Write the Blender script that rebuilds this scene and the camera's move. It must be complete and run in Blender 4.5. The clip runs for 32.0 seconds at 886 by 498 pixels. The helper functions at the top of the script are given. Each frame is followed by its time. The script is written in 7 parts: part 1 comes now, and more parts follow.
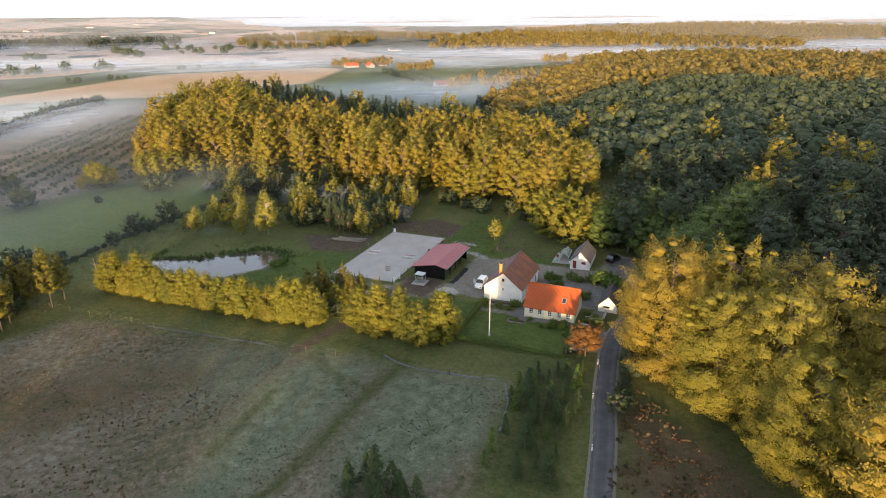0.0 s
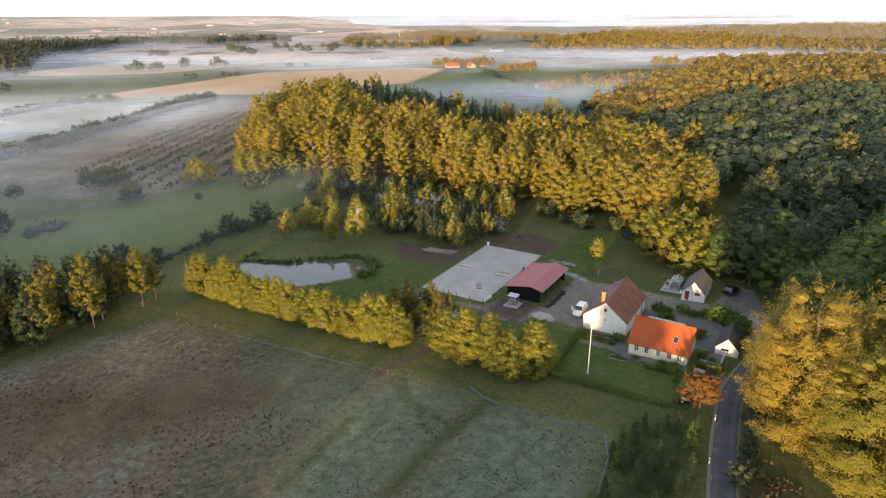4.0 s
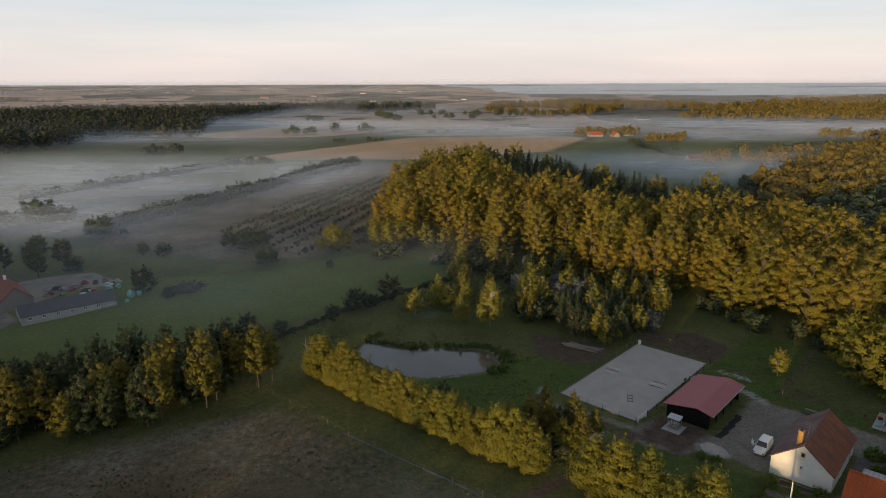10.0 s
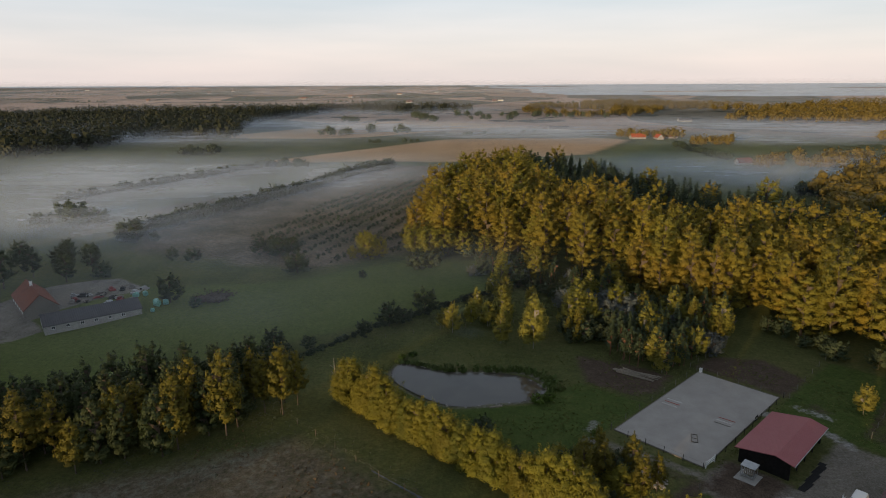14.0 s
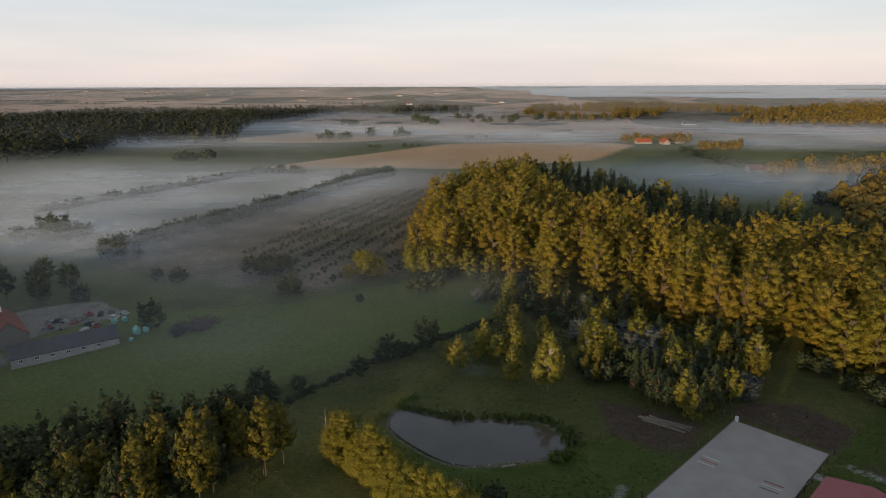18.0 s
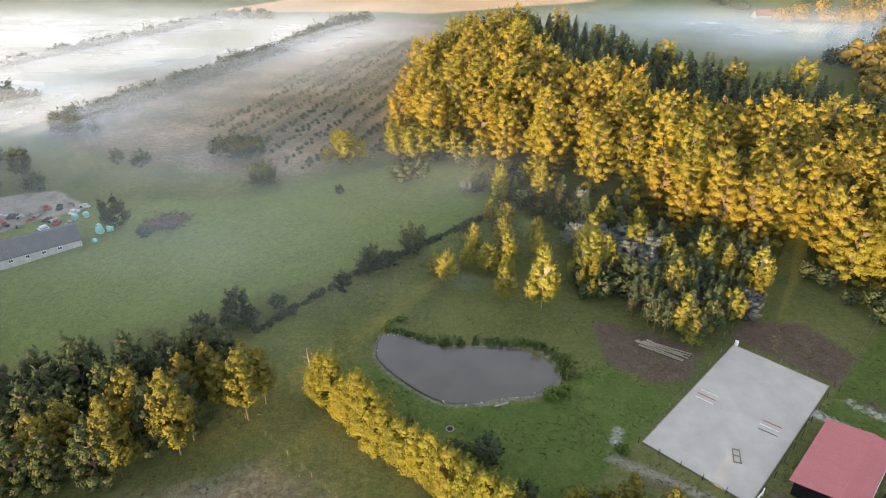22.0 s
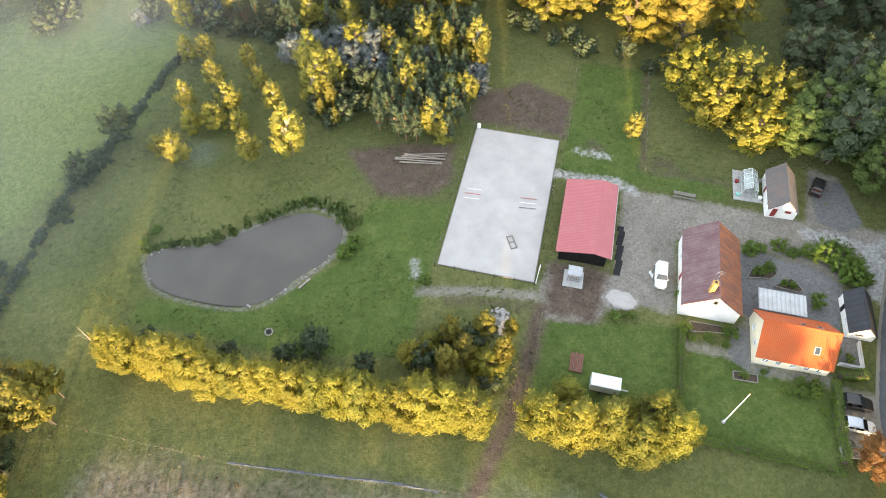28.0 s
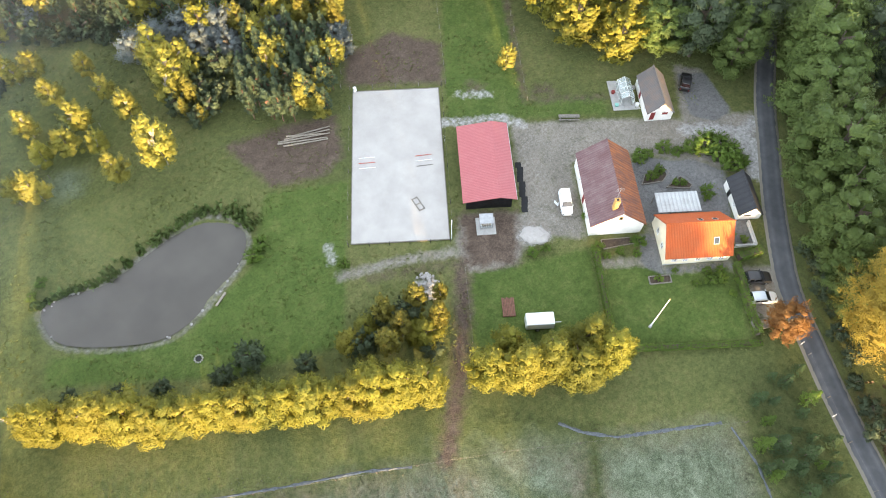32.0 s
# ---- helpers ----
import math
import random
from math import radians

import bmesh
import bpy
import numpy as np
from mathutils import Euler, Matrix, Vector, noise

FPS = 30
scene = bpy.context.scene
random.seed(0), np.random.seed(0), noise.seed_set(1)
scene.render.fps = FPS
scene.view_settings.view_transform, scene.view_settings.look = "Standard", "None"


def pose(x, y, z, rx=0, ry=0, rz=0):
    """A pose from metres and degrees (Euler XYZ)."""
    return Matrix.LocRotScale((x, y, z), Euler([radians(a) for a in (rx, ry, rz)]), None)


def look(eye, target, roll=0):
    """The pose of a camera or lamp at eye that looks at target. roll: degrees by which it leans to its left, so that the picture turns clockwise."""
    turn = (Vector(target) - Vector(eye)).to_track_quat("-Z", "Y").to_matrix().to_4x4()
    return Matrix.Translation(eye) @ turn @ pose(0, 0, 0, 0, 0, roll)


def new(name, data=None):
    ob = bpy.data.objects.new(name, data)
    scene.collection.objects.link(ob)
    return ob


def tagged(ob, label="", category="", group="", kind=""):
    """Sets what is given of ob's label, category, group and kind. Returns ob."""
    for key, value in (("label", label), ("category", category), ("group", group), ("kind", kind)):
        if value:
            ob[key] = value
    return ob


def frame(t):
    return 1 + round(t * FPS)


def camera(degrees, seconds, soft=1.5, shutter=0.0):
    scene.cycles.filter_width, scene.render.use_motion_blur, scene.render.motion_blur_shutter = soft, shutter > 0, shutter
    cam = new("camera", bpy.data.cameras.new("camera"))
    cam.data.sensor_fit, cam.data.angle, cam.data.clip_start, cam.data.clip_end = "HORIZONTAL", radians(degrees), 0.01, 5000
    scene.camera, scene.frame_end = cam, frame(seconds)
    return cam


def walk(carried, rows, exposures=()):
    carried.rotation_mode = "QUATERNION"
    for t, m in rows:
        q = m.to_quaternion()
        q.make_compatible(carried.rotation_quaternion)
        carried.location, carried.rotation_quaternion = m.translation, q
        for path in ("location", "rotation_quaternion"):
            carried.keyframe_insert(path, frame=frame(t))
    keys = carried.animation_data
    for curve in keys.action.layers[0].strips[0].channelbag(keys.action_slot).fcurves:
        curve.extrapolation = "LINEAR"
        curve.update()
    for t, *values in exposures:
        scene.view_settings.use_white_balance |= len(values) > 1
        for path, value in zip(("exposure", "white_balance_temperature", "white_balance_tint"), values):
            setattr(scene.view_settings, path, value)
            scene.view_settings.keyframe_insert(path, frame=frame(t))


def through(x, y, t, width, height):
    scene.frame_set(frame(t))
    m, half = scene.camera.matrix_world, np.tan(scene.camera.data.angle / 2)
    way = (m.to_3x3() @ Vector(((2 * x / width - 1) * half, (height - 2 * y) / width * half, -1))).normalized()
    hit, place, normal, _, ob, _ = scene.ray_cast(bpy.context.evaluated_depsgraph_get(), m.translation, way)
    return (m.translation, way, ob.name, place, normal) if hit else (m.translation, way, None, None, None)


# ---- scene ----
cam = camera(69.24, 32.0, soft=1.0)
PATH = [
    (0, (-1.66, -19.65, 55.72), (1.276, -10.742, 52.249), -0.25),
    (0.5, (-1.36, -18.46, 55.75), (1.498, -9.529, 52.283), -0.12),
    (1, (-1.06, -17.27, 55.79), (1.645, -8.286, 52.326), -0.20),
    (1.5, (-0.76, -16.06, 55.83), (1.754, -7.021, 52.362), -0.19),
    (2, (-0.48, -14.82, 55.84), (1.847, -5.738, 52.374), -0.20),
    (2.5, (-0.23, -13.54, 55.87), (1.917, -4.414, 52.398), -0.19),
    (3, (-0.01, -12.22, 55.90), (1.942, -3.051, 52.422), -0.21),
    (3.5, (0.15, -10.89, 55.91), (1.911, -1.679, 52.437), -0.15),
    (5.5, (0.51, -5.42, 56.08), (1.403, 3.913, 52.594), -0.13),
    (6, (0.55, -4.01, 56.10), (1.185, 5.342, 52.613), -0.09),
    (6.5, (0.57, -2.62, 56.07), (1.031, 6.741, 52.582), -0.07),
    (7, (0.56, -1.19, 56.03), (0.900, 8.174, 52.546), -0.07),
    (7.5, (0.51, 0.30, 56.04), (0.723, 9.692, 52.613), -0.09),
    (8, (0.41, 1.81, 56.08), (0.504, 11.275, 52.852), -0.11),
    (8.5, (0.30, 3.28, 56.12), (0.271, 12.841, 53.199), -0.17),
    (9, (0.17, 4.69, 56.12), (0.017, 14.348, 53.515), -0.20),
    (9.5, (0.01, 6.11, 56.13), (-0.275, 15.784, 53.594), -0.24),
    (10, (-0.17, 7.52, 56.13), (-0.579, 17.185, 53.593), -0.18),
    (10.5, (-0.36, 8.91, 56.12), (-0.891, 18.573, 53.588), -0.19),
    (11, (-0.56, 10.28, 56.10), (-1.184, 19.936, 53.566), -0.20),
    (11.5, (-0.78, 11.65, 56.10), (-1.478, 21.304, 53.567), -0.20),
    (12, (-1.01, 13.05, 56.10), (-1.778, 22.690, 53.569), -0.22),
    (12.5, (-1.26, 14.48, 56.08), (-2.105, 24.122, 53.549), -0.19),
    (13, (-1.51, 15.94, 56.04), (-2.436, 25.572, 53.514), -0.23),
    (13.5, (-1.75, 17.41, 56.00), (-2.689, 27.036, 53.473), -0.18),
    (14, (-1.99, 18.92, 55.96), (-2.931, 28.547, 53.438), -0.25),
    (14.5, (-2.25, 20.53, 55.98), (-3.190, 30.165, 53.463), -0.20),
    (16.5, (-3.37, 27.60, 56.38), (-4.307, 37.228, 53.861), -0.16),
    (17, (-3.67, 29.48, 56.71), (-4.614, 39.116, 54.185), -0.16),
    (17.5, (-4.00, 31.45, 57.29), (-4.932, 41.081, 54.766), -0.17),
    (18, (-4.31, 33.42, 58.12), (-5.250, 43.058, 55.610), -0.21),
    (18.5, (-4.65, 35.39, 59.13), (-5.590, 45.016, 56.590), -0.16),
    (19, (-4.99, 37.37, 60.26), (-5.925, 46.936, 57.512), -0.15),
    (19.5, (-5.32, 39.37, 61.48), (-6.238, 48.834, 58.381), -0.08),
    (20, (-5.60, 41.37, 62.71), (-6.513, 50.703, 59.241), 0.03),
    (20.5, (-5.88, 43.37, 63.97), (-6.781, 52.555, 60.127), 0.17),
    (21, (-6.19, 45.37, 65.24), (-7.079, 54.398, 61.028), 0.26),
    (21.5, (-6.53, 47.33, 66.46), (-7.392, 56.187, 61.905), 0.30),
    (22, (-6.85, 49.18, 67.60), (-7.432, 57.893, 62.725), 0.27),
    (22.5, (-7.16, 50.98, 68.69), (-7.405, 59.528, 63.506), 0.26),
    (23, (-7.46, 52.76, 69.74), (-7.371, 61.115, 64.250), 0.04),
    (23.5, (-7.72, 54.44, 70.80), (-7.305, 62.586, 65.023), 0.07),
    (24, (-7.93, 56.01, 71.94), (-7.204, 63.921, 65.864), 0.02),
    (24.5, (-8.06, 57.47, 73.15), (-7.047, 65.134, 66.801), 0.09),
    (25, (-8.13, 58.83, 74.44), (-6.854, 66.223, 67.820), 0.13),
    (25.5, (-8.15, 60.10, 75.78), (-6.642, 67.189, 68.892), 0.23),
    (27.5, (-8.02, 64.74, 81.21), (-5.669, 70.409, 73.323), -0.25),
    (28, (-7.93, 65.77, 82.43), (-5.286, 70.980, 74.321), -0.29),
    (28.5, (-7.78, 66.69, 83.47), (-4.891, 71.434, 75.157), -0.26),
    (29, (-7.58, 67.52, 84.27), (-4.530, 71.787, 75.755), -0.23),
    (29.5, (-7.35, 68.31, 84.81), (-4.200, 72.095, 76.110), -0.25),
    (30, (-7.12, 69.06, 85.14), (-3.777, 72.614, 76.414), -0.27),
    (30.5, (-6.93, 69.75, 85.31), (-3.559, 73.272, 76.585), -0.24),
    (31, (-6.77, 70.37, 85.38), (-3.401, 73.898, 76.648), -0.28),
    (31.5, (-6.66, 70.95, 85.40), (-3.286, 74.482, 76.669), -0.24),
    (32, (-6.55, 71.49, 85.40), (-3.182, 75.035, 76.682), -0.22),
]
walk(cam, [(t, look(eye, target, roll)) for t, eye, target, roll in PATH],
     exposures=((0, 1.6, 6560, 18), (6.0, 1.52, 6560, 18), (7.4, 1.5, 6560, 18), (8.0, 1.18, 6560, 17.5), (9.0, 0.1, 6550, 15), (12.0, 0.08, 6550, 15), (18.5, 0.06, 6550, 15), (19.2, 0.33, 6560, 15),
                (20.0, 1.0, 6620, 16), (21.0, 1.7, 6720, 15.5), (22.0, 2.1, 6800, 15.5), (24.0, 2.5, 6850, 14.5), (28.0, 2.85, 6650, 14), (32.0, 2.98, 6600, 14)))

# ---- world, sun and mist light ----
SUN_AZ = math.atan2(-0.48, -0.877)          # bearing of the low sun, from +y towards +x
SUN_EL = radians(4.4)
world = bpy.data.worlds.new("sky")
scene.world = world
world.use_nodes = True
wn = world.node_tree
sky = wn.nodes.new("ShaderNodeTexSky")
sky.sky_type = "NISHITA"
sky.sun_disc = False
sky.sun_elevation, sky.sun_rotation = SUN_EL, SUN_AZ
sky.air_density, sky.dust_density, sky.ozone_density = 1.0, 0.6, 1.5
# thin high veil of cloud: pale peach low down, pale blue overhead
vc = wn.nodes.new("ShaderNodeTexCoord")
vs = wn.nodes.new("ShaderNodeSeparateXYZ")
vr = wn.nodes.new("ShaderNodeValToRGB")
for el, p, c in zip([vr.color_ramp.elements[0], vr.color_ramp.elements[1], *[vr.color_ramp.elements.new(q) for q in (0.05, 0.11, 0.3)]], (0.0, 1.0, 0.05, 0.11, 0.3),
                    ((7.3, 6.7, 6.4), (1.8, 2.6, 3.5), (7.2, 7.0, 6.8), (6.0, 6.6, 6.9), (4.3, 5.2, 6.0))):
    el.position, el.color = p, (*c, 1)
vm = wn.nodes.new("ShaderNodeMix")
vm.data_type = "RGBA"
vm.inputs[0].default_value = 0.8
wn.links.new(vc.outputs["Generated"], vs.inputs[0])
wn.links.new(vs.outputs["Z"], vr.inputs["Fac"])
wn.links.new(sky.outputs["Color"], vm.inputs[6])
vp = wn.nodes.new("ShaderNodeMapping")
vp.inputs["Scale"].default_value = (1.0, 1.0, 9.0)
vz = wn.nodes.new("ShaderNodeTexNoise")
vz.inputs["Scale"].default_value, vz.inputs["Detail"].default_value = 2.2, 5.0
vq = wn.nodes.new("ShaderNodeValToRGB")
vq.color_ramp.elements[0].position, vq.color_ramp.elements[0].color = 0.35, (0.90, 0.925, 0.94, 1)
vq.color_ramp.elements[1].position, vq.color_ramp.elements[1].color = 0.68, (1.06, 1.03, 1.02, 1)
vx = wn.nodes.new("ShaderNodeMix")
vx.data_type, vx.blend_type = "RGBA", "MULTIPLY"
vx.inputs[0].default_value = 1.0
wn.links.new(vc.outputs["Generated"], vp.inputs["Vector"])
wn.links.new(vp.outputs["Vector"], vz.inputs["Vector"])
wn.links.new(vz.outputs["Fac"], vq.inputs["Fac"])
wn.links.new(vr.outputs["Color"], vx.inputs[6])
wn.links.new(vq.outputs["Color"], vx.inputs[7])
wn.links.new(vx.outputs[2], vm.inputs[7])
wn.links.new(vm.outputs[2], wn.nodes["Background"].inputs["Color"])
wn.nodes["Background"].inputs["Strength"].default_value = 0.128

sun_data = bpy.data.lights.new("sun", "SUN")
sun_data.energy, sun_data.angle, sun_data.color = 3.7, radians(0.6), (1.0, 0.72, 0.36)
sun = new("sun", sun_data)
to_sun = Vector((math.sin(SUN_AZ) * math.cos(SUN_EL), math.cos(SUN_AZ) * math.cos(SUN_EL), math.sin(SUN_EL)))
sun.matrix_world = look((0, 0, 300), Vector((0, 0, 300)) - to_sun)

# ---- plan: farm axes, terrain ----
FARM = (16.9, 116.5)
FA = radians(-40.3)
CA, SA = math.cos(FA), math.sin(FA)


def fw(a, b):
    """World x, y of a place in the farm's own axes."""
    return FARM[0] + a * CA - b * SA, FARM[1] + a * SA + b * CA


def to_farm(x, y):
    dx, dy = x - FARM[0], y - FARM[1]
    return dx * CA + dy * SA, -dx * SA + dy * CA


def ss(lo, hi, v):
    k = np.clip((np.asarray(v, float) - lo) / (hi - lo), 0, 1)
    return k * k * (3 - 2 * k)


def sdist(px, py, poly):
    """Signed distance to a closed outline, positive inside."""
    px, py = np.asarray(px, float), np.asarray(py, float)
    best = np.full(px.shape, 1e18)
    inside = np.zeros(px.shape, bool)
    n = len(poly)
    for i in range(n):
        (x0, y0), (x1, y1) = poly[i], poly[(i + 1) % n]
        ex, ey = x1 - x0, y1 - y0
        k = np.clip(((px - x0) * ex + (py - y0) * ey) / (ex * ex + ey * ey + 1e-12), 0, 1)
        best = np.minimum(best, (px - x0 - k * ex) ** 2 + (py - y0 - k * ey) ** 2)
        cross = ((y0 > py) != (y1 > py)) & (px < (x1 - x0) * (py - y0) / (y1 - y0 + 1e-12) + x0)
        inside ^= cross
    return np.where(inside, 1, -1) * np.sqrt(best)


def line_dist(px, py, pts):
    px, py = np.asarray(px, float), np.asarray(py, float)
    best = np.full(px.shape, 1e18)
    for (x0, y0), (x1, y1) in zip(pts[:-1], pts[1:]):
        ex, ey = x1 - x0, y1 - y0
        k = np.clip(((px - x0) * ex + (py - y0) * ey) / (ex * ex + ey * ey + 1e-12), 0, 1)
        best = np.minimum(best, (px - x0 - k * ex) ** 2 + (py - y0 - k * ey) ** 2)
    return np.sqrt(best)


def smooth_loop(pts, steps=4):
    out, n = [], len(pts)
    for i in range(n):
        p0, p1, p2, p3 = (np.array(pts[(i + k - 1) % n], float) for k in range(4))
        for s in range(steps):
            t = s / steps
            out.append(tuple(0.5 * (2 * p1 + (p2 - p0) * t + (2 * p0 - 5 * p1 + 4 * p2 - p3) * t * t + (3 * p1 - p0 - 3 * p2 + p3) * t ** 3)))
    return out


POND = smooth_loop([(-45, -8.5), (-41, -13.6), (-31, -14.4), (-24.5, -12.6), (-19.6, -6.4), (-16.4, -0.5), (-17.6, 4.8), (-24, 6.2), (-30, 1.2), (-36, -4.2), (-42, -6.2)])
ROAD = [(104, 120), (84, 62), (76, 38), (71.6, 25), (69.3, 15.5), (67.1, 6.5), (65.2, -2.3), (64.0, -10), (63.9, -15.5), (64.3, -20.5), (64.9, -26.7), (65.8, -34), (66.7, -40), (67.8, -50), (70, -70), (74, -120)]


def height(x, y):
    """Ground height at a place."""
    x, y = np.asarray(x, float), np.asarray(y, float)
    a, b = to_farm(x, y)
    z = 0.8 * ss(28, 58, a) - 4.2 * ss(30, 105, -x) * ss(260, 150, y) - 2.0 * ss(80, 220, -x)
    z = z + 8.0 * np.exp(-((x - 8) / 48) ** 2 - ((y - 312) / 75) ** 2)
    z = z + 7.0 * ss(150, 330, x) * ss(120, 330, y) * ss(700, 480, y)
    z = z + 3.0 * ss(330, 420, y) * ss(600, 430, y) * ss(-220, -60, x) * ss(120, 20, x)
    z = z + 5.0 * np.exp(-((x - 130) / 190) ** 2 - ((y - 640) / 90) ** 2)
    z = z + 19.0 * np.exp(-((x - 1000) / 620) ** 2 - ((y - 1180) / 170) ** 2)
    z = z + 34.0 * ss(1100, 5200, np.hypot(x, y))
    near = ss(900, 300, np.hypot(x, y - 100))
    z = z + near * (0.18 * np.sin(x * 0.11 + 1.3) * np.cos(y * 0.093) + 0.09 * np.sin(x * 0.31) * np.sin(y * 0.27 + 2))
    flat = np.clip(1 - np.maximum(0, np.maximum(np.abs(a - 7.5) - 8.5, np.abs(b - 15.5) - 16.5)) / 4, 0, 1)
    z = z * (1 - flat)
    pond = sdist(a, b, POND)
    z = z - 0.45 * ss(-3.0, 0.2, pond) - 0.9 * ss(0, 4, pond)
    return z


def gz(x, y):
    return float(height(x, y))


# ---- mesh helpers ----
def mesh_from(name, verts, faces, mat, smooth=False):
    me = bpy.data.meshes.new(name)
    me.from_pydata([tuple(v) for v in verts], [], [tuple(f) for f in faces])
    for m in (mat if isinstance(mat, (list, tuple)) else [mat]):
        me.materials.append(m)
    if smooth:
        me.polygons.foreach_set("use_smooth", [True] * len(me.polygons))
    me.update()
    return me


def quads_mesh(name, v, mat):
    """Mesh of loose quads from an array (n, 4, 3)."""
    n = len(v)
    me = bpy.data.meshes.new(name)
    me.vertices.add(n * 4)
    me.vertices.foreach_set("co", np.ascontiguousarray(v, dtype=np.float32).ravel())
    me.loops.add(n * 4)
    me.loops.foreach_set("vertex_index", np.arange(n * 4, dtype=np.int32))
    me.polygons.add(n)
    me.polygons.foreach_set("loop_start", np.arange(0, n * 4, 4, dtype=np.int32))
    me.polygons.foreach_set("loop_total", np.full(n, 4, dtype=np.int32))
    me.materials.append(mat)
    me.update(calc_edges=True)
    return me


def part(name, bm, mat, parent, label=""):
    """Links a bmesh (or a ready mesh) as one object under a thing or a part."""
    if isinstance(bm, bmesh.types.BMesh):
        me = bpy.data.meshes.new(name)
        bmesh.ops.recalc_face_normals(bm, faces=bm.faces)
        bm.to_mesh(me)
        bm.free()
        me.materials.append(mat)
    else:
        me = bm
    ob = new(name, me)
    ob.parent = parent
    if label:
        ob["label"] = label
    return ob


def thing(name, x, y, z, rz=0, label="", category="", group="", kind=""):
    ob = new(name)
    ob.empty_display_size = 0.3
    ob.matrix_basis = pose(x, y, z, 0, 0, rz)
    return tagged(ob, label, category, group, kind)


def box(bm, x0, x1, y0, y1, z0, z1, bevel=0.0):
    m = Matrix.LocRotScale(((x0 + x1) / 2, (y0 + y1) / 2, (z0 + z1) / 2), None, (abs(x1 - x0), abs(y1 - y0), abs(z1 - z0)))
    made = bmesh.ops.create_cube(bm, size=1, matrix=m)
    if bevel:
        edges = list({e for v in made["verts"] for e in v.link_edges})
        bmesh.ops.bevel(bm, geom=edges, offset=bevel, segments=2, affect="EDGES", profile=0.5)
    return bm


def boxes(*args, bevel=0.0):
    bm = bmesh.new()
    for a in args:
        box(bm, *a, bevel=bevel)
    return bm


def tube(bm, p0, p1, r0, r1=None, n=8):
    """A tapered round bar between two places."""
    p0, p1 = Vector(p0), Vector(p1)
    d = p1 - p0
    q = d.to_track_quat("Z", "Y").to_matrix().to_4x4()
    m = Matrix.Translation((p0 + p1) / 2) @ q
    bmesh.ops.create_cone(bm, cap_ends=True, segments=n, radius1=r0, radius2=r0 if r1 is None else r1, depth=d.length, matrix=m)
    return bm


def prism(bm, outline, z0, z1):
    """Upright slab from a plan outline."""
    lo = [bm.verts.new((x, y, z0)) for x, y in outline]
    hi = [bm.verts.new((x, y, z1)) for x, y in outline]
    n = len(outline)
    bm.faces.new(lo[::-1])
    bm.faces.new(hi)
    for i in range(n):
        bm.faces.new((lo[i], lo[(i + 1) % n], hi[(i + 1) % n], hi[i]))
    return bm


def slab(bm, corners, thick):
    """A flat plate from four corners, thickened downwards."""
    c = [Vector(p) for p in corners]
    nrm = (c[1] - c[0]).cross(c[3] - c[0]).normalized()
    if nrm.z < 0:
        nrm = -nrm
    top = [bm.verts.new(p) for p in c]
    bot = [bm.verts.new(p - nrm * thick) for p in c]
    bm.faces.new(top)
    bm.faces.new(bot[::-1])
    for i in range(len(c)):
        bm.faces.new((top[i], bot[i], bot[(i + 1) % len(c)], top[(i + 1) % len(c)]))
    return bm


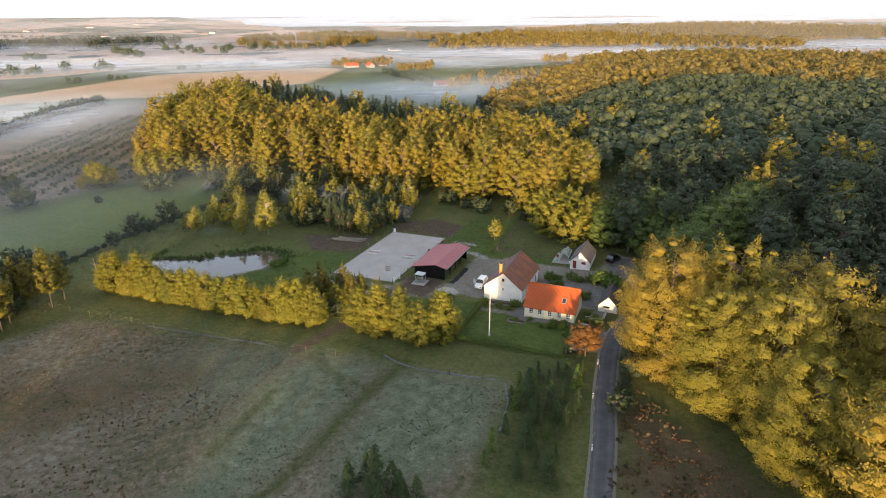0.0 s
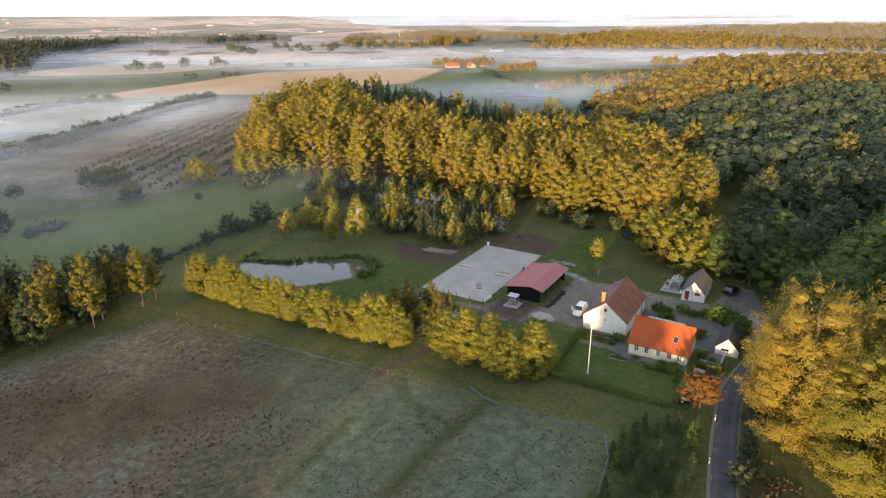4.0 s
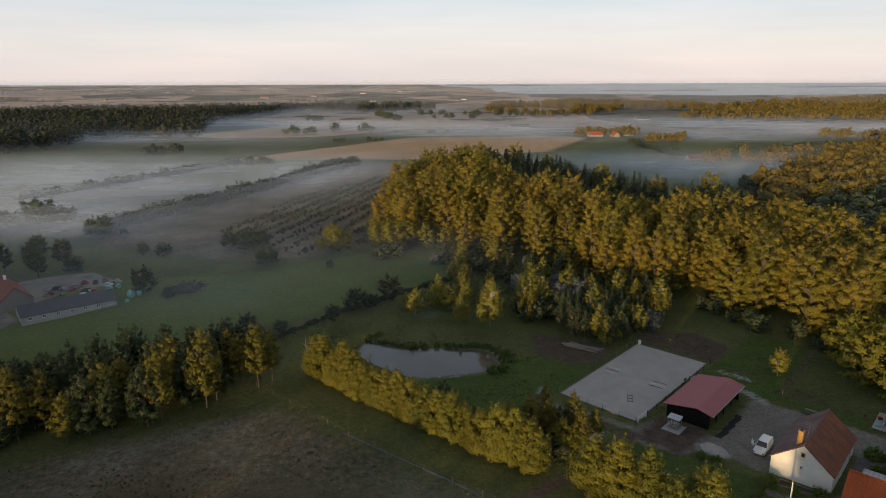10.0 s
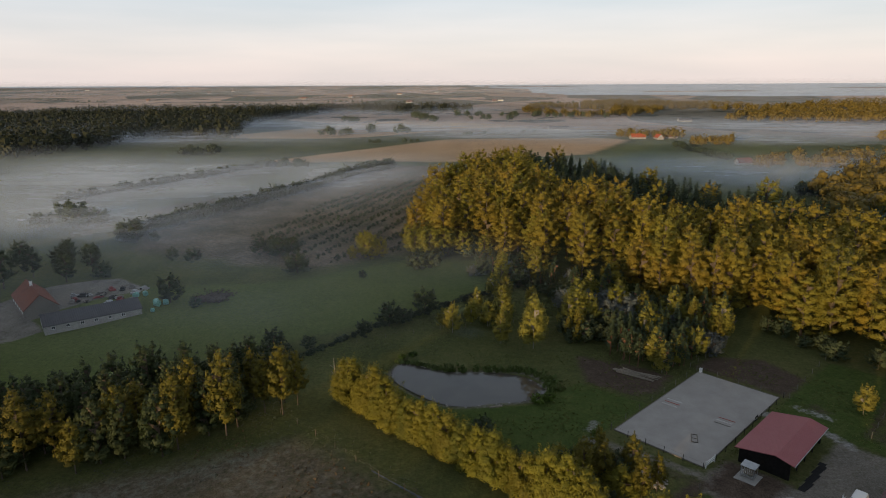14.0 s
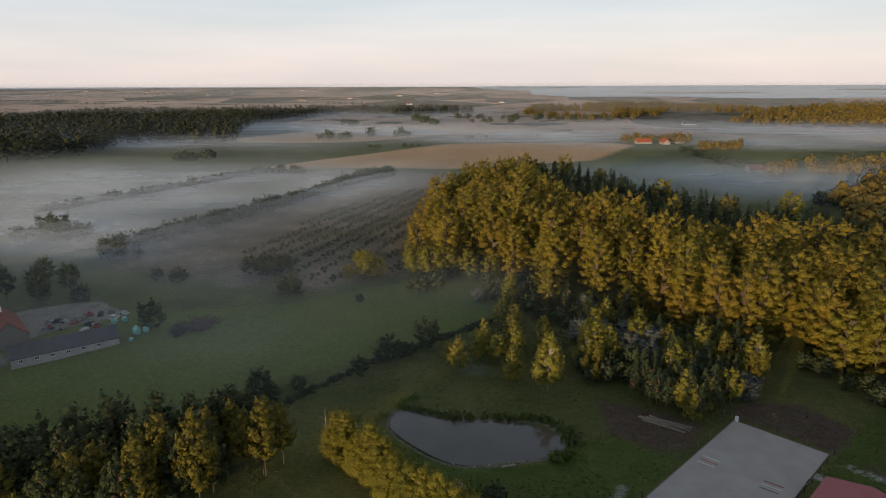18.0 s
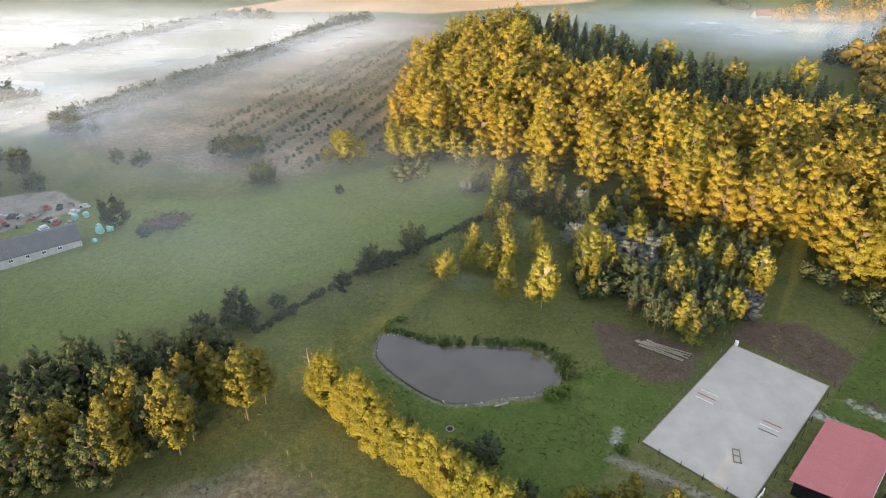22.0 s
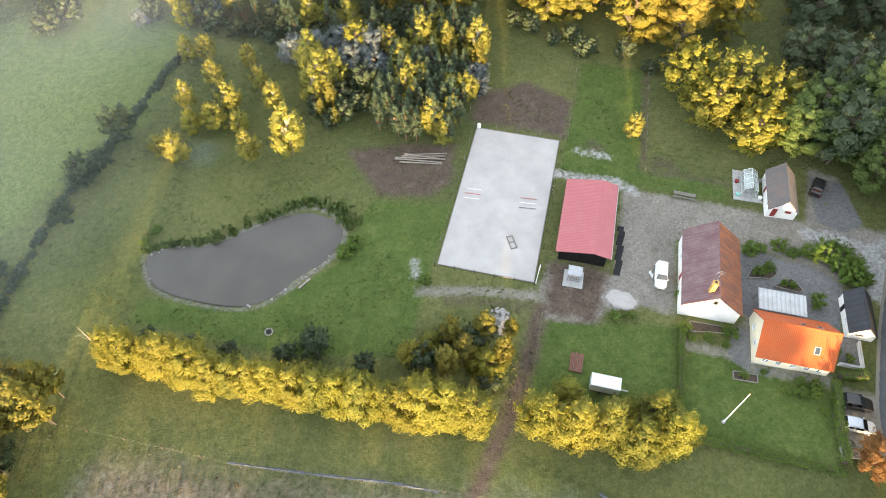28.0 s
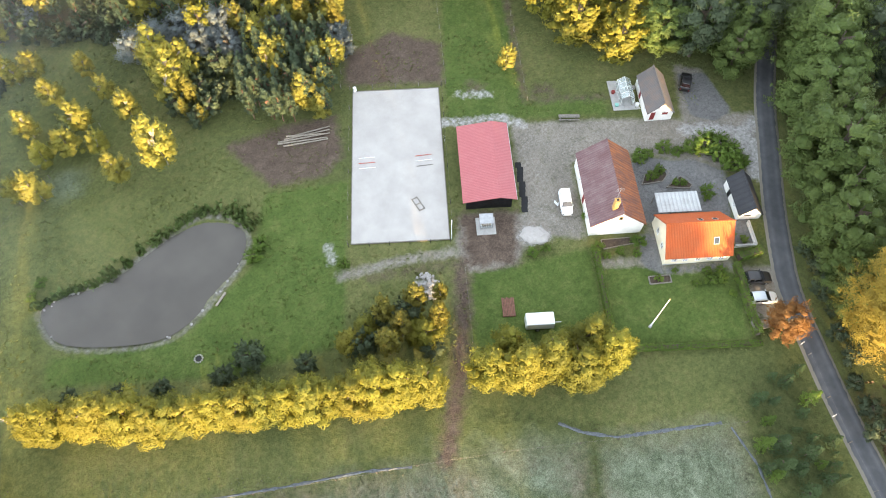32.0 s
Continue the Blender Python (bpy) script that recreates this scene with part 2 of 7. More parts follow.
# ---- materials ----
class Nodes:
    """Short hand for a node tree."""

    def __init__(self, name):
        self.mat = bpy.data.materials.new(name)
        self.mat.use_nodes = True
        self.t = self.mat.node_tree
        self.bsdf = self.t.nodes["Principled BSDF"]
        self.out = self.t.nodes["Material Output"]
        self.coord = self.t.nodes.new("ShaderNodeTexCoord").outputs["Object"]

    def node(self, kind, **inputs):
        n = self.t.nodes.new("ShaderNode" + kind)
        for k, v in inputs.items():
            sock = n.inputs[k.replace("_", " ")]
            if isinstance(v, bpy.types.NodeSocket):
                self.t.links.new(v, sock)
            else:
                sock.default_value = v
        return n

    def noise(self, scale, detail=4.0, rough=0.6, vec=None, out="Fac"):
        return self.node("TexNoise", Vector=vec or self.coord, Scale=scale, Detail=detail, Roughness=rough).outputs[out]

    def ramp(self, fac, *stops):
        n = self.node("ValToRGB", Fac=fac)
        e = n.color_ramp.elements
        while len(e) < len(stops):
            e.new(0.5)
        for el, (p, c) in zip(e, stops):
            el.position = p
            el.color = (c, c, c, 1) if isinstance(c, (int, float)) else (*c, 1)
        return n.outputs["Color"]

    def mix(self, fac, a, b, blend="MIX"):
        n = self.t.nodes.new("ShaderNodeMix")
        n.data_type, n.blend_type = "RGBA", blend
        for s, v in ((n.inputs[0], fac), (n.inputs[6], a), (n.inputs[7], b)):
            if isinstance(v, bpy.types.NodeSocket):
                self.t.links.new(v, s)
            else:
                s.default_value = v if isinstance(v, (int, float)) else (*v, 1)
        return n.outputs[2]

    def math(self, op, a, b=0.0, clamp=False):
        n = self.t.nodes.new("ShaderNodeMath")
        n.operation, n.use_clamp = op, clamp
        for s, v in zip(n.inputs, (a, b)):
            if isinstance(v, bpy.types.NodeSocket):
                self.t.links.new(v, s)
            else:
                s.default_value = v
        return n.outputs[0]

    def attr(self, name):
        n = self.t.nodes.new("ShaderNodeAttribute")
        n.attribute_name = name
        return n.outputs["Fac"]

    def rand(self):
        return self.t.nodes.new("ShaderNodeObjectInfo").outputs["Random"]

    def island(self):
        return self.t.nodes.new("ShaderNodeNewGeometry").outputs["Random Per Island"]

    def bump(self, h, strength=0.4, dist=0.05):
        b = self.node("Bump", Height=h, Strength=strength, Distance=dist)
        self.t.links.new(b.outputs["Normal"], self.bsdf.inputs["Normal"])

    def done(self, color=None, rough=0.7, metal=0.0, spec=0.3):
        for k, v in (("Base Color", color), ("Roughness", rough), ("Metallic", metal), ("Specular IOR Level", spec)):
            if v is None:
                continue
            if isinstance(v, bpy.types.NodeSocket):
                self.t.links.new(v, self.bsdf.inputs[k])
            else:
                self.bsdf.inputs[k].default_value = (*v, 1) if isinstance(v, tuple) else v
        return self.mat


def plain(name, color, rough=0.6, metal=0.0, vary=0.18, scale=1.5, spec=0.3):
    """A worn surface: large stains and fine grain round one colour."""
    n = Nodes(name)
    dark = tuple(c * (1 - vary) for c in color)
    lite = tuple(min(1, c * (1 + vary)) for c in color)
    c = n.ramp(n.noise(scale), (0.3, dark), (0.7, lite))
    g = n.ramp(n.noise(scale * 18, 3), (0.25, 1 - vary * 0.7), (0.7, 1.0))
    n.bump(n.noise(scale * 25, 3), 0.15, 0.02)
    return n.done(n.mix(1.0, c, g, "MULTIPLY"), rough, metal, spec)


def leafy(name, dark, mid, lite, autumn, hue=0.5, through=0.3, rough=0.6, green=None):
    """Foliage: colour by leaf clump and by tree, some light passing through."""
    n = Nodes(name)
    near = [tuple(m + (v - m) * 0.55 for v, m in zip(c, mid)) for c in (dark, lite)]
    c = n.ramp(n.island(), (0.0, near[0]), (0.5, mid), (1.0, near[1]))
    tree = n.math("MULTIPLY", n.ramp(n.rand(), (0.35, 0.0), (0.95, 1.0)), hue)
    c = n.mix(tree, c, n.mix(n.island(), autumn, tuple(v * 0.75 for v in autumn)))
    if green:
        c = n.mix(n.ramp(n.rand(), (0.12, 0.75), (0.34, 0.0)), c, n.mix(n.island(), green, tuple(v * 0.72 for v in green)))
    c = n.mix(1.0, c, n.ramp(n.math("FRACT", n.math("MULTIPLY", n.rand(), 7.3)), (0.0, 0.72), (1.0, 1.15)), "MULTIPLY")
    c = n.mix(0.5, c, n.ramp(n.noise(0.35, 2), (0.35, tuple(v * 0.8 for v in mid)), (0.7, lite)))
    n.done(c, rough, 0.0, 0.2)
    tr = n.node("BsdfTranslucent", Color=c)
    m = n.node("MixShader", Fac=through)
    n.t.links.new(n.bsdf.outputs[0], m.inputs[1])
    n.t.links.new(tr.outputs[0], m.inputs[2])
    n.t.links.new(m.outputs[0], n.out.inputs["Surface"])
    return n.mat


BEECH = leafy("beech_leaves", (0.159, 0.137, 0.024), (0.237, 0.199, 0.030), (0.309, 0.254, 0.037), (0.319, 0.180, 0.037), 0.6, 0.28, green=(0.159, 0.176, 0.028))
# dark leaf colour with blue raised; some of the wood's shade and haze is in it
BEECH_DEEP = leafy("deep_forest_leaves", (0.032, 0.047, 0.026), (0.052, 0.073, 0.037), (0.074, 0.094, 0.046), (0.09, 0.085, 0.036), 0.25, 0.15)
ROADSIDE = leafy("roadside_leaves", (0.046, 0.072, 0.020), (0.083, 0.123, 0.030), (0.124, 0.163, 0.040), (0.15, 0.145, 0.036), 0.3, 0.22)
HEDGE = leafy("hedge_leaves", (0.098, 0.101, 0.017), (0.168, 0.164, 0.023), (0.245, 0.233, 0.029), (0.234, 0.175, 0.031), 0.6, 0.28, green=(0.080, 0.103, 0.026))
BIRCH = leafy("birch_leaves", (0.145, 0.140, 0.026), (0.206, 0.198, 0.034), (0.274, 0.250, 0.044), (0.269, 0.208, 0.046), 0.5, 0.25)
BELT = leafy("belt_birch_leaves", (0.060, 0.061, 0.012), (0.115, 0.106, 0.016), (0.200, 0.169, 0.023), (0.191, 0.130, 0.023), 0.4, 0.2)
BELT_DARK = leafy("belt_dark_leaves", (0.018, 0.030, 0.014), (0.034, 0.052, 0.020), (0.060, 0.078, 0.028), (0.09, 0.085, 0.028), 0.35, 0.12)
COPPER = leafy("copper_leaves", (0.13, 0.06, 0.018), (0.20, 0.095, 0.028), (0.27, 0.135, 0.042), (0.22, 0.10, 0.03), 0.2)
PINE = leafy("pine_needles", (0.024, 0.042, 0.022), (0.049, 0.072, 0.037), (0.083, 0.110, 0.055), (0.134, 0.132, 0.039), 0.25, 0.1)
YOUNG = leafy("young_spruce_needles", (0.022, 0.042, 0.016), (0.042, 0.072, 0.024), (0.070, 0.105, 0.034), (0.10, 0.11, 0.03), 0.3, 0.1)
SILVER = leafy("silver_willow_leaves", (0.085, 0.105, 0.10), (0.125, 0.145, 0.142), (0.175, 0.195, 0.195), (0.14, 0.16, 0.12), 0.3, 0.15)
SHRUB = leafy("garden_shrub_leaves", (0.05, 0.085, 0.015), (0.09, 0.15, 0.024), (0.15, 0.215, 0.035), (0.17, 0.18, 0.035), 0.3)
FARWOOD = leafy("distant_wood_leaves", (0.07, 0.060, 0.018), (0.15, 0.115, 0.028), (0.23, 0.165, 0.036), (0.16, 0.10, 0.03), 0.0, 0.15)
# near-black leaf colour carries the shade lying on the western wood
WESTWOOD = leafy("western_wood_shaded_leaves", (0.020, 0.026, 0.014), (0.030, 0.036, 0.018), (0.042, 0.048, 0.024), (0.05, 0.045, 0.02), 0.0, 0.1)
BARK = plain("bark", (0.11, 0.085, 0.065), 0.9, vary=0.4, scale=2.5)
BARK_PALE = plain("birch_bark", (0.26, 0.235, 0.20), 0.85, vary=0.35, scale=3)
BARK_RED = plain("pine_bark", (0.20, 0.10, 0.07), 0.9, vary=0.35, scale=3)
WHITEWASH = plain("whitewashed_wall", (0.78, 0.76, 0.71), 0.85, vary=0.08, scale=0.7)
CREAM = plain("cream_limewash", (0.74, 0.67, 0.50), 0.85, vary=0.08, scale=0.8)
BLACKWOOD = plain("black_tarred_boards", (0.022, 0.020, 0.020), 0.75, vary=0.4, scale=2)
WHITEPAINT = plain("white_paint", (0.80, 0.80, 0.78), 0.5, vary=0.05)
REDPAINT = plain("red_painted_boards", (0.22, 0.035, 0.03), 0.6)
GREYWOOD = plain("weathered_wood", (0.20, 0.18, 0.155), 0.85, vary=0.3, scale=4)
PALEWOOD = plain("debarked_logs", (0.27, 0.235, 0.19), 0.85, vary=0.25, scale=3)
CONCRETE = plain("concrete", (0.38, 0.37, 0.35), 0.9, vary=0.15, scale=0.9)
STONE = plain("field_stone", (0.33, 0.31, 0.29), 0.85, vary=0.3, scale=2)
PLASTIC_TEAL = plain("teal_wrap_film", (0.22, 0.48, 0.42), 0.35, vary=0.15)
RUBBER = plain("black_rubber", (0.018, 0.018, 0.019), 0.8)
STEEL = plain("galvanised_steel", (0.45, 0.46, 0.47), 0.42, 0.7)
BRICK = plain("yellow_brick", (0.50, 0.30, 0.10), 0.85, vary=0.25, scale=4)


def roofing(name, color, spot, period, relief, across="x", rough=0.6, spots=0.5, streak=0.0):
    """Roof cover with ribs or tile rows along one local axis, trough shade in the colour, and weathered patches."""
    n = Nodes(name)
    sep = n.node("SeparateXYZ", Vector=n.coord)
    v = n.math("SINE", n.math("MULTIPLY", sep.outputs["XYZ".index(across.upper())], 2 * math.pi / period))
    c = n.mix(n.ramp(n.noise(0.55, 5), (0.52 - spots * 0.15, 0.0), (0.68, spots)), color, spot)
    if streak:
        run = n.node("Mapping", Vector=n.coord)
        run.inputs["Scale"].default_value = (0.22, 2.6, 0.22)
        c = n.mix(n.ramp(n.noise(1.3, 5, 0.7, run.outputs["Vector"]), (0.44, 0.0), (0.62, streak)), c, spot)
    c = n.mix(1.0, c, n.ramp(n.noise(6.0, 3), (0.2, 0.72), (0.75, 1.0)), "MULTIPLY")
    # shade of the troughs between ribs, multiplied into the colour
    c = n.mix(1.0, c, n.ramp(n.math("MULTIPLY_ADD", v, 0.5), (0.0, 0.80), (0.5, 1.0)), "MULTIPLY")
    n.bump(v, 0.6, relief)
    return n.done(c, rough, 0.0, 0.3)


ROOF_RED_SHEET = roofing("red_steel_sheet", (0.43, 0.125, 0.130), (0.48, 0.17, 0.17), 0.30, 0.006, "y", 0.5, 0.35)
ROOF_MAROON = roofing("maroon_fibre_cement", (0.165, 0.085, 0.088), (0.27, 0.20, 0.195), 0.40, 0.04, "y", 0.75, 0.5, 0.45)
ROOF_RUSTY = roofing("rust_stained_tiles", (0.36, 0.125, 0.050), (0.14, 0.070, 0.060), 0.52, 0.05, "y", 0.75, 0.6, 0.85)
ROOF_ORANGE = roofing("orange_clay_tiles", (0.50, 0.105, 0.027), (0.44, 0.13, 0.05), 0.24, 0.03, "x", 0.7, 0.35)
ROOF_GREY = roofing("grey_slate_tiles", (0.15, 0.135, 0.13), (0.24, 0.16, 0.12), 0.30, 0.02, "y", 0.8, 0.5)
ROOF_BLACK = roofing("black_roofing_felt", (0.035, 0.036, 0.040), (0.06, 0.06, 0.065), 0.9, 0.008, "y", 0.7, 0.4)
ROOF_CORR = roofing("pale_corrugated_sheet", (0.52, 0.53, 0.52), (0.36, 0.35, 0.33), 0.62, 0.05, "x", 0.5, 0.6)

gl = Nodes("window_glass")
GLASS = gl.done((0.03, 0.035, 0.04), 0.08, 0.0, 0.6)
cg = Nodes("car_glass")
CARGLASS = cg.done((0.015, 0.017, 0.02), 0.05, 0.0, 0.7)


def paint(name, color, metal=0.0):
    n = Nodes(name)
    n.bsdf.inputs["Coat Weight"].default_value = 0.6
    n.bsdf.inputs["Coat Roughness"].default_value = 0.08
    c = n.mix(n.ramp(n.noise(3, 4), (0.5, 0.0), (0.8, 0.25)), color, tuple(v * 0.75 for v in color))
    return n.done(c, 0.35, metal, 0.5)


CAR_WHITE, CAR_BLACK, CAR_SILVER = paint("white_car_paint", (0.75, 0.76, 0.76)), paint("black_car_paint", (0.012, 0.011, 0.012)), paint("silver_car_paint", (0.52, 0.55, 0.58), 0.4)

# water: dark, glossy, faint ripples
wa = Nodes("pond_water")
wa.bump(wa.noise(0.7, 2), 0.02, 0.03)
WATER = wa.done(wa.ramp(wa.noise(0.12, 3), (0.3, (0.064, 0.057, 0.048)), (0.7, (0.084, 0.075, 0.063))), 0.04, 0.0, 0.4)
se = Nodes("sea_water")
se.bump(se.noise(0.02, 3), 0.05, 0.3)
SEA = se.done(se.ramp(se.noise(0.0016, 3), (0.38, (0.30, 0.36, 0.43)), (0.62, (0.52, 0.56, 0.60))), 0.35, 0.0, 0.4)
# asphalt
asp = Nodes("asphalt")
asp.bump(asp.noise(30, 2), 0.25, 0.01)
u = asp.attr("across")
wear = asp.ramp(asp.math("ABSOLUTE", asp.math("SUBTRACT", asp.math("ABSOLUTE", u), 0.5)), (0.0, 1.28), (0.28, 0.95))
edge = asp.ramp(asp.math("ADD", asp.math("ABSOLUTE", u), asp.math("MULTIPLY", asp.noise(1.4), 0.30)), (0.98, 0.0), (1.12, 1.0))
ac = asp.ramp(asp.noise(0.5, 6), (0.3, (0.058, 0.060, 0.064)), (0.7, (0.092, 0.093, 0.096)))
ac = asp.mix(edge, asp.mix(1.0, ac, wear, "MULTIPLY"), (0.17, 0.155, 0.125))
ASPHALT = asp.done(ac, 0.85)
# arena sand
sa = Nodes("pale_arena_sand")
sa.bump(sa.noise(5, 5), 0.35, 0.04)
SAND = sa.done(sa.mix(1.0, sa.ramp(sa.noise(0.25, 5), (0.3, (0.36, 0.335, 0.31)), (0.7, (0.455, 0.425, 0.395))), sa.ramp(sa.noise(9, 4), (0.3, 0.82), (0.65, 1.0)), "MULTIPLY"), 0.95)


def ground_material():
    n = Nodes("ground_cover")
    big, fine, blade = n.noise(0.05, 5), n.noise(0.9, 5), n.noise(7, 4)
    grass = n.ramp(n.mix(0.45, big, fine), (0.32, (0.060, 0.074, 0.026)), (0.5, (0.104, 0.116, 0.040)), (0.68, (0.160, 0.152, 0.062)))
    # far patchwork of fields
    far = n.attr("far")
    wide = n.node("Mapping", Vector=n.coord)
    wide.inputs["Scale"].default_value = (1.0, 0.42, 1.0)
    cell = n.node("TexVoronoi", Vector=wide.outputs["Vector"], Scale=0.0042)
    patch = n.ramp(n.node("SeparateColor", Color=cell.outputs["Color"]).outputs[0], (0.0, (0.06, 0.075, 0.05)), (0.28, (0.24, 0.20, 0.15)), (0.45, (0.60, 0.40, 0.30)), (0.6, (0.08, 0.10, 0.065)), (0.75, (0.64, 0.44, 0.34)), (1.0, (0.28, 0.22, 0.17)))
    wood = n.ramp(n.noise(0.008, 6, 0.7), (0.55, 0.0), (0.59, 1.0))
    patch = n.mix(wood, patch, (0.028, 0.038, 0.022))
    c = n.mix(far, grass, patch)

    def zone(c, name, color, soft=1.2, jag=1.0, scale=1.2):
        m = n.math("ADD", n.attr(name), n.math("MULTIPLY", n.math("SUBTRACT", n.noise(scale, 5, 0.65), 0.5), jag * 2))
        m = n.math("DIVIDE", m, soft)
        m = n.math("ADD", m, 0.5, clamp=True)
        return n.mix(m, c, color)
    rough = n.ramp(n.mix(0.5, n.noise(0.035, 5), fine), (0.34, (0.058, 0.068, 0.038)), (0.44, (0.105, 0.100, 0.060)), (0.53, (0.165, 0.134, 0.094)), (0.62, (0.21, 0.21, 0.16)), (0.70, (0.145, 0.095, 0.072)))
    c = zone(c, "field", rough, 5, 3, 0.3)
    pale = n.ramp(n.mix(0.5, n.noise(0.5, 5), blade), (0.35, (0.074, 0.092, 0.052)), (0.52, (0.138, 0.160, 0.104)), (0.68, (0.23, 0.25, 0.18)))
    c = zone(c, "pale", pale, 6, 3.5, 0.22)
    c = zone(c, "fern", n.ramp(n.mix(0.5, n.noise(0.3, 5), n.noise(2.5, 4)), (0.38, (0.072, 0.074, 0.036)), (0.52, (0.110, 0.086, 0.050)), (0.66, (0.165, 0.105, 0.068))), 3.5, 3.0, 0.35)
    c = zone(c, "path", n.ramp(fine, (0.3, (0.044, 0.058, 0.020)), (0.7, (0.088, 0.096, 0.036))), 1.9, 1.1, 0.6)
    c = zone(c, "lawn", n.ramp(n.mix(0.5, n.noise(0.25, 4), fine), (0.3, (0.048, 0.078, 0.019)), (0.5, (0.078, 0.112, 0.028)), (0.7, (0.118, 0.138, 0.042))), 1.0, 0.8)
    c = zone(c, "meadow", n.ramp(n.mix(0.6, n.noise(0.03, 4), fine), (0.3, (0.084, 0.112, 0.030)), (0.5, (0.118, 0.144, 0.042)), (0.7, (0.160, 0.172, 0.060))), 4, 2, 0.4)
    c = zone(c, "heath", n.ramp(n.mix(0.5, n.noise(0.06, 5), fine), (0.32, (0.060, 0.062, 0.032)), (0.5, (0.145, 0.118, 0.078)), (0.66, (0.26, 0.20, 0.145))), 8, 6, 0.08)
    c = zone(c, "trail", n.ramp(fine, (0.3, (0.13, 0.115, 0.07)), (0.7, (0.22, 0.19, 0.12))), 2.0, 1.2, 0.3)
    c = zone(c, "stubble", n.ramp(n.mix(0.4, n.noise(0.02, 4), n.noise(0.3, 4)), (0.3, (0.42, 0.27, 0.14)), (0.7, (0.62, 0.41, 0.24))), 8, 4, 0.05)
    c = zone(c, "green", n.ramp(n.noise(0.04, 4), (0.3, (0.10, 0.12, 0.04)), (0.7, (0.15, 0.16, 0.055))), 4, 2, 0.05)
    gravel = n.ramp(n.mix(0.55, n.noise(0.25, 6), n.noise(3.5, 5)), (0.30, (0.150, 0.132, 0.108)), (0.52, (0.215, 0.195, 0.165)), (0.72, (0.30, 0.28, 0.245)))
    gravel = n.mix(n.ramp(n.noise(0.45, 6, 0.7), (0.54, 0.0), (0.66, 0.65)), gravel, (0.105, 0.10, 0.058))
    gravel = n.mix(n.ramp(n.noise(0.16, 4), (0.42, 0.0), (0.62, 0.4)), gravel, (0.32, 0.285, 0.24))
    c = zone(c, "gravel", gravel, 1.0, 1.1, 0.9)
    dirt = n.ramp(n.mix(0.5, n.noise(0.5, 5), blade), (0.3, (0.060, 0.042, 0.032)), (0.55, (0.115, 0.085, 0.065)), (0.75, (0.19, 0.15, 0.12)))
    c = zone(c, "dirt", dirt, 1.6, 1.6, 0.7)
    c = zone(c, "court", n.ramp(n.mix(0.5, n.noise(0.4, 4), n.noise(6, 3)), (0.3, (0.12, 0.118, 0.116)), (0.7, (0.20, 0.195, 0.188))), 0.5, 0.3, 1.5)
    c = zone(c, "lime", n.ramp(n.noise(2.0, 5), (0.3, (0.22, 0.21, 0.19)), (0.65, (0.42, 0.41, 0.39))), 1.0, 1.3, 1.0)
    c = zone(c, "bank", n.ramp(n.noise(1.8, 5), (0.3, (0.11, 0.105, 0.085)), (0.7, (0.26, 0.245, 0.21))), 0.7, 0.5, 1.4)
    speck = n.ramp(n.noise(2.2, 4, 0.75), (0.30, 0.68), (0.5, 1.0), (0.70, 1.2))
    c = n.mix(1.0, c, n.mix(far, speck, (1, 1, 1)), "MULTIPLY")
    c = n.mix(1.0, c, n.ramp(blade, (0.3, 0.72), (0.62, 1.05)), "MULTIPLY")
    n.bump(n.math("ADD", n.math("MULTIPLY", fine, 0.8), n.math("MULTIPLY", blade, 0.5)), 0.7, 0.35)
    return n.done(c, 0.95, 0.0, 0.1)


# ---- ground ----
def axis(lo, hi, fine0, fine1, step, mid):
    v = list(np.arange(fine0, fine1 + 1e-6, step))
    d, p = mid, v[-1]
    while p < hi:
        p += d
        d *= 1.12
        v.append(min(p, hi))
    d, p = mid, v[0]
    while p > lo:
        p -= d
        d *= 1.12
        v.insert(0, max(p, lo))
    return np.array(v)


gx, gy = axis(-4600, 4900, -72, 100, 1.0, 2.0), axis(-1500, 4700, -10, 185, 1.0, 2.0)
GX, GY = np.meshgrid(gx, gy)
HX, HY = GX.ravel(), GY.ravel()
HZ = height(HX, HY)
nx, ny = len(gx), len(gy)
idx = np.arange(nx * ny).reshape(ny, nx)
quads = np.stack([idx[:-1, :-1], idx[:-1, 1:], idx[1:, 1:], idx[1:, :-1]], -1).reshape(-1, 4)
gme = bpy.data.meshes.new("ground")
gme.vertices.add(nx * ny)
gme.vertices.foreach_set("co", np.stack([HX, HY, HZ], -1).astype(np.float32).ravel())
gme.loops.add(quads.size)
gme.loops.foreach_set("vertex_index", quads.astype(np.int32).ravel())
gme.polygons.add(len(quads))
gme.polygons.foreach_set("loop_start", np.arange(0, quads.size, 4, dtype=np.int32))
gme.polygons.foreach_set("loop_total", np.full(len(quads), 4, dtype=np.int32))
gme.polygons.foreach_set("use_smooth", np.ones(len(quads), bool))
gme.update(calc_edges=True)
FXA, FYB = to_farm(HX, HY)


def zone_attr(name, values):
    at = gme.attributes.new(name, "FLOAT", "POINT")
    at.data.foreach_set("value", np.clip(values, -60, 60).astype(np.float32))


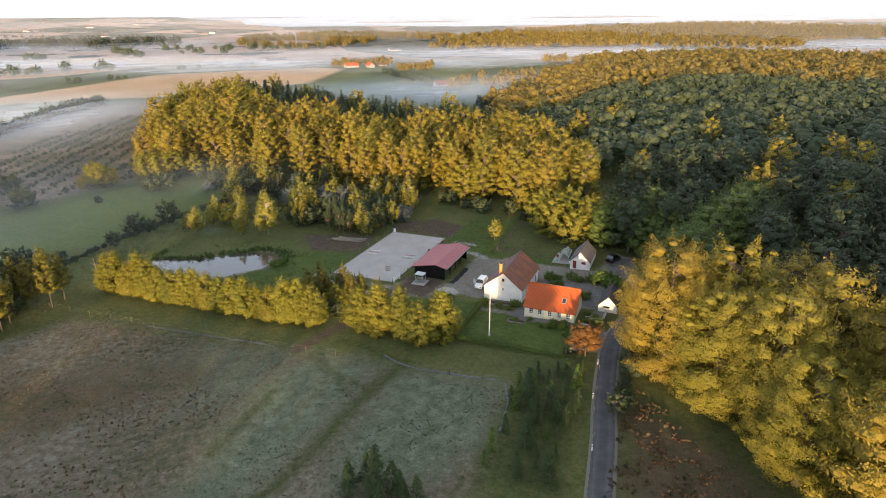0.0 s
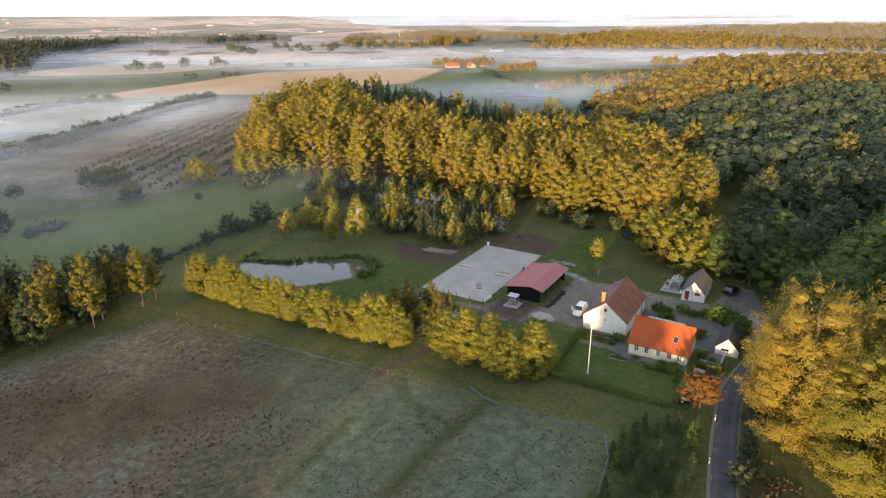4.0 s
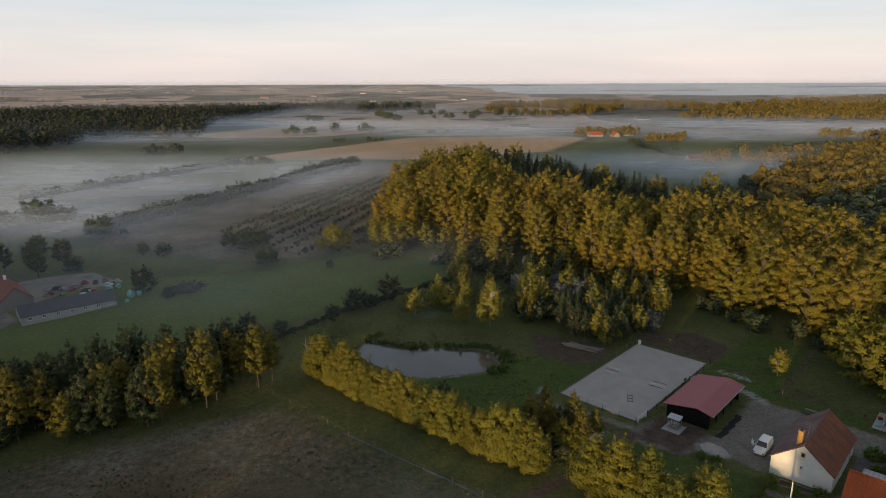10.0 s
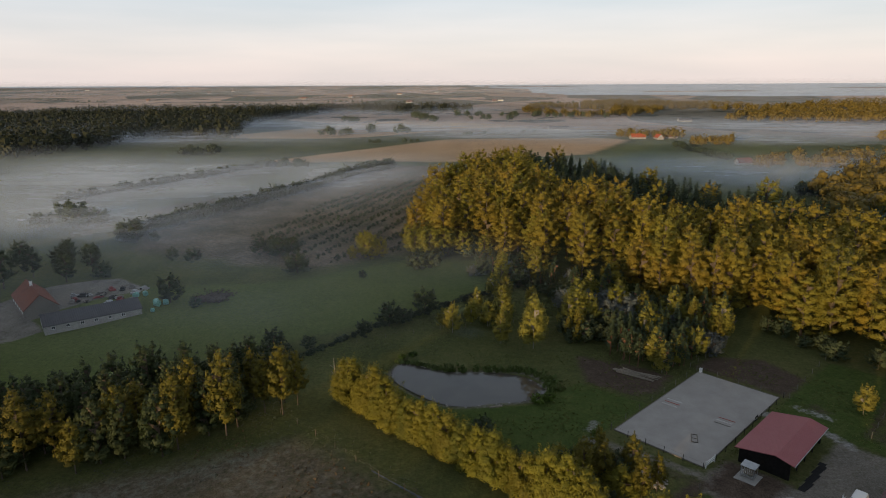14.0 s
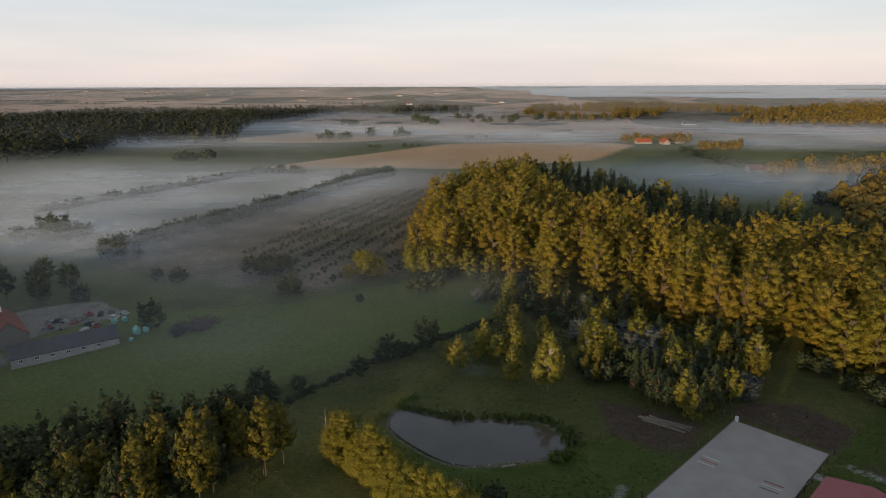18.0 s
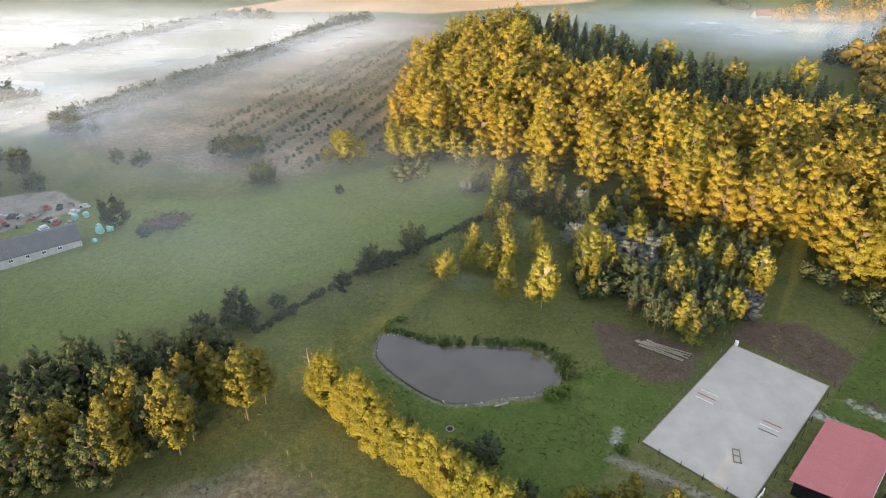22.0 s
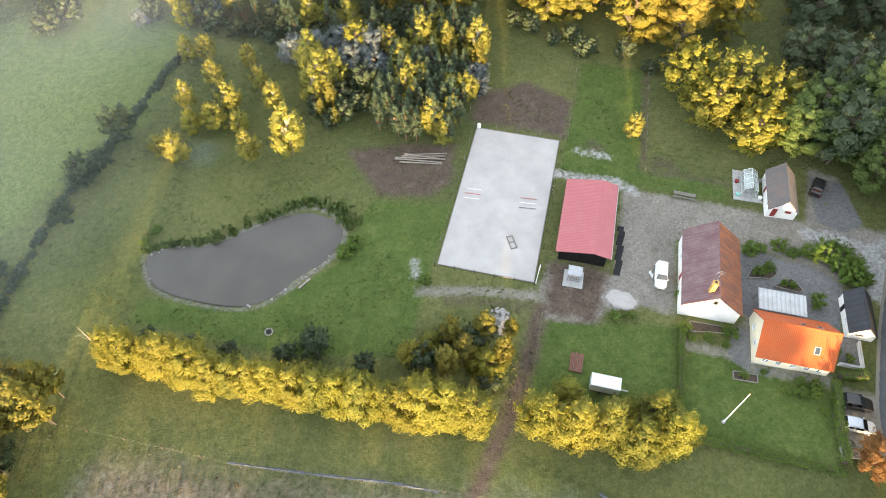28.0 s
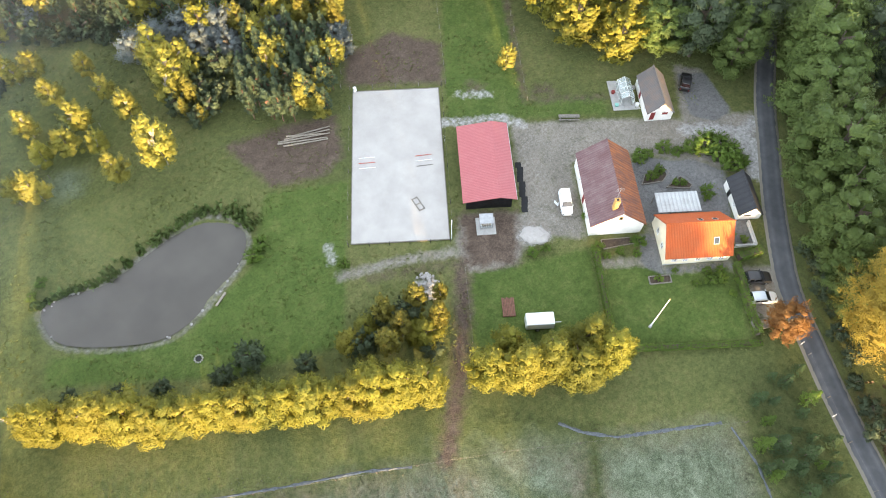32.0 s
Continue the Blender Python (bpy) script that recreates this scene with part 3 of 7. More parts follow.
YARD = [(26.3, 22.4), (44, 22), (56, 20.8), (57.5, 33), (62, 32), (64, 21.5), (69, 21.5), (67, 11), (63.5, 9), (46, 14.5), (45.5, 11.5), (58, 11.5), (58.5, 0.5), (46.5, 0.3), (44.8, 13.4), (36, 13.2), (36, -1.4), (31.5, -0.6), (27, -1.6), (24.5, -5.2), (17.5, -6), (15.8, -1.2), (17, 4), (27, 4), (27, 21)]
zone_attr("gravel", np.maximum.reduce([
    sdist(FXA, FYB, YARD),
    sdist(FXA, FYB, [(57, -8), (63, -8), (63.5, -16.5), (57, -16)]),
    sdist(FXA, FYB, [(45.2, 0), (46.4, -8), (57, -8), (57, -6.6), (47.2, -6.8), (47, 0)]),
    0.7 - line_dist(FXA, FYB, [(37.5, -5.6), (46, -6.2)]),
    0.75 - line_dist(FXA, FYB, [(19.8, -1.7), (14.1, -2.5), (9.4, -3.0), (4.8, -3.9), (-1.6, -5.4)]),
    sdist(HX, HY, [(-152, 148), (-122, 150), (-117, 160), (-127, 168), (-118, 182), (-106, 190), (-122, 200), (-140, 192)])]))
zone_attr("court", np.maximum.reduce([sdist(FXA, FYB, [(57.6, 31), (57.6, 21.5), (61.5, 20), (65, 22), (62.5, 31)]), sdist(FXA, FYB, [(45.2, 0.8), (45.2, 12.4), (48.5, 13.4), (52.5, 12.2), (56, 12.2), (60.5, 9.4), (60, 6), (58.8, 0.6), (58, -4.5), (61, -4.5), (61.5, 0.5), (59, 1.0)]), sdist(FXA, FYB, [(44.2, -1.2), (46.4, -1.2), (46.4, -7.2), (57, -7.2), (57, -8.0), (46, -8.2), (43.4, -6.4)])]))
zone_attr("lime", np.maximum.reduce([
    0.75 - line_dist(FXA, FYB, [(14.8, 23.2), (20, 23), (25.5, 23.6), (29, 22)]),
    1.1 - line_dist(FXA, FYB, [(56, 18.3), (61, 18.6), (66, 17.4), (68, 19.5)]),
    1.7 - line_dist(FXA, FYB, [(65.2, 16), (66.4, 12), (65.4, 9)]),
    1.7 - np.hypot(FXA - 11.2, FYB + 8.2),
    0.5 - line_dist(FXA, FYB, [(18.5, 29.2), (24, 29)]),
    0.45 - line_dist(FXA, FYB, [(-3.6, -0.2), (-2.8, -3)]),
    1.5 - np.hypot((FXA - 28.1) / 1.5, FYB + 0.2)]))
zone_attr("dirt", np.maximum.reduce([
    sdist(FXA, FYB, [(-21.5, 20), (-12, 24), (-3, 26), (-1.6, 17), (-5, 13), (-13, 11.5)]),
    sdist(FXA, FYB, [(-1.6, 32.6), (-1.6, 40), (7, 45.5), (16, 42), (16, 32.4)]),
    sdist(FXA, FYB, [(16.5, 4.5), (26, 4.5), (25, -5), (17.4, -5.5)]) * 0.8,
    0.4 - line_dist(FXA, FYB, [(15, -4.4), (9, -5.2), (3, -6.0)]),
    1.1 - line_dist(FXA, FYB, [(16.4, -4.5), (16.4, -12), (14.4, -25), (12.4, -33)]),
    1.0 - np.hypot((FXA - 33.5) / 1.6, FYB - 29.5), 1.0 - np.hypot((FXA - 21.5) / 1.4, FYB - 31),
    0.35 - line_dist(FXA, FYB, [(29.5, 53), (30, 27.2), (44, 26.8)])]))
zone_attr("lawn", np.maximum.reduce([
    sdist(FXA, FYB, [(37.6, -6.2), (56.8, -7.2), (56.2, -19.2), (37, -19)]),
    sdist(FXA, FYB, [(18, -6), (36.4, -3), (36.4, -18), (17, -18)]),
    sdist(FXA, FYB, [(-16, -20), (-1, -16), (-0.6, 12), (-14, 10), (-15, -3), (-24, -14), (-42, -16), (-42, -20)]),
    sdist(FXA, FYB, [(16, 24), (44, 23), (44, 27), (30, 27), (29, 54), (17, 54)])]))
zone_attr("field", np.minimum(sdist(FXA, FYB, [(-56, -82), (-45, -60), (-37.5, -47), (-34.5, -39.5), (-24.5, -37.2), (-17, -37), (8.7, -34.2), (20, -33), (35, -32.2), (50, -31.2), (54, -60), (60, -140), (-200, -140), (-190, -110)]), 30))
FIELD_PATH = [(32, -30), (30.6, -42), (30.3, -53), (30.0, -63), (27, -72), (20, -90)]
zone_attr("pale", np.maximum.reduce([
    sdist(FXA, FYB, [(31.9, -32.8), (48.8, -31.4), (52, -46), (47, -57), (36, -62), (32.5, -46)]),
    sdist(FXA, FYB, [(16, -33), (28, -32.4), (29, -50), (28, -66), (22, -76), (18, -62), (13, -46)]) * 0.8,
    sdist(FXA, FYB, [(0, -40), (12, -37), (13, -46), (8, -52)]) * 0.4,
    (2.6 - np.hypot(HX + 9, HY - 157)) * 1.4,
    -9.0 + 0 * FXA]))
zone_attr("fern", np.maximum.reduce([
    sdist(FXA, FYB, [(68, -27), (80, -34), (90, -46), (84, -62), (72, -60), (69.5, -46)]) * 0.7,
    sdist(FXA, FYB, [(-38, -58), (-20, -52), (-6, -42), (6, -40), (8, -50), (2, -58), (-4, -72), (-20, -80), (-36, -72)]) * 0.35 - 0.9,
    sdist(HX, HY, [(-8, 205), (4, 201), (19, 191), (14, 183), (0, 190), (-11, 198)]) * 0.5 - 0.4,
    sdist(FXA, FYB, [(68, -30), (78, -38), (86, -48), (80, -62), (72, -60), (70, -46)]) * 0.7]) - 0.5)
zone_attr("path", np.maximum.reduce([
    0.9 - line_dist(FXA, FYB, FIELD_PATH),
    0.28 - line_dist(FXA, FYB, [(15.4, -30.8), (20.9, -36.9), (27.4, -41.6)]),
    0.28 - line_dist(FXA, FYB, [(15.7, -34), (23.1, -37.9), (29, -39.1)]),
    0.4 - line_dist(FXA, FYB, [(18, -27.5), (23.9, -27.7), (33, -30.9)]),
    sdist(FXA, FYB, [(52.5, -25), (61.8, -23), (62.5, -54), (53.5, -54)]) * 0.5,
    0.5 - line_dist(FXA, FYB, [(16.8, -45.9), (17.5, -53.7), (18.2, -62)])]))
zone_attr("meadow", np.maximum(sdist(HX, HY, [(-46, 152), (-16, 170), (-2, 196), (-8, 214), (-34, 214), (-62, 196), (-130, 190), (-170, 150), (-120, 118), (-95, 128), (-52, 148)]), -30))
zone_attr("heath", np.maximum(sdist(HX, HY, [(-40, 268), (-34, 225), (-60, 205), (-134, 228), (-170, 300), (-82, 436), (-30, 430), (-36, 330)]), -40))
zone_attr("trail", np.maximum.reduce([0.9 - line_dist(HX, HY, [(-70, 218), (-44, 330), (-36, 400)]), 0.9 - line_dist(HX, HY, [(-82, 226), (-56, 338), (-48, 408)]), 0.9 - line_dist(HX, HY, [(-95, 236), (-68, 345), (-60, 415)])]))
zone_attr("stubble", np.maximum(np.maximum.reduce([sdist(HX, HY, [(-190, 470), (-40, 455), (60, 520), (120, 640), (-60, 650)]), sdist(HX, HY, [(-330, 690), (-150, 690), (40, 900), (-200, 980)]), sdist(HX, HY, [(330, 700), (430, 640), (560, 780), (420, 850)])]), -50))
zone_attr("green", np.maximum(sdist(HX, HY, [(45, 470), (130, 640), (230, 610), (200, 500), (120, 440)]), -50))
zone_attr("bank", 0.5 - np.abs(sdist(FXA, FYB, POND) + 0.3))
zone_attr("far", 60 * ss(620, 900, np.hypot(HX, HY)) / 60)
GROUND = ground_material()
gme.materials.append(GROUND)
tagged(new("ground", gme), "rolling grass fields with frosted weeds and patchwork farmland", "ground", kind="structure")


def ribbon(name, pts, half, lift, mat, label):
    """A paved strip draped over the ground along a line in farm axes."""
    dense = []
    for i in range(len(pts) - 1):
        p0, p1, p2, p3 = (np.array(pts[min(max(i + k, 0), len(pts) - 1)], float) for k in (-1, 0, 1, 2))
        steps = max(2, int(np.linalg.norm(p2 - p1) / 1.5))
        for s in range(steps):
            t = s / steps
            dense.append(0.5 * (2 * p1 + (p2 - p0) * t + (2 * p0 - 5 * p1 + 4 * p2 - p3) * t * t + (3 * p1 - p0 - 3 * p2 + p3) * t ** 3))
    dense.append(np.array(pts[-1], float))
    rows = (-1.12, -1.0, -0.5, 0.0, 0.5, 1.0, 1.12)
    verts, faces, across = [], [], []
    for i, p in enumerate(dense):
        d = dense[min(i + 1, len(dense) - 1)] - dense[max(i - 1, 0)]
        nrm = np.array((-d[1], d[0])) / np.linalg.norm(d)
        cx, cy = fw(*p)
        zc = gz(cx, cy)
        for r in rows:
            x, y = fw(*(p + nrm * half * r))
            drop = 0.0 if abs(r) <= 1 else 0.14
            verts.append((x, y, max(zc, gz(x, y)) + lift * (1 - 0.3 * r * r) - drop))
            across.append(r)
        if i:
            for k in range(len(rows) - 1):
                b = i * len(rows) + k
                faces.append((b - len(rows), b - len(rows) + 1, b + 1, b))
    me = mesh_from(name, verts, faces, mat, True)
    at = me.attributes.new("across", "FLOAT", "POINT")
    at.data.foreach_set("value", across)
    return tagged(new(name, me), label, name, kind="structure")


ribbon("road", ROAD, 1.75, 0.10, ASPHALT, "narrow grey asphalt country road with worn wheel tracks")

# pond water and far sea
bm = bmesh.new()
bm.faces.new([bm.verts.new((*fw(*p), -0.32)) for p in smooth_loop([(a * 1.0, b) for a, b in POND[::4]], 6)])
pm = bpy.data.meshes.new("water")
bm.to_mesh(pm)
bm.free()
pm.materials.append(WATER)
tagged(new("water", pm), "still grey-brown pond water reflecting the sky", "pond", kind="structure")
BAY = [(95, 2564), (199, 2290), (462, 2350), (700, 2150), (1167, 2130), (1700, 2190), (2600, 2000), (4700, 1700), (4700, 4650), (-300, 4650), (-139, 3583), (66, 3275)]
sx, sy = np.meshgrid(np.arange(-3600, 4700, 50.0), np.arange(1700, 4690, 50.0))
sd = np.hypot(sx, sy)
wet = (sdist(sx, sy, BAY) > 0) | (sd > 4450)
wet &= (np.hypot((sx - 780) / 230, (sy - 2780) / 60) > 1) & (np.hypot((sx - 1900) / 420, (sy - 3150) / 80) > 1) & (np.hypot((sx - 150) / 260, (sy - 3900) / 70) > 1)
six = np.arange(sx.size).reshape(sx.shape)
sf = np.stack([six[:-1, :-1], six[:-1, 1:], six[1:, 1:], six[1:, :-1]], -1).reshape(-1, 4)
sf = sf[wet.ravel()[sf].all(1)]
used, sinv = np.unique(sf, return_inverse=True)
sz = height(sx, sy).ravel() + 1.2
sm = mesh_from("sea", np.stack([sx.ravel(), sy.ravel(), sz], -1)[used].tolist(), sinv.reshape(-1, 4).tolist(), SEA, True)
tagged(new("sea", sm), "pale distant fjord under morning haze", "sea", kind="structure")

# ---- trees ----
def leaf_quads(rng, c, nrm, size, ratio=0.75, along_dir=None):
    """Small leaf sprays at places c, facing nrm, stretched along a direction if one is given."""
    n = len(c)
    nrm = nrm / (np.linalg.norm(nrm, axis=1, keepdims=True) + 1e-9)
    if along_dir is None:
        t = np.cross(nrm, rng.normal(size=(n, 3)))
    else:
        t = along_dir - nrm * np.sum(along_dir * nrm, axis=1, keepdims=True)
    t /= np.linalg.norm(t, axis=1, keepdims=True) + 1e-9
    b = np.cross(nrm, t)
    s = (size * rng.uniform(0.6, 1.25, n))[:, None]
    t, b = t * s * 0.5, b * s * 0.5 * ratio
    k = rng.uniform(0.55, 1.0, (n, 1))
    lift = nrm * s * 0.07
    return np.stack([c - t - b * k * 0.6 + lift, c + t * 0.9 - b * 0.7 - lift, c + t * 1.1 + b * k * 0.5 + lift, c - t * 0.6 + b - lift], 1)


def ball_quads(k):
    """A unit ball of 6 * k * k quads."""
    g = np.linspace(-1, 1, k + 1)
    out = []
    for i in range(k):
        for j in range(k):
            f = np.array([(g[i], g[j], 1), (g[i + 1], g[j], 1), (g[i + 1], g[j + 1], 1), (g[i], g[j + 1], 1)])
            for ax in range(3):
                out += [np.roll(f, ax, 1), np.roll(f * (1, 1, -1), ax, 1)[::-1]]
    q = np.array(out)
    return q / np.linalg.norm(q, axis=2, keepdims=True)


def broad_crown(seed, h, r, low, lobes, leaves, size, egg=0.40, p=2.2, q=0.55, lobe=0.31, flat=0.60, spray=0.24, inner=0.04, rise=0.45, ragged=0.36, core=2, fill=0.64):
    """A crown of many leafy billows standing on an egg- or cone-shaped outline, with short sprays at their tips and dark gaps between."""
    rng = np.random.default_rng(seed)

    def girth(u):
        up = np.clip((u - egg) / (1 - egg), 0, 1)
        dn = np.clip((egg - u) / egg, 0, 1)
        return np.where(u > egg, (1 - up ** p) ** q, np.sqrt(1 - 0.72 * dn ** 2))
    grid = np.linspace(0.03, 0.97, 200)
    share = np.cumsum(girth(grid) + 0.12)
    k = np.arange(lobes)
    u = np.interp((k + rng.uniform(0.2, 0.8, lobes)) / lobes * share[-1], share, grid)
    ang = k * 2.39996 + rng.uniform(-0.5, 0.5, lobes)
    swell = 1 + 0.12 * np.sin(ang * 2 + seed) + 0.08 * np.sin(ang * 3 + u * 7 + seed * 1.7)
    R = girth(u) * r * swell * rng.uniform(1.08 - ragged, 1.08, lobes)
    out = np.stack([np.cos(ang), np.sin(ang), np.clip((u - egg) * 1.7, -0.35, 1.4)], 1)
    out /= np.linalg.norm(out, axis=1, keepdims=True)
    rl = lobe * r * (0.55 + 0.45 * girth(u)) * rng.uniform(0.72, 1.28, lobes)
    c0 = np.stack([np.cos(ang) * R, np.sin(ang) * R, low + (h - low) * u], 1) - out * (rl * 0.8)[:, None]
    g = out * 0.8 + np.array((0, 0, rise))
    g /= np.linalg.norm(g, axis=1, keepdims=True)
    n_in = int(leaves * inner)
    n = leaves - n_in
    w = np.concatenate([k, rng.choice(lobes, n - lobes, p=rl ** 2 / np.sum(rl ** 2))]) if n > lobes else rng.integers(0, lobes, n)
    v = rng.normal(size=(n, 3)) + out[w] * 0.9 + np.array((0, 0, 0.3))
    v /= np.linalg.norm(v, axis=1, keepdims=True)
    along_g = np.sum(v * g[w], axis=1, keepdims=True)
    off = (v + g[w] * along_g * 0.3) * (rl[w] * rng.uniform(0.70, 1.06, n))[:, None] * np.array((1, 1, flat))
    tip = rng.random(n) < spray
    s = rng.uniform(0.7, 1.7, n)
    off = np.where(tip[:, None], g[w] * (rl[w] * s)[:, None] + rng.normal(size=(n, 3)) * (rl[w] * 0.20 * (2.0 - s))[:, None], off)
    c = c0[w] + off
    nrm = v * 0.75 + out[w] * 0.25 + np.array((0, 0, 0.12)) + rng.normal(size=(n, 3)) * 0.13
    grow = g[w] + v * 0.4 + rng.normal(size=(n, 3)) * 0.35
    ui = rng.uniform(0.05, 0.85, n_in)
    ai, ri = rng.uniform(0, 6.283, n_in), np.sqrt(rng.uniform(0.02, 0.4, n_in)) * girth(ui) * r
    c = np.concatenate([c, np.stack([np.cos(ai) * ri, np.sin(ai) * ri, low + (h - low) * ui], 1)])
    nrm = np.concatenate([nrm, rng.normal(size=(n_in, 3)) + np.array((0, 0, 0.6))])
    grow = np.concatenate([grow, rng.normal(size=(n_in, 3))])
    c[:, 2] = np.maximum(c[:, 2], 0.05)
    sprays = leaf_quads(rng, c, nrm, np.concatenate([np.full(n, size), np.full(n_in, size * 1.5)]), 0.62, grow)
    # dense inner foliage of each billow
    ball = ball_quads(core)
    lump = 1 + 0.12 * np.sin(ball[..., 0] * 5 + ball[..., 2] * 7)[..., None]
    dense = (ball * lump)[None] * (rl * fill)[:, None, None, None] * np.array((1, 1, flat)) + c0[:, None, None, :]
    dense[..., 2] = np.maximum(dense[..., 2], 0.03)
    return np.concatenate([sprays, dense.reshape(-1, 4, 3)])


def spruce_crown(seed, h, r, low, whorls, per, leaves, size, droop=0.35):
    rng = np.random.default_rng(seed)
    zs = low + (h - low) * np.linspace(0, 0.97, whorls) ** 0.95
    out_c, out_n = [], []
    n_each = max(3, leaves // (whorls * per))
    for z in zs:
        u = (z - low) / (h - low)
        L = r * (1 - u) ** 0.85 * (0.72 + 0.28 * min(1, u * 6 + 0.4)) + 0.12
        for j in range(per):
            a = rng.uniform(0, 6.283)
            ln = L * rng.uniform(0.7, 1.15)
            s = rng.uniform(0.15, 1, n_each) ** 0.7
            side = rng.normal(0, 0.16, n_each) * ln * s
            x = np.cos(a) * ln * s - np.sin(a) * side
            y = np.sin(a) * ln * s + np.cos(a) * side
            zz = z + 0.12 * ln - droop * ln * s ** 1.4 + rng.normal(0, 0.05, n_each)
            out_c.append(np.stack([x, y, zz], 1))
            out_n.append(np.stack([np.cos(a) * 0.45 + rng.normal(0, 0.35, n_each), np.sin(a) * 0.45 + rng.normal(0, 0.35, n_each), np.full(n_each, 0.9)], 1))
    c, nn = np.concatenate(out_c), np.concatenate(out_n)
    return leaf_quads(rng, c, nn, np.full(len(c), size), 0.5)


def limbs(seed, h, r, low, tr, n=7, lean=0.0):
    """Tapered trunk, its limbs drawn out of the stem's own faces."""
    rng = random.Random(seed)
    bm = bmesh.new()
    levels = n + 3
    rings = []
    for i in range(levels + 1):
        u = i / levels
        z = -0.4 + (h * 0.9 + 0.4) * u
        rad = tr * (1.3 - 0.5 * min(1, u * 5) - 0.68 * max(0, u - 0.1))
        ox, oy = rng.uniform(-0.3, 0.3) * tr, rng.uniform(-0.3, 0.3) * tr
        rings.append([bm.verts.new((ox + rad * math.cos(k * 1.0472), oy + rad * math.sin(k * 1.0472), z)) for k in range(6)])
    sides = [[bm.faces.new((p[k], p[(k + 1) % 6], q[(k + 1) % 6], q[k])) for k in range(6)] for p, q in zip(rings[:-1], rings[1:])]
    bm.faces.new(rings[0][::-1])
    bm.faces.new(rings[-1])
    for i in range(n):
        f = sides[2 + i][rng.randrange(6)]
        top = bmesh.ops.extrude_discrete_faces(bm, faces=[f])["faces"][0]
        c = top.calc_center_median()
        reach = r * rng.uniform(0.45, 0.7) * (1 - 0.5 * i / n)
        out = Vector((c.x, c.y, 0)).normalized() * reach + Vector((0, 0, reach * rng.uniform(0.4, 0.8)))
        for v in top.verts:
            v.co = c + (v.co - c) * 0.16 + out
    return bm


def finish(bm, name, mat):
    me = bpy.data.meshes.new(name)
    bm.to_mesh(me)
    bm.free()
    me.materials.append(mat)
    return me


class Kind:
    """A kind of tree: a few grown shapes that its trees share."""

    def __init__(self, name, crowns, trunks, label, category, group):
        self.name, self.label, self.category, self.group = name, label, category, group
        self.models, self.crowns, self.trunks = [], crowns, trunks

    def plant(self, rng, x, y, scale, label="", which=None, sink=0.0, group=None):
        k = rng.randrange(len(self.crowns)) if which is None else which
        ob = new(self.name)
        ob.empty_display_size = 0.3
        ob.matrix_basis = pose(x, y, gz(x, y) - sink, 0, 0, rng.uniform(0, 360)) @ Matrix.Diagonal((scale * rng.uniform(0.92, 1.08), scale * rng.uniform(0.92, 1.08), scale, 1))
        tagged(ob, label or self.label, self.category, group or self.group)
        if self.trunks[k] is not None:
            part("trunk", self.trunks[k], None, ob)
        part("crown", self.crowns[k], None, ob)
        return ob


def kind(name, label, category, group, mat, bark, specs, maker="broad", tr=0.25, fill=0.64):
    crowns, trunks = [], []
    for i, (h, r, low, lobes, leaves, size) in enumerate(specs):
        seed = abs(sum(ord(ch) * (j + 3) for j, ch in enumerate(name))) % 9973 + i * 31
        if maker == "broad":
            q = broad_crown(seed, h, r, low, lobes, leaves, size, fill=fill)
        elif maker == "tall":
            q = broad_crown(seed, h, r, low, lobes, leaves, size, egg=0.26, p=1.5, q=0.75, lobe=0.36, rise=0.9)
        elif maker == "cone":
            q = broad_crown(seed, h, r, low, lobes, leaves, size, egg=0.20, p=1.15, q=0.9, lobe=0.40, flat=0.6, rise=0.3)
        else:
            q = spruce_crown(seed, h, r, low, lobes, 7, leaves, size, 0.35 if maker == "spruce" else -0.25)
        crowns.append(quads_mesh(name + "_crown", q, mat))
        trunks.append(finish(limbs(seed, h, r, max(low, h * 0.22), tr, 2 if maker not in ("broad", "tall", "cone") or tr < 0.14 else 7), name + "_trunk", bark))
    return Kind(name, crowns, trunks, label, category, group)


beech = kind("beech_tree", "tall beech tree turning olive and gold in autumn", "tree", "beeches of the wooded hill", BEECH, BARK,
             [(19, 4.8, 0.3, 42, 5000, 0.37), (20.5, 4.4, 0.4, 42, 5000, 0.37), (17.5, 4.7, 0.3, 40, 4800, 0.37), (21.5, 4.8, 0.4, 44, 5200, 0.37)], tr=0.3)
inner_beech = kind("beech_tree", "tall beech tree among the crowns of the wood", "tree", "beeches inside the wooded hill", BEECH, BARK,
                   [(19, 4.7, 6.0, 24, 1300, 0.54), (20.5, 4.4, 7.0, 24, 1300, 0.54), (21, 4.7, 7.0, 26, 1350, 0.54)], tr=0.3)
great = kind("great_beech", "broad old beech with dense golden-green foliage down to the verge", "tree", "old beeches beside the road", BEECH, BARK,
             [(22, 7.4, 0.4, 110, 46000, 0.21), (21, 6.9, 0.4, 105, 44000, 0.21), (23, 7.2, 0.5, 110, 46000, 0.21)], tr=0.5, fill=0.48)
rear_great = kind("great_beech", "broad old beech behind the roadside trees", "tree", "old beeches beside the road", BEECH, BARK,
                  [(22, 7.6, 2, 80, 14000, 0.33), (23, 7.2, 2, 80, 14000, 0.33)], tr=0.5, fill=0.52)
oak = kind("roadside_tree", "broad green tree overhanging the country road", "tree", "trees beside the road", ROADSIDE, BARK,
           [(17, 7.0, 1.2, 62, 6400, 0.42), (15.5, 6.4, 1.0, 58, 6000, 0.41), (18, 6.8, 1.5, 62, 6400, 0.42)], tr=0.4)
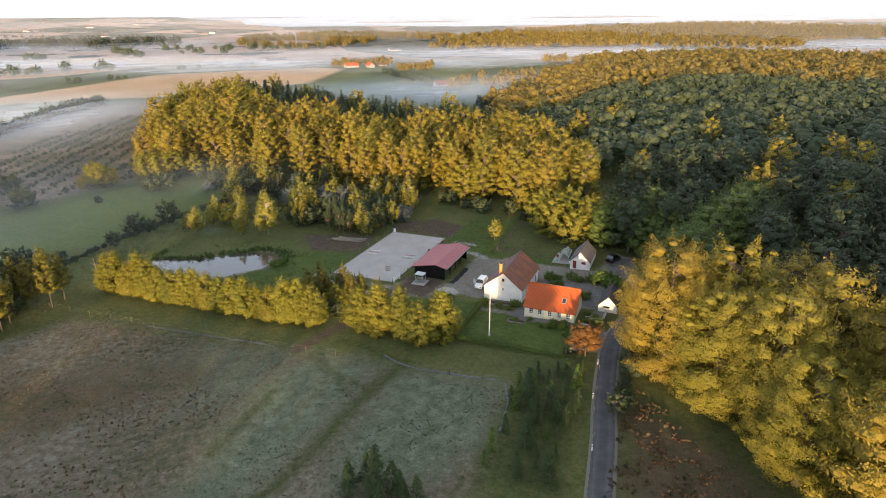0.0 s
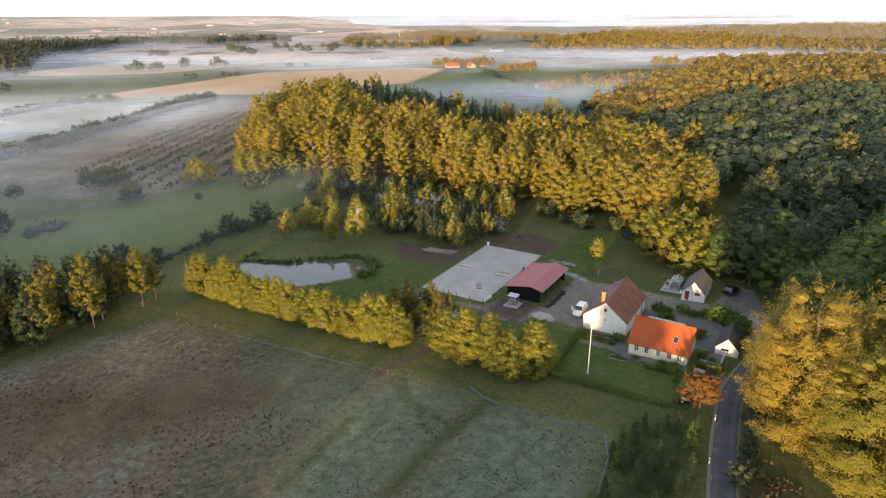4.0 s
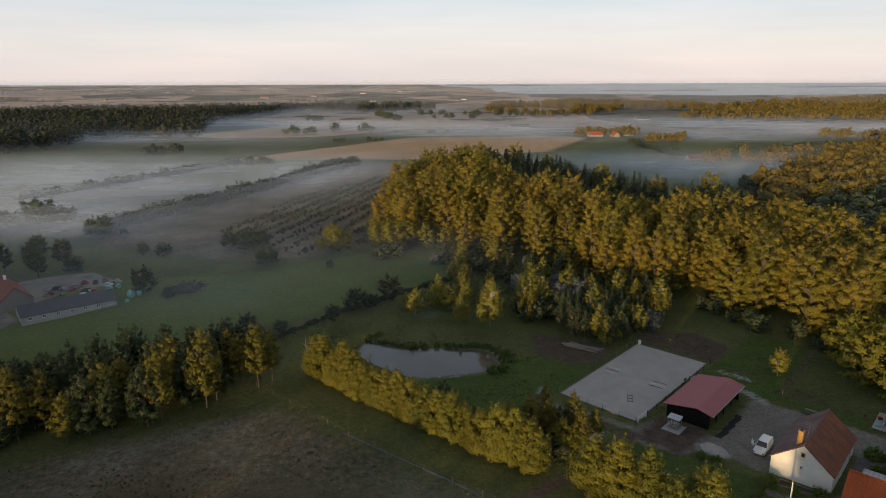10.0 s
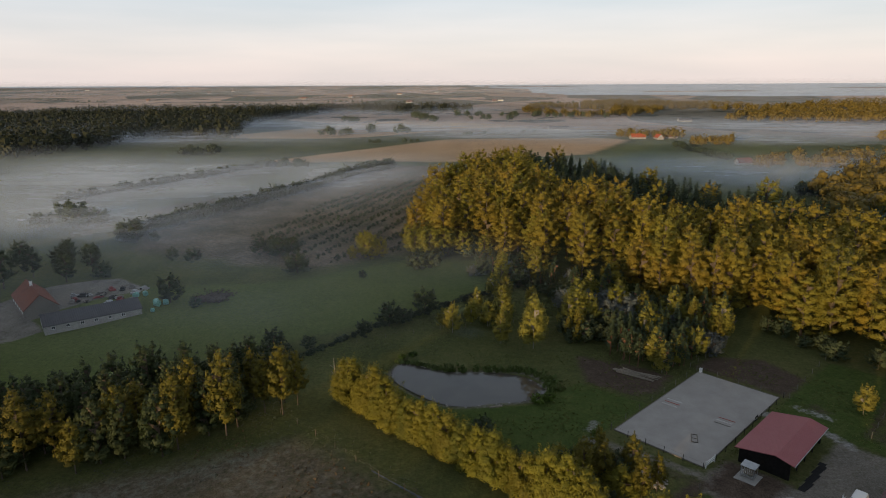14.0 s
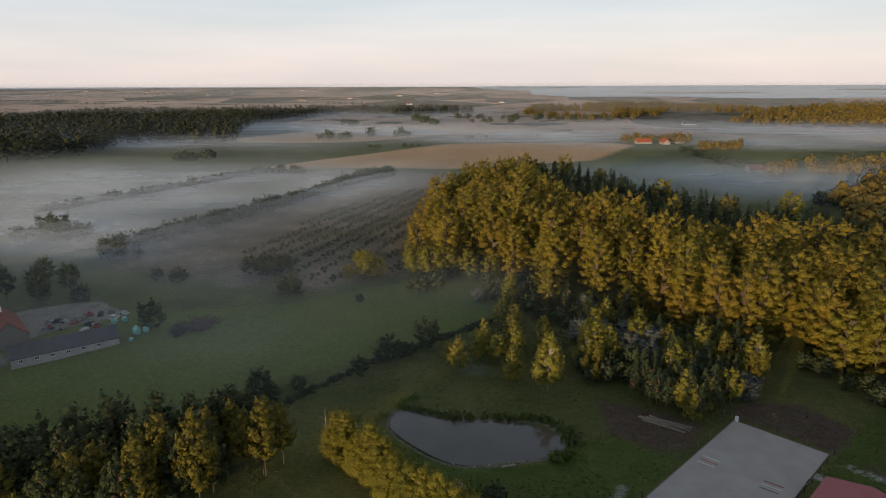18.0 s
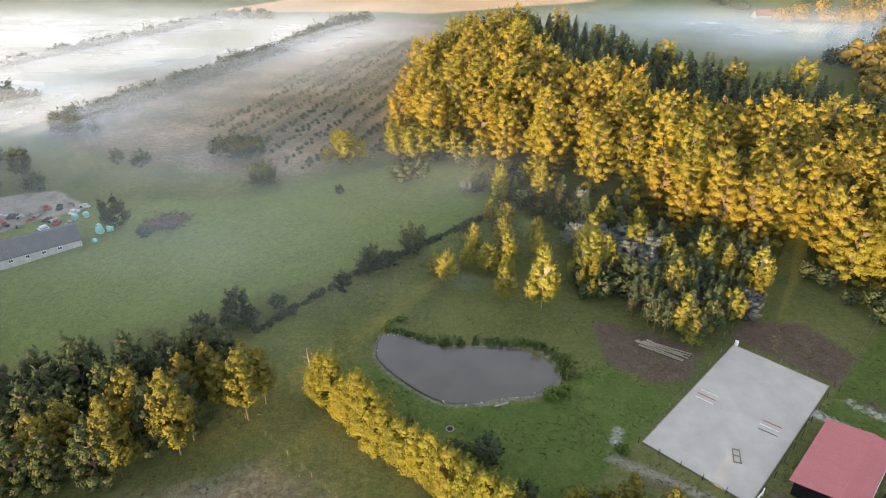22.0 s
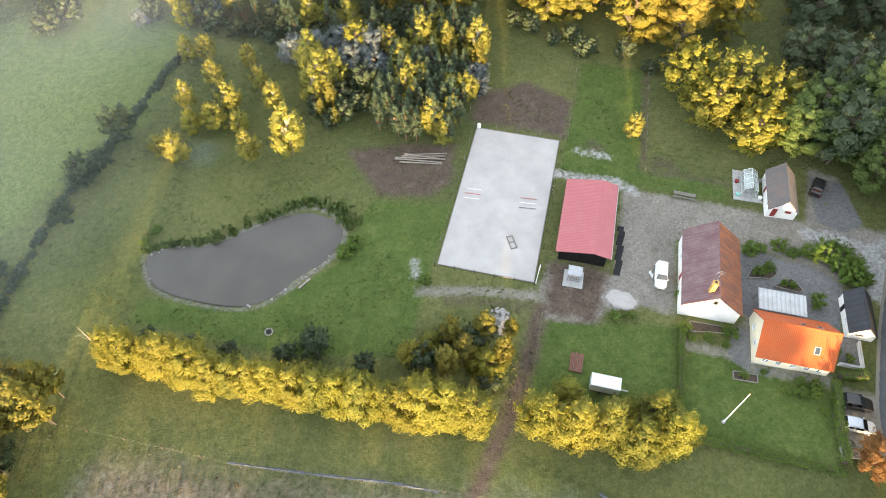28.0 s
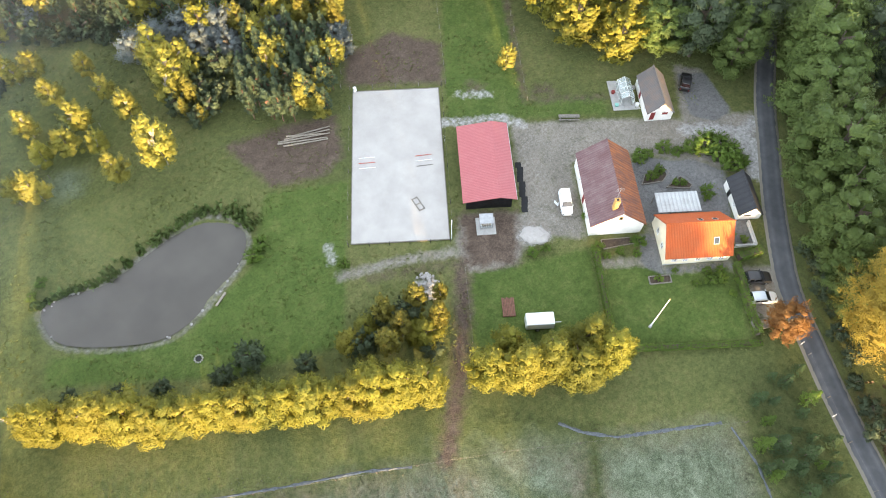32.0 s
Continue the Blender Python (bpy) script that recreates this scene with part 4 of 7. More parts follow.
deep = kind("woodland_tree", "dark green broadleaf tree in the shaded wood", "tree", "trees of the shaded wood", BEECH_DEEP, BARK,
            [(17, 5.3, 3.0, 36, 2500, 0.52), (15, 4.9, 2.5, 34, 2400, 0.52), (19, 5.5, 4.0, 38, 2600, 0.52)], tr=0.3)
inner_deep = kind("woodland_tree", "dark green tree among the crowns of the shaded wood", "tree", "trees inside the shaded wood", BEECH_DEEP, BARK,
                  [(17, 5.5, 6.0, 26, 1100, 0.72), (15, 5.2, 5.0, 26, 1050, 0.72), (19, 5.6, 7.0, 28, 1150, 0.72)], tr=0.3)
hedge_kind = kind("hedge_tree", "dense yellow-green hedgerow tree leafy to the ground", "tree", "trees of the field hedgerow", HEDGE, BARK,
                  [(9.4, 3.4, 0.1, 58, 5600, 0.26), (10.8, 3.2, 0.1, 62, 5800, 0.26), (8.4, 3.6, 0.1, 56, 5400, 0.26)], maker="tall", tr=0.12)
edge_tree = kind("edge_tree", "leafy yellow-green tree at the edge of the wood", "tree", "trees at the foot of the wood", HEDGE, BARK,
                 [(8.8, 3.5, 0.1, 36, 1800, 0.42), (9.8, 3.3, 0.1, 36, 1800, 0.42)], tr=0.12)
birch = kind("young_birch", "slender young birch with bright yellow leaves", "tree", "young birches in the meadow", BIRCH, BARK_PALE,
             [(7.0, 2.2, 0.7, 30, 2000, 0.25), (8.2, 2.3, 0.8, 34, 2200, 0.25), (6.2, 2.1, 0.6, 28, 1800, 0.25)], maker="tall", tr=0.07)
tall_birch = kind("birch_tree", "tall birch with drooping yellow-green branches", "tree", "birches along the tree belt", BELT, BARK,
                  [(13.5, 2.8, 2.6, 40, 2000, 0.38), (12.6, 2.6, 2.2, 38, 1900, 0.38), (14.2, 2.5, 3.0, 38, 1900, 0.38)], maker="tall", tr=0.13)
pine = kind("pine_tree", "young plantation pine with reddish bare stem", "tree", "pines behind the riding arena", PINE, BARK_RED,
            [(7.6, 1.5, 2.2, 13, 800, 0.42), (8.4, 1.6, 2.8, 14, 850, 0.42), (6.8, 1.5, 2.0, 13, 800, 0.42)], maker="pine", tr=0.10)
spruce = kind("belt_tree", "dark green bushy tree of the tree belt", "tree", "dark trees of the tree belt", BELT_DARK, BARK,
              [(12.5, 3.1, 0.6, 30, 1500, 0.46), (13.5, 2.8, 0.8, 32, 1500, 0.46), (11.0, 3.2, 0.5, 28, 1400, 0.46)], maker="tall", tr=0.15)
sapling = kind("young_spruce", "small planted spruce beside the road verge", "tree", "young spruces by the road", YOUNG, BARK,
               [(4.2, 1.25, 0.15, 16, 900, 0.24), (3.2, 1.1, 0.1, 14, 800, 0.22)], maker="spruce", tr=0.06)
# lighter copy of the young spruce; sunlight is put into its leaf colour
sunny_sapling = kind("sunlit_young_spruce", "small spruce beside the road verge, sunlight put into its yellow-green colour", "tree", "young spruces by the road", SHRUB, BARK,
                     [(4.4, 1.2, 0.15, 16, 900, 0.26)], maker="spruce", tr=0.06)
willow = kind("silver_willow", "rounded silver-grey willow bush", "bush", "willows beside the pines", SILVER, BARK,
              [(5.2, 3.1, 0.2, 40, 2400, 0.30), (6.0, 2.9, 0.3, 40, 2400, 0.30)], tr=0.1)
copper = kind("copper_beech", "small copper-orange ornamental tree above the parked cars", "tree", "garden trees", COPPER, BARK, [(6.0, 2.9, 1.2, 40, 3600, 0.22)], tr=0.13)
shrub = kind("garden_shrub", "rounded green garden shrub", "bush", "shrubs in the garden", SHRUB, BARK,
             [(1.8, 1.3, 0.02, 30, 900, 0.16), (1.3, 1.1, 0.02, 26, 700, 0.15)], tr=0.05)
dusky = kind("dark_bush", "dark green hawthorn bush in the meadow", "bush", "bushes of the meadow edge", BEECH_DEEP, BARK,
             [(4.0, 2.4, 0.1, 22, 900, 0.40), (5.5, 2.5, 0.3, 24, 1000, 0.40)], tr=0.09)
conifer = kind("plantation_conifer", "dark green conifer of the plantation behind the beeches", "tree", "conifers of the hill plantation", PINE, BARK,
               [(14.5, 2.5, 4.0, 12, 520, 0.85), (16, 2.4, 5.0, 12, 520, 0.85)], maker="pine", tr=0.16)

rng = random.Random(11)


def scatter(seed, x0, x1, y0, y1, step, inside, jitter=0.42):
    """Places on a jittered grid inside a region."""
    r = random.Random(seed)
    out, row = [], 0
    y = y0
    while y < y1:
        x = x0 + (row % 2) * step * 0.5
        while x < x1:
            px, py = x + r.uniform(-jitter, jitter) * step, y + r.uniform(-jitter, jitter) * step
            if inside(px, py):
                out.append((px, py))
            x += step
        y += step * 0.87
        row += 1
    return out


def along(pts, step, spread, seed):
    r = random.Random(seed)
    out = []
    for (x0, y0), (x1, y1) in zip(pts[:-1], pts[1:]):
        n = max(1, int(math.hypot(x1 - x0, y1 - y0) / step))
        out += [(x0 + (x1 - x0) * (i + r.random()) / n + r.uniform(-spread, spread), y0 + (y1 - y0) * (i + r.random()) / n + r.uniform(-spread, spread)) for i in range(n)]
    return out


HILL = [(-33, 225), (-12, 224), (4, 210), (22, 198), (42, 176), (62, 168), (72, 148), (82, 133), (96, 140), (112, 172), (120, 215), (108, 262), (66, 300), (40, 338), (0, 350), (-20, 318), (-35, 262)]


def in_hill(x, y):
    return float(sdist(x, y, HILL)) > 0


def in_deep(x, y):
    a, b = to_farm(x, y)
    d = float(line_dist(a, b, ROAD))
    if b > 33 and 54 < a < 130 and d > 3.5 and not in_hill(x, y) and b < 110:
        return True
    return a > 66 and d > 15.0 and -8 < b < 120 and a < 190


def hill_edge(x, y):
    """Depth behind the wood's sunny southern edge."""
    return float(line_dist(x, y, [(-35, 262), (-33, 225), (-12, 224), (4, 210), (22, 198), (42, 176), (62, 168), (72, 148), (82, 133), (96, 140)]))


def in_plantation(x, y):
    """The conifer stand behind the sunny beeches."""
    return x > 10 and y > float(np.interp(x, [10, 19, 42, 64, 102], [300, 270, 250, 237, 229]))


for x, y in scatter(3, -60, 130, 110, 360, 8.0, in_hill):
    if in_plantation(x, y) and rng.random() < 0.93:
        continue
    s = rng.uniform(0.74, 1.03)
    (inner_beech if hill_edge(x, y) > 13 else beech).plant(rng, x, y, s)
for x, y in scatter(4, 0, 130, 220, 360, 5.4, lambda x, y: in_hill(x, y) and in_plantation(x, y)):
    conifer.plant(rng, x, y, rng.uniform(0.86, 1.06))
for x, y, s in ((-31, 220, 0.7), (-26, 218, 0.8), (-21, 220, 0.75), (-15, 219, 0.6), (-33, 228, 0.7), (-8, 217, 0.55), (6, 203, 0.6), (27, 189, 0.62)):
    edge_tree.plant(rng, x, y, s * 1.5, label="leafy yellow-green tree at the edge of the wood", group="trees at the foot of the wood")
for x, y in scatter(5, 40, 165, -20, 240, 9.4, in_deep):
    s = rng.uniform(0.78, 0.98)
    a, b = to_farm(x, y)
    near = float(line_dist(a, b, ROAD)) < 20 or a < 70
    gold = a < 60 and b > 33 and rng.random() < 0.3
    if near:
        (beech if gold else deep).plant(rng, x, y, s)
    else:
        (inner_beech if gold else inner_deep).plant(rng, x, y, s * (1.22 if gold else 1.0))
# sunlit tips over the dark wood, drawn as trees with golden leaf colour
for x, y, s in ((173, 183, 1.0), (154, 129, 1.06), (126, 107, 1.0), (179, 132, 1.0), (176, 120, 1.05), (136, 91, 1.0), (193, 170, 0.95), (168, 236, 0.95), (160, 230, 0.9), (147, 280, 0.9), (140, 268, 0.85), (134, 213, 0.95), (128, 206, 0.9), (106, 162, 0.95)):
    inner_beech.plant(rng, x, y, s * 0.92, label="beech above the shaded wood, sunlight put into its golden leaves", group="golden beeches in the shaded wood")
for i, (a, b, s, k) in enumerate(((72.5, -20.0, 1.06, 0), (80, -27.5, 0.98, 1), (87, -31.5, 1.0, 2), (90, -40, 0.92, 1), (82, -15, 1.0, 1), (97, -52, 1.0, 1), (94, -22, 1.05, 0), (102, -30, 1.05, 1), (100, -42, 1.0, 0), (110, -48, 1.0, 1), (114, -34, 1.0, 0), (106, -16, 1.0, 1), (92, -8, 0.9, 0))):
    x, y = fw(a, b)
    (great if i < 4 else rear_great).plant(rng, x, y, s, which=k if i < 4 else k % 2)

for i in range(12):
    b = -6 + i * 6.2
    a = float(np.interp(b, [q[1] for q in ROAD[::-1]], [q[0] for q in ROAD[::-1]])) + 5.6 + (i % 2) * 1.2
    x, y = fw(a, b)
    oak.plant(rng, x, y, rng.uniform(0.85, 1.02))
for a, b, s in ((62, 38, 0.8), (66, 44, 0.85), (57, 41, 0.8), (69.5, 36, 0.7), (54.5, 36.5, 0.6), (66.2, 30.5, 0.62)):
    x, y = fw(a, b)
    oak.plant(rng, x, y, s)

for i, (a, b) in enumerate(((70.6, -8), (70.2, -12.6), (70.4, -16))):
    x, y = fw(a, b)
    oak.plant(rng, x, y, 0.5 + 0.06 * (i % 3), label="low green tree crowding the verge of the road", group="verge trees")
for i in range(9):
    x, y = fw(67.6 + 0.7 * (i % 2), -6 - i * 3.4)
    dusky.plant(rng, x, y, 0.55 + 0.1 * (i % 3), label="dark green bush on the verge of the road", group="verge bushes")

# undergrowth along the foot of the wood
for x, y in along([(-30, 219), (-12, 219), (3, 205), (21, 193), (41, 171), (60, 163), (70, 145), (80, 130)], 4.2, 2.2, 71):
    dusky.plant(rng, x, y, rng.uniform(0.6, 1.1), label="dark undergrowth bush at the foot of the wood", group="undergrowth at the foot of the wood")

# hedgerow between field and pond, with the gap for the lane
for i in range(18):
    a = -39.8 + i * 2.92
    x, y = fw(a, -25.9 + 2.4 * float(ss(-20, 12, a)) + rng.uniform(-0.4, 0.4))
    hedge_kind.plant(rng, x, y, rng.uniform(0.84, 1.06) * (0.95 + 0.16 * float(ss(-10, 12, a))))
for a, b, s in ((19.6, -22.2, 1.0), (23.4, -22.8, 1.02), (27.2, -21.4, 0.98), (31.2, -22.4, 1.02), (35.4, -21.2, 1.0), (22, -18.8, 0.75), (29, -18.8, 0.7), (33.4, -18.2, 0.85)):
    x, y = fw(a, b)
    hedge_kind.plant(rng, x, y, s * 1.0)
for a, b, s in ((0.4, -16.5, 0.62), (2.4, -14.6, 0.55), (5, -13, 0.68), (9.5, -11.5, 0.62), (10.4, -16, 0.7), (12.6, -14, 0.62), (5.6, -18, 0.66), (7.4, -15.4, 0.6), (13, -10.4, 0.5)):
    x, y = fw(a, b)
    (tall_birch if rng.random() < 0.5 else hedge_kind).plant(rng, x, y, s)
for a, b, s in ((-13.5, -17.8, 1.0), (-17, -20.2, 0.7), (-6, -19.2, 0.7), (2, -17, 0.9), (8, -13.5, 1.0), (-25, -21.4, 0.55), (-31, -21.8, 0.5), (-37, -22, 0.5), (3.5, -13.5, 0.8), (11.4, -18, 0.8)):
    x, y = fw(a, b)
    dusky.plant(rng, x, y, s)

# young birches in the meadow north of the pond
for a, b in ((-30.3, 17), (-36.9, 14), (-37.5, 27), (-53.6, 24), (-46.2, 20), (-41.2, 20), (-49.8, 18), (-52.5, 11.5), (-47.4, 38), (-59, 36), (-56, 38), (-42.7, 32), (-51.2, 31), (-34.5, 22), (-48.8, 10.8), (-45.5, 25)):
    x, y = fw(a, b)
    birch.plant(rng, x, y, rng.uniform(0.78, 1.1) if a != -30.3 else 1.5)
# conifers and willows behind the arena
for i, (x, y) in enumerate(scatter(8, -60, 60, 100, 260, 2.2, lambda x, y: -19.5 < to_farm(x, y)[0] < -2.8 and 24.5 < to_farm(x, y)[1] < 45)):
    k = rng.random()
    if k < 0.12:
        birch.plant(rng, x, y, rng.uniform(0.9, 1.15))
    elif k < 0.95:
        pine.plant(rng, x, y, rng.uniform(0.75, 1.08))
for a, b, s in ((-34, 38, 0.85), (-30.5, 33.5, 0.8), (-27, 29, 0.72), (-31, 30.5, 0.7), (-25, 25.5, 0.5), (-33, 35, 0.8), (-29, 36.5, 0.9), (-28, 26.5, 0.5), (-9, 47, 0.9), (-3, 46, 0.8), (-15, 49, 0.9), (-20, 45, 0.85)):
    x, y = fw(a, b)
    if rng.random() < 0.6:
        birch.plant(rng, x, y, s * 1.6, label="tall yellow birch beside the pines")
    else:
        tall_birch.plant(rng, x, y, s * 0.8)
for a, b, s in ((-39, 41, 1.0), (-36, 44, 1.1), (-27, 42, 1.1), (-24, 46, 1.2), (-30, 46, 1.1), (-3.2, 44, 0.8), (-1.6, 40.5, 0.7), (-22, 41, 0.9), (-14, 46, 0.9)):
    x, y = fw(a, b)
    willow.plant(rng, x, y, s)
for a, b, s in ((-24, 27, 0.9), (-26, 31, 1.0), (-22.5, 31, 1.0), (-28, 36, 0.9), (-29.5, 28, 0.9), (-23, 36, 1.1), (-32, 33, 1.0), (-26, 25, 0.7)):
    x, y = fw(a, b)
    dusky.plant(rng, x, y, s)
# mixed young growth between the pines and the wooded hill
FOOT = [(-8, 206), (4, 200), (22, 190), (42, 170), (54, 164), (48, 155), (37, 162), (20, 172), (6, 186), (-12, 199)]
for x, y in scatter(9, -15, 60, 150, 210, 4.0, lambda x, y: float(sdist(x, y, FOOT)) > 0):
    k = rng.random()
    if k < 0.13:
        birch.plant(rng, x, y, rng.uniform(0.9, 1.4))
    elif k < 0.52:
        pine.plant(rng, x, y, rng.uniform(0.8, 1.2))
    elif k < 0.62:
        willow.plant(rng, x, y, rng.uniform(0.6, 0.9))
    elif k < 0.66:
        edge_tree.plant(rng, x, y, rng.uniform(0.6, 1.0))
    else:
        dusky.plant(rng, x, y, rng.uniform(0.7, 1.1))
# brushwood heap in the meadow
x, y = -82, 182
bh = thing("brush_heap", x, y, gz(x, y) - 0.1, 20, "low heap of dark brown cut brushwood in the meadow", "heap")
part("branches", quads_mesh("branches", broad_crown(404, 1.7, 4.2, 0.0, 50, 900, 0.5, rise=0.1, spray=0.5), BARK), None, bh)
for x, y, s in ((41, 160, 1.0), (44, 163, 1.1), (38, 165, 1.2), (47, 158, 0.8), (43, 167, 1.0)):
    (pine if s > 1.05 else birch).plant(rng, x, y, s * 1.1)
# single trees
birch.plant(rng, *fw(27.4, 34.6), 0.85, label="single young yellow tree in the paddock")
for a, b, s in ((40.5, 41.5, 0.95), (47.4, 36, 0.85), (44, 47, 1.0), (36.5, 49, 1.0), (50, 44, 1.0)):
    edge_tree.plant(rng, *fw(a, b), s * 1.35, label="golden tree at the paddock edge")
copper.plant(rng, *fw(60.2, -18.2), 1.0)

# tree belt west of the field: dark trees with birches on the sunny side
# some inner ones stand for sunlit treetops, that light put into yellow leaves
BELT_BIRCHES = ((-75.6, 100.7, 1.04), (-73.2, 104.2, 0.92), (-66.6, 99.7, 0.78), (-62.9, 105.4, 0.92), (-53.5, 106.2, 1.14), (-47.1, 110.2, 1.16), (-39.8, 116.9, 0.98), (-54.6, 113.7, 0.97), (-61.4, 109.1, 0.92),
                (-49.4, 118.8, 0.9), (-47, 122, 0.85), (-41.1, 121.4, 0.86), (-43.3, 117.6, 0.84), (-38.2, 120.4, 0.8), (-57.1, 110.6, 0.86), (-84, 99, 0.95), (-91, 98, 0.9), (-88, 103, 1.0), (-99, 97.5, 0.95), (-107, 97, 0.9))
for x, y, s in BELT_BIRCHES:
    tall_birch.plant(rng, x, y, s)
for x, y in scatter(21, -120, -36, 80, 150, 3.9, lambda x, y: float(sdist(x, y, [(-130, 92), (-80, 96.5), (-66, 98.5), (-53, 105), (-46, 110), (-39, 117.5), (-42, 130), (-62, 124), (-95, 114), (-130, 108)])) > 0):
    if all(math.hypot(x - p[0], y - p[1]) > 2.4 for p in BELT_BIRCHES):
        spruce.plant(rng, x, y, rng.uniform(0.76, 1.0))
# young spruces by the road
for i, (x, y) in enumerate(scatter(31, 5, 60, 20, 70, 2.2, lambda x, y: 52.5 < to_farm(x, y)[0] < 62.2 and -52 < to_farm(x, y)[1] < -24)):
    if rng.random() < 0.62:
        (sunny_sapling if rng.random() < 0.2 else sapling).plant(rng, x, y, rng.uniform(0.45, 0.85) if rng.random() < 0.7 else rng.uniform(0.9, 1.3))
for a, b in ((40, -58), (42, -60), (38.5, -60), (44, -59), (46.5, -61), (41.5, -58.5), (43.2, -62), (39.5, -62), (45.5, -60), (44.6, -63), (48, -60.5), (47.4, -63)):
    sapling.plant(rng, *fw(a, b), rng.uniform(1.0, 1.45))
# bushes along the meadow
for x, y, s in ((-33, 152, 0.8), (-28.5, 159, 1.15), (-25.5, 162, 0.9), (-21, 167, 1.3), (-44, 146, 0.7), (-65, 203, 1.6), (-28, 206, 1.4), (-24, 208, 1.3), (-94, 180, 1.5), (-84.5, 175.5, 0.75), (-104, 214, 1.0), (-112, 216, 0.9), (-43, 196, 0.5), (-126, 199, 1.3)):
    dusky.plant(rng, x, y, s)
for x, y in ((-134, 206), (-142, 203), (-150, 200), (-158, 206), (-146, 212), (-136, 196), (-152, 190), (-164, 196), (-136, 236), (-143, 238), (-170, 205)):
    deep.plant(rng, x, y, rng.uniform(0.5, 0.75), label="dark garden tree in thin mist", group="trees of the neighbouring farm")

# continuous low hedge along the meadow fence
hedge_line = along([(-46, 138), (-40.7, 145.6), (-35.8, 153), (-29.2, 160.3), (-19.7, 169.9), (-10, 181.2), (-4.6, 186.2)], 0.8, 0.45, 61)
for x, y, s in ((-50, 139, 0.9), (-51, 144, 1.0), (-47.5, 141, 0.8), (-54, 136, 1.0), (-52, 131, 0.8)):
    dusky.plant(rng, x, y, s)
for x, y, s in ((-77, 221, 1.7), (-80, 224, 1.5), (-73, 222, 1.3), (-84, 222, 1.2), (-175, 259, 2.2), (-168, 262, 2.0), (-182, 262, 2.1), (-190, 258, 1.8), (-138, 236, 1.0), (-130, 237, 0.8)):
    dusky.plant(rng, x, y, s)
for x, y, s in ((-45, 216, 0.9), (-47, 221, 1.0), (-42, 219, 0.7), (-49, 226, 0.8), (-51, 217, 0.5)):
    edge_tree.plant(rng, x, y, s, label="pale yellow-green tree at the meadow corner", group="trees at the foot of the wood")

# garden greenery
for a, b, s in ((47.0, 13.0, 1.15), (48.6, 13.8, 0.9), (51.3, 14.6, 1.0), (48.2, 9.2, 0.75), (49.6, 10.2, 0.8), (51.8, 7.8, 0.5), (53, 7.6, 0.5), (56.1, 5.3, 1.25), (53.4, 13.6, 1.0), (55.8, 14, 1.4), (58, 14.4, 1.7), (60.2, 14.2, 2.0), (62, 12.6, 1.9), (61.3, 10.4, 1.5), (59.6, 12.2, 1.5), (63.6, 11, 0.9), (43.6, -2.6, 1.1), (37.2, -3.2, 1.0), (38.5, -4.6, 0.6), (43, -4.6, 0.5), (54.5, -8.6, 0.7), (52.6, -8.4, 0.6), (56.8, -10.4, 0.6), (48, -7.8, 0.5), (57.8, -2.6, 0.7), (59.5, -3.5, 0.6), (-1, -3.6, 0.8), (-14, 0.6, 1.2), (-14.8, -1.6, 1.0), (-45.8, -4, 0.9), (-46.6, -6.2, 0.8), (27.5, -3.4, 0.8), (29.5, -2.8, 0.6), (36.8, 4.4, 0.5), (36.4, 2.6, 0.5)):
    shrub.plant(rng, *fw(a, b), s)


# far woods: many small crowns joined, told apart only as a mass
def far_wood(name, places, size, leaves, leaf, mat, label, category="woodland", floor=0.05, core=1):
    r = np.random.default_rng(len(places))
    base = [broad_crown(77 + i, 1.0, 0.52, floor, 11 if core == 1 else 8, leaves, leaf, lobe=0.50, flat=0.8, spray=0.08, ragged=0.2, core=core, fill=0.66) for i in range(4)]
    out = []
    for i, (x, y) in enumerate(places):
        s = size * r.uniform(0.75, 1.2)
        q = base[i % 4] * np.array((s * 0.95, s * 0.95, s))
        a = r.uniform(0, 6.28)
        c, sn = np.cos(a), np.sin(a)
        q = np.stack([q[..., 0] * c - q[..., 1] * sn + x, q[..., 0] * sn + q[..., 1] * c + y, q[..., 2] + gz(x, y) - 0.3], -1)
        out.append(q)
    return tagged(new(name, quads_mesh(name, np.concatenate(out), mat)), label, category, kind="stuff")


# nearer part of one forest; its shade is put into the darker leaves
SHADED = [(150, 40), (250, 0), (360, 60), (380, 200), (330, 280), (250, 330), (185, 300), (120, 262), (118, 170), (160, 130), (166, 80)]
far_wood("shaded_forest", scatter(40, 100, 400, 0, 350, 10.0, lambda x, y: float(sdist(x, y, SHADED)) > 0), 14, 100, 0.10, BEECH_DEEP, "nearer forest with its shade put into dark green leaves", floor=0.35, core=2)
# sunlit crest of the same forest, its light put into golden leaves
RIGHT_WOOD = [(120, 262), (185, 300), (250, 330), (330, 280), (380, 200), (540, 210), (580, 360), (470, 540), (330, 520), (230, 430), (150, 340)]
far_wood("distant_forest", scatter(41, 100, 600, 180, 560, 11.0, lambda x, y: float(sdist(x, y, RIGHT_WOOD)) > 0), 14.5, 90, 0.105, FARWOOD, "broad autumn forest rising over the mist", floor=0.3, core=2)
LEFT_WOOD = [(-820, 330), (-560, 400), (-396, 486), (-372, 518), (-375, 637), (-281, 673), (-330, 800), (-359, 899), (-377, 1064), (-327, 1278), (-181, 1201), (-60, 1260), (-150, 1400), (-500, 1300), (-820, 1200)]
far_wood("distant_western_wood", scatter(42, -820, -60, 320, 1410, 17, lambda x, y: float(sdist(x, y, LEFT_WOOD)) > 0), 17, 40, 0.17, WESTWOOD, "wood at the edge of the misty fields, its shade put into near-black leaves")
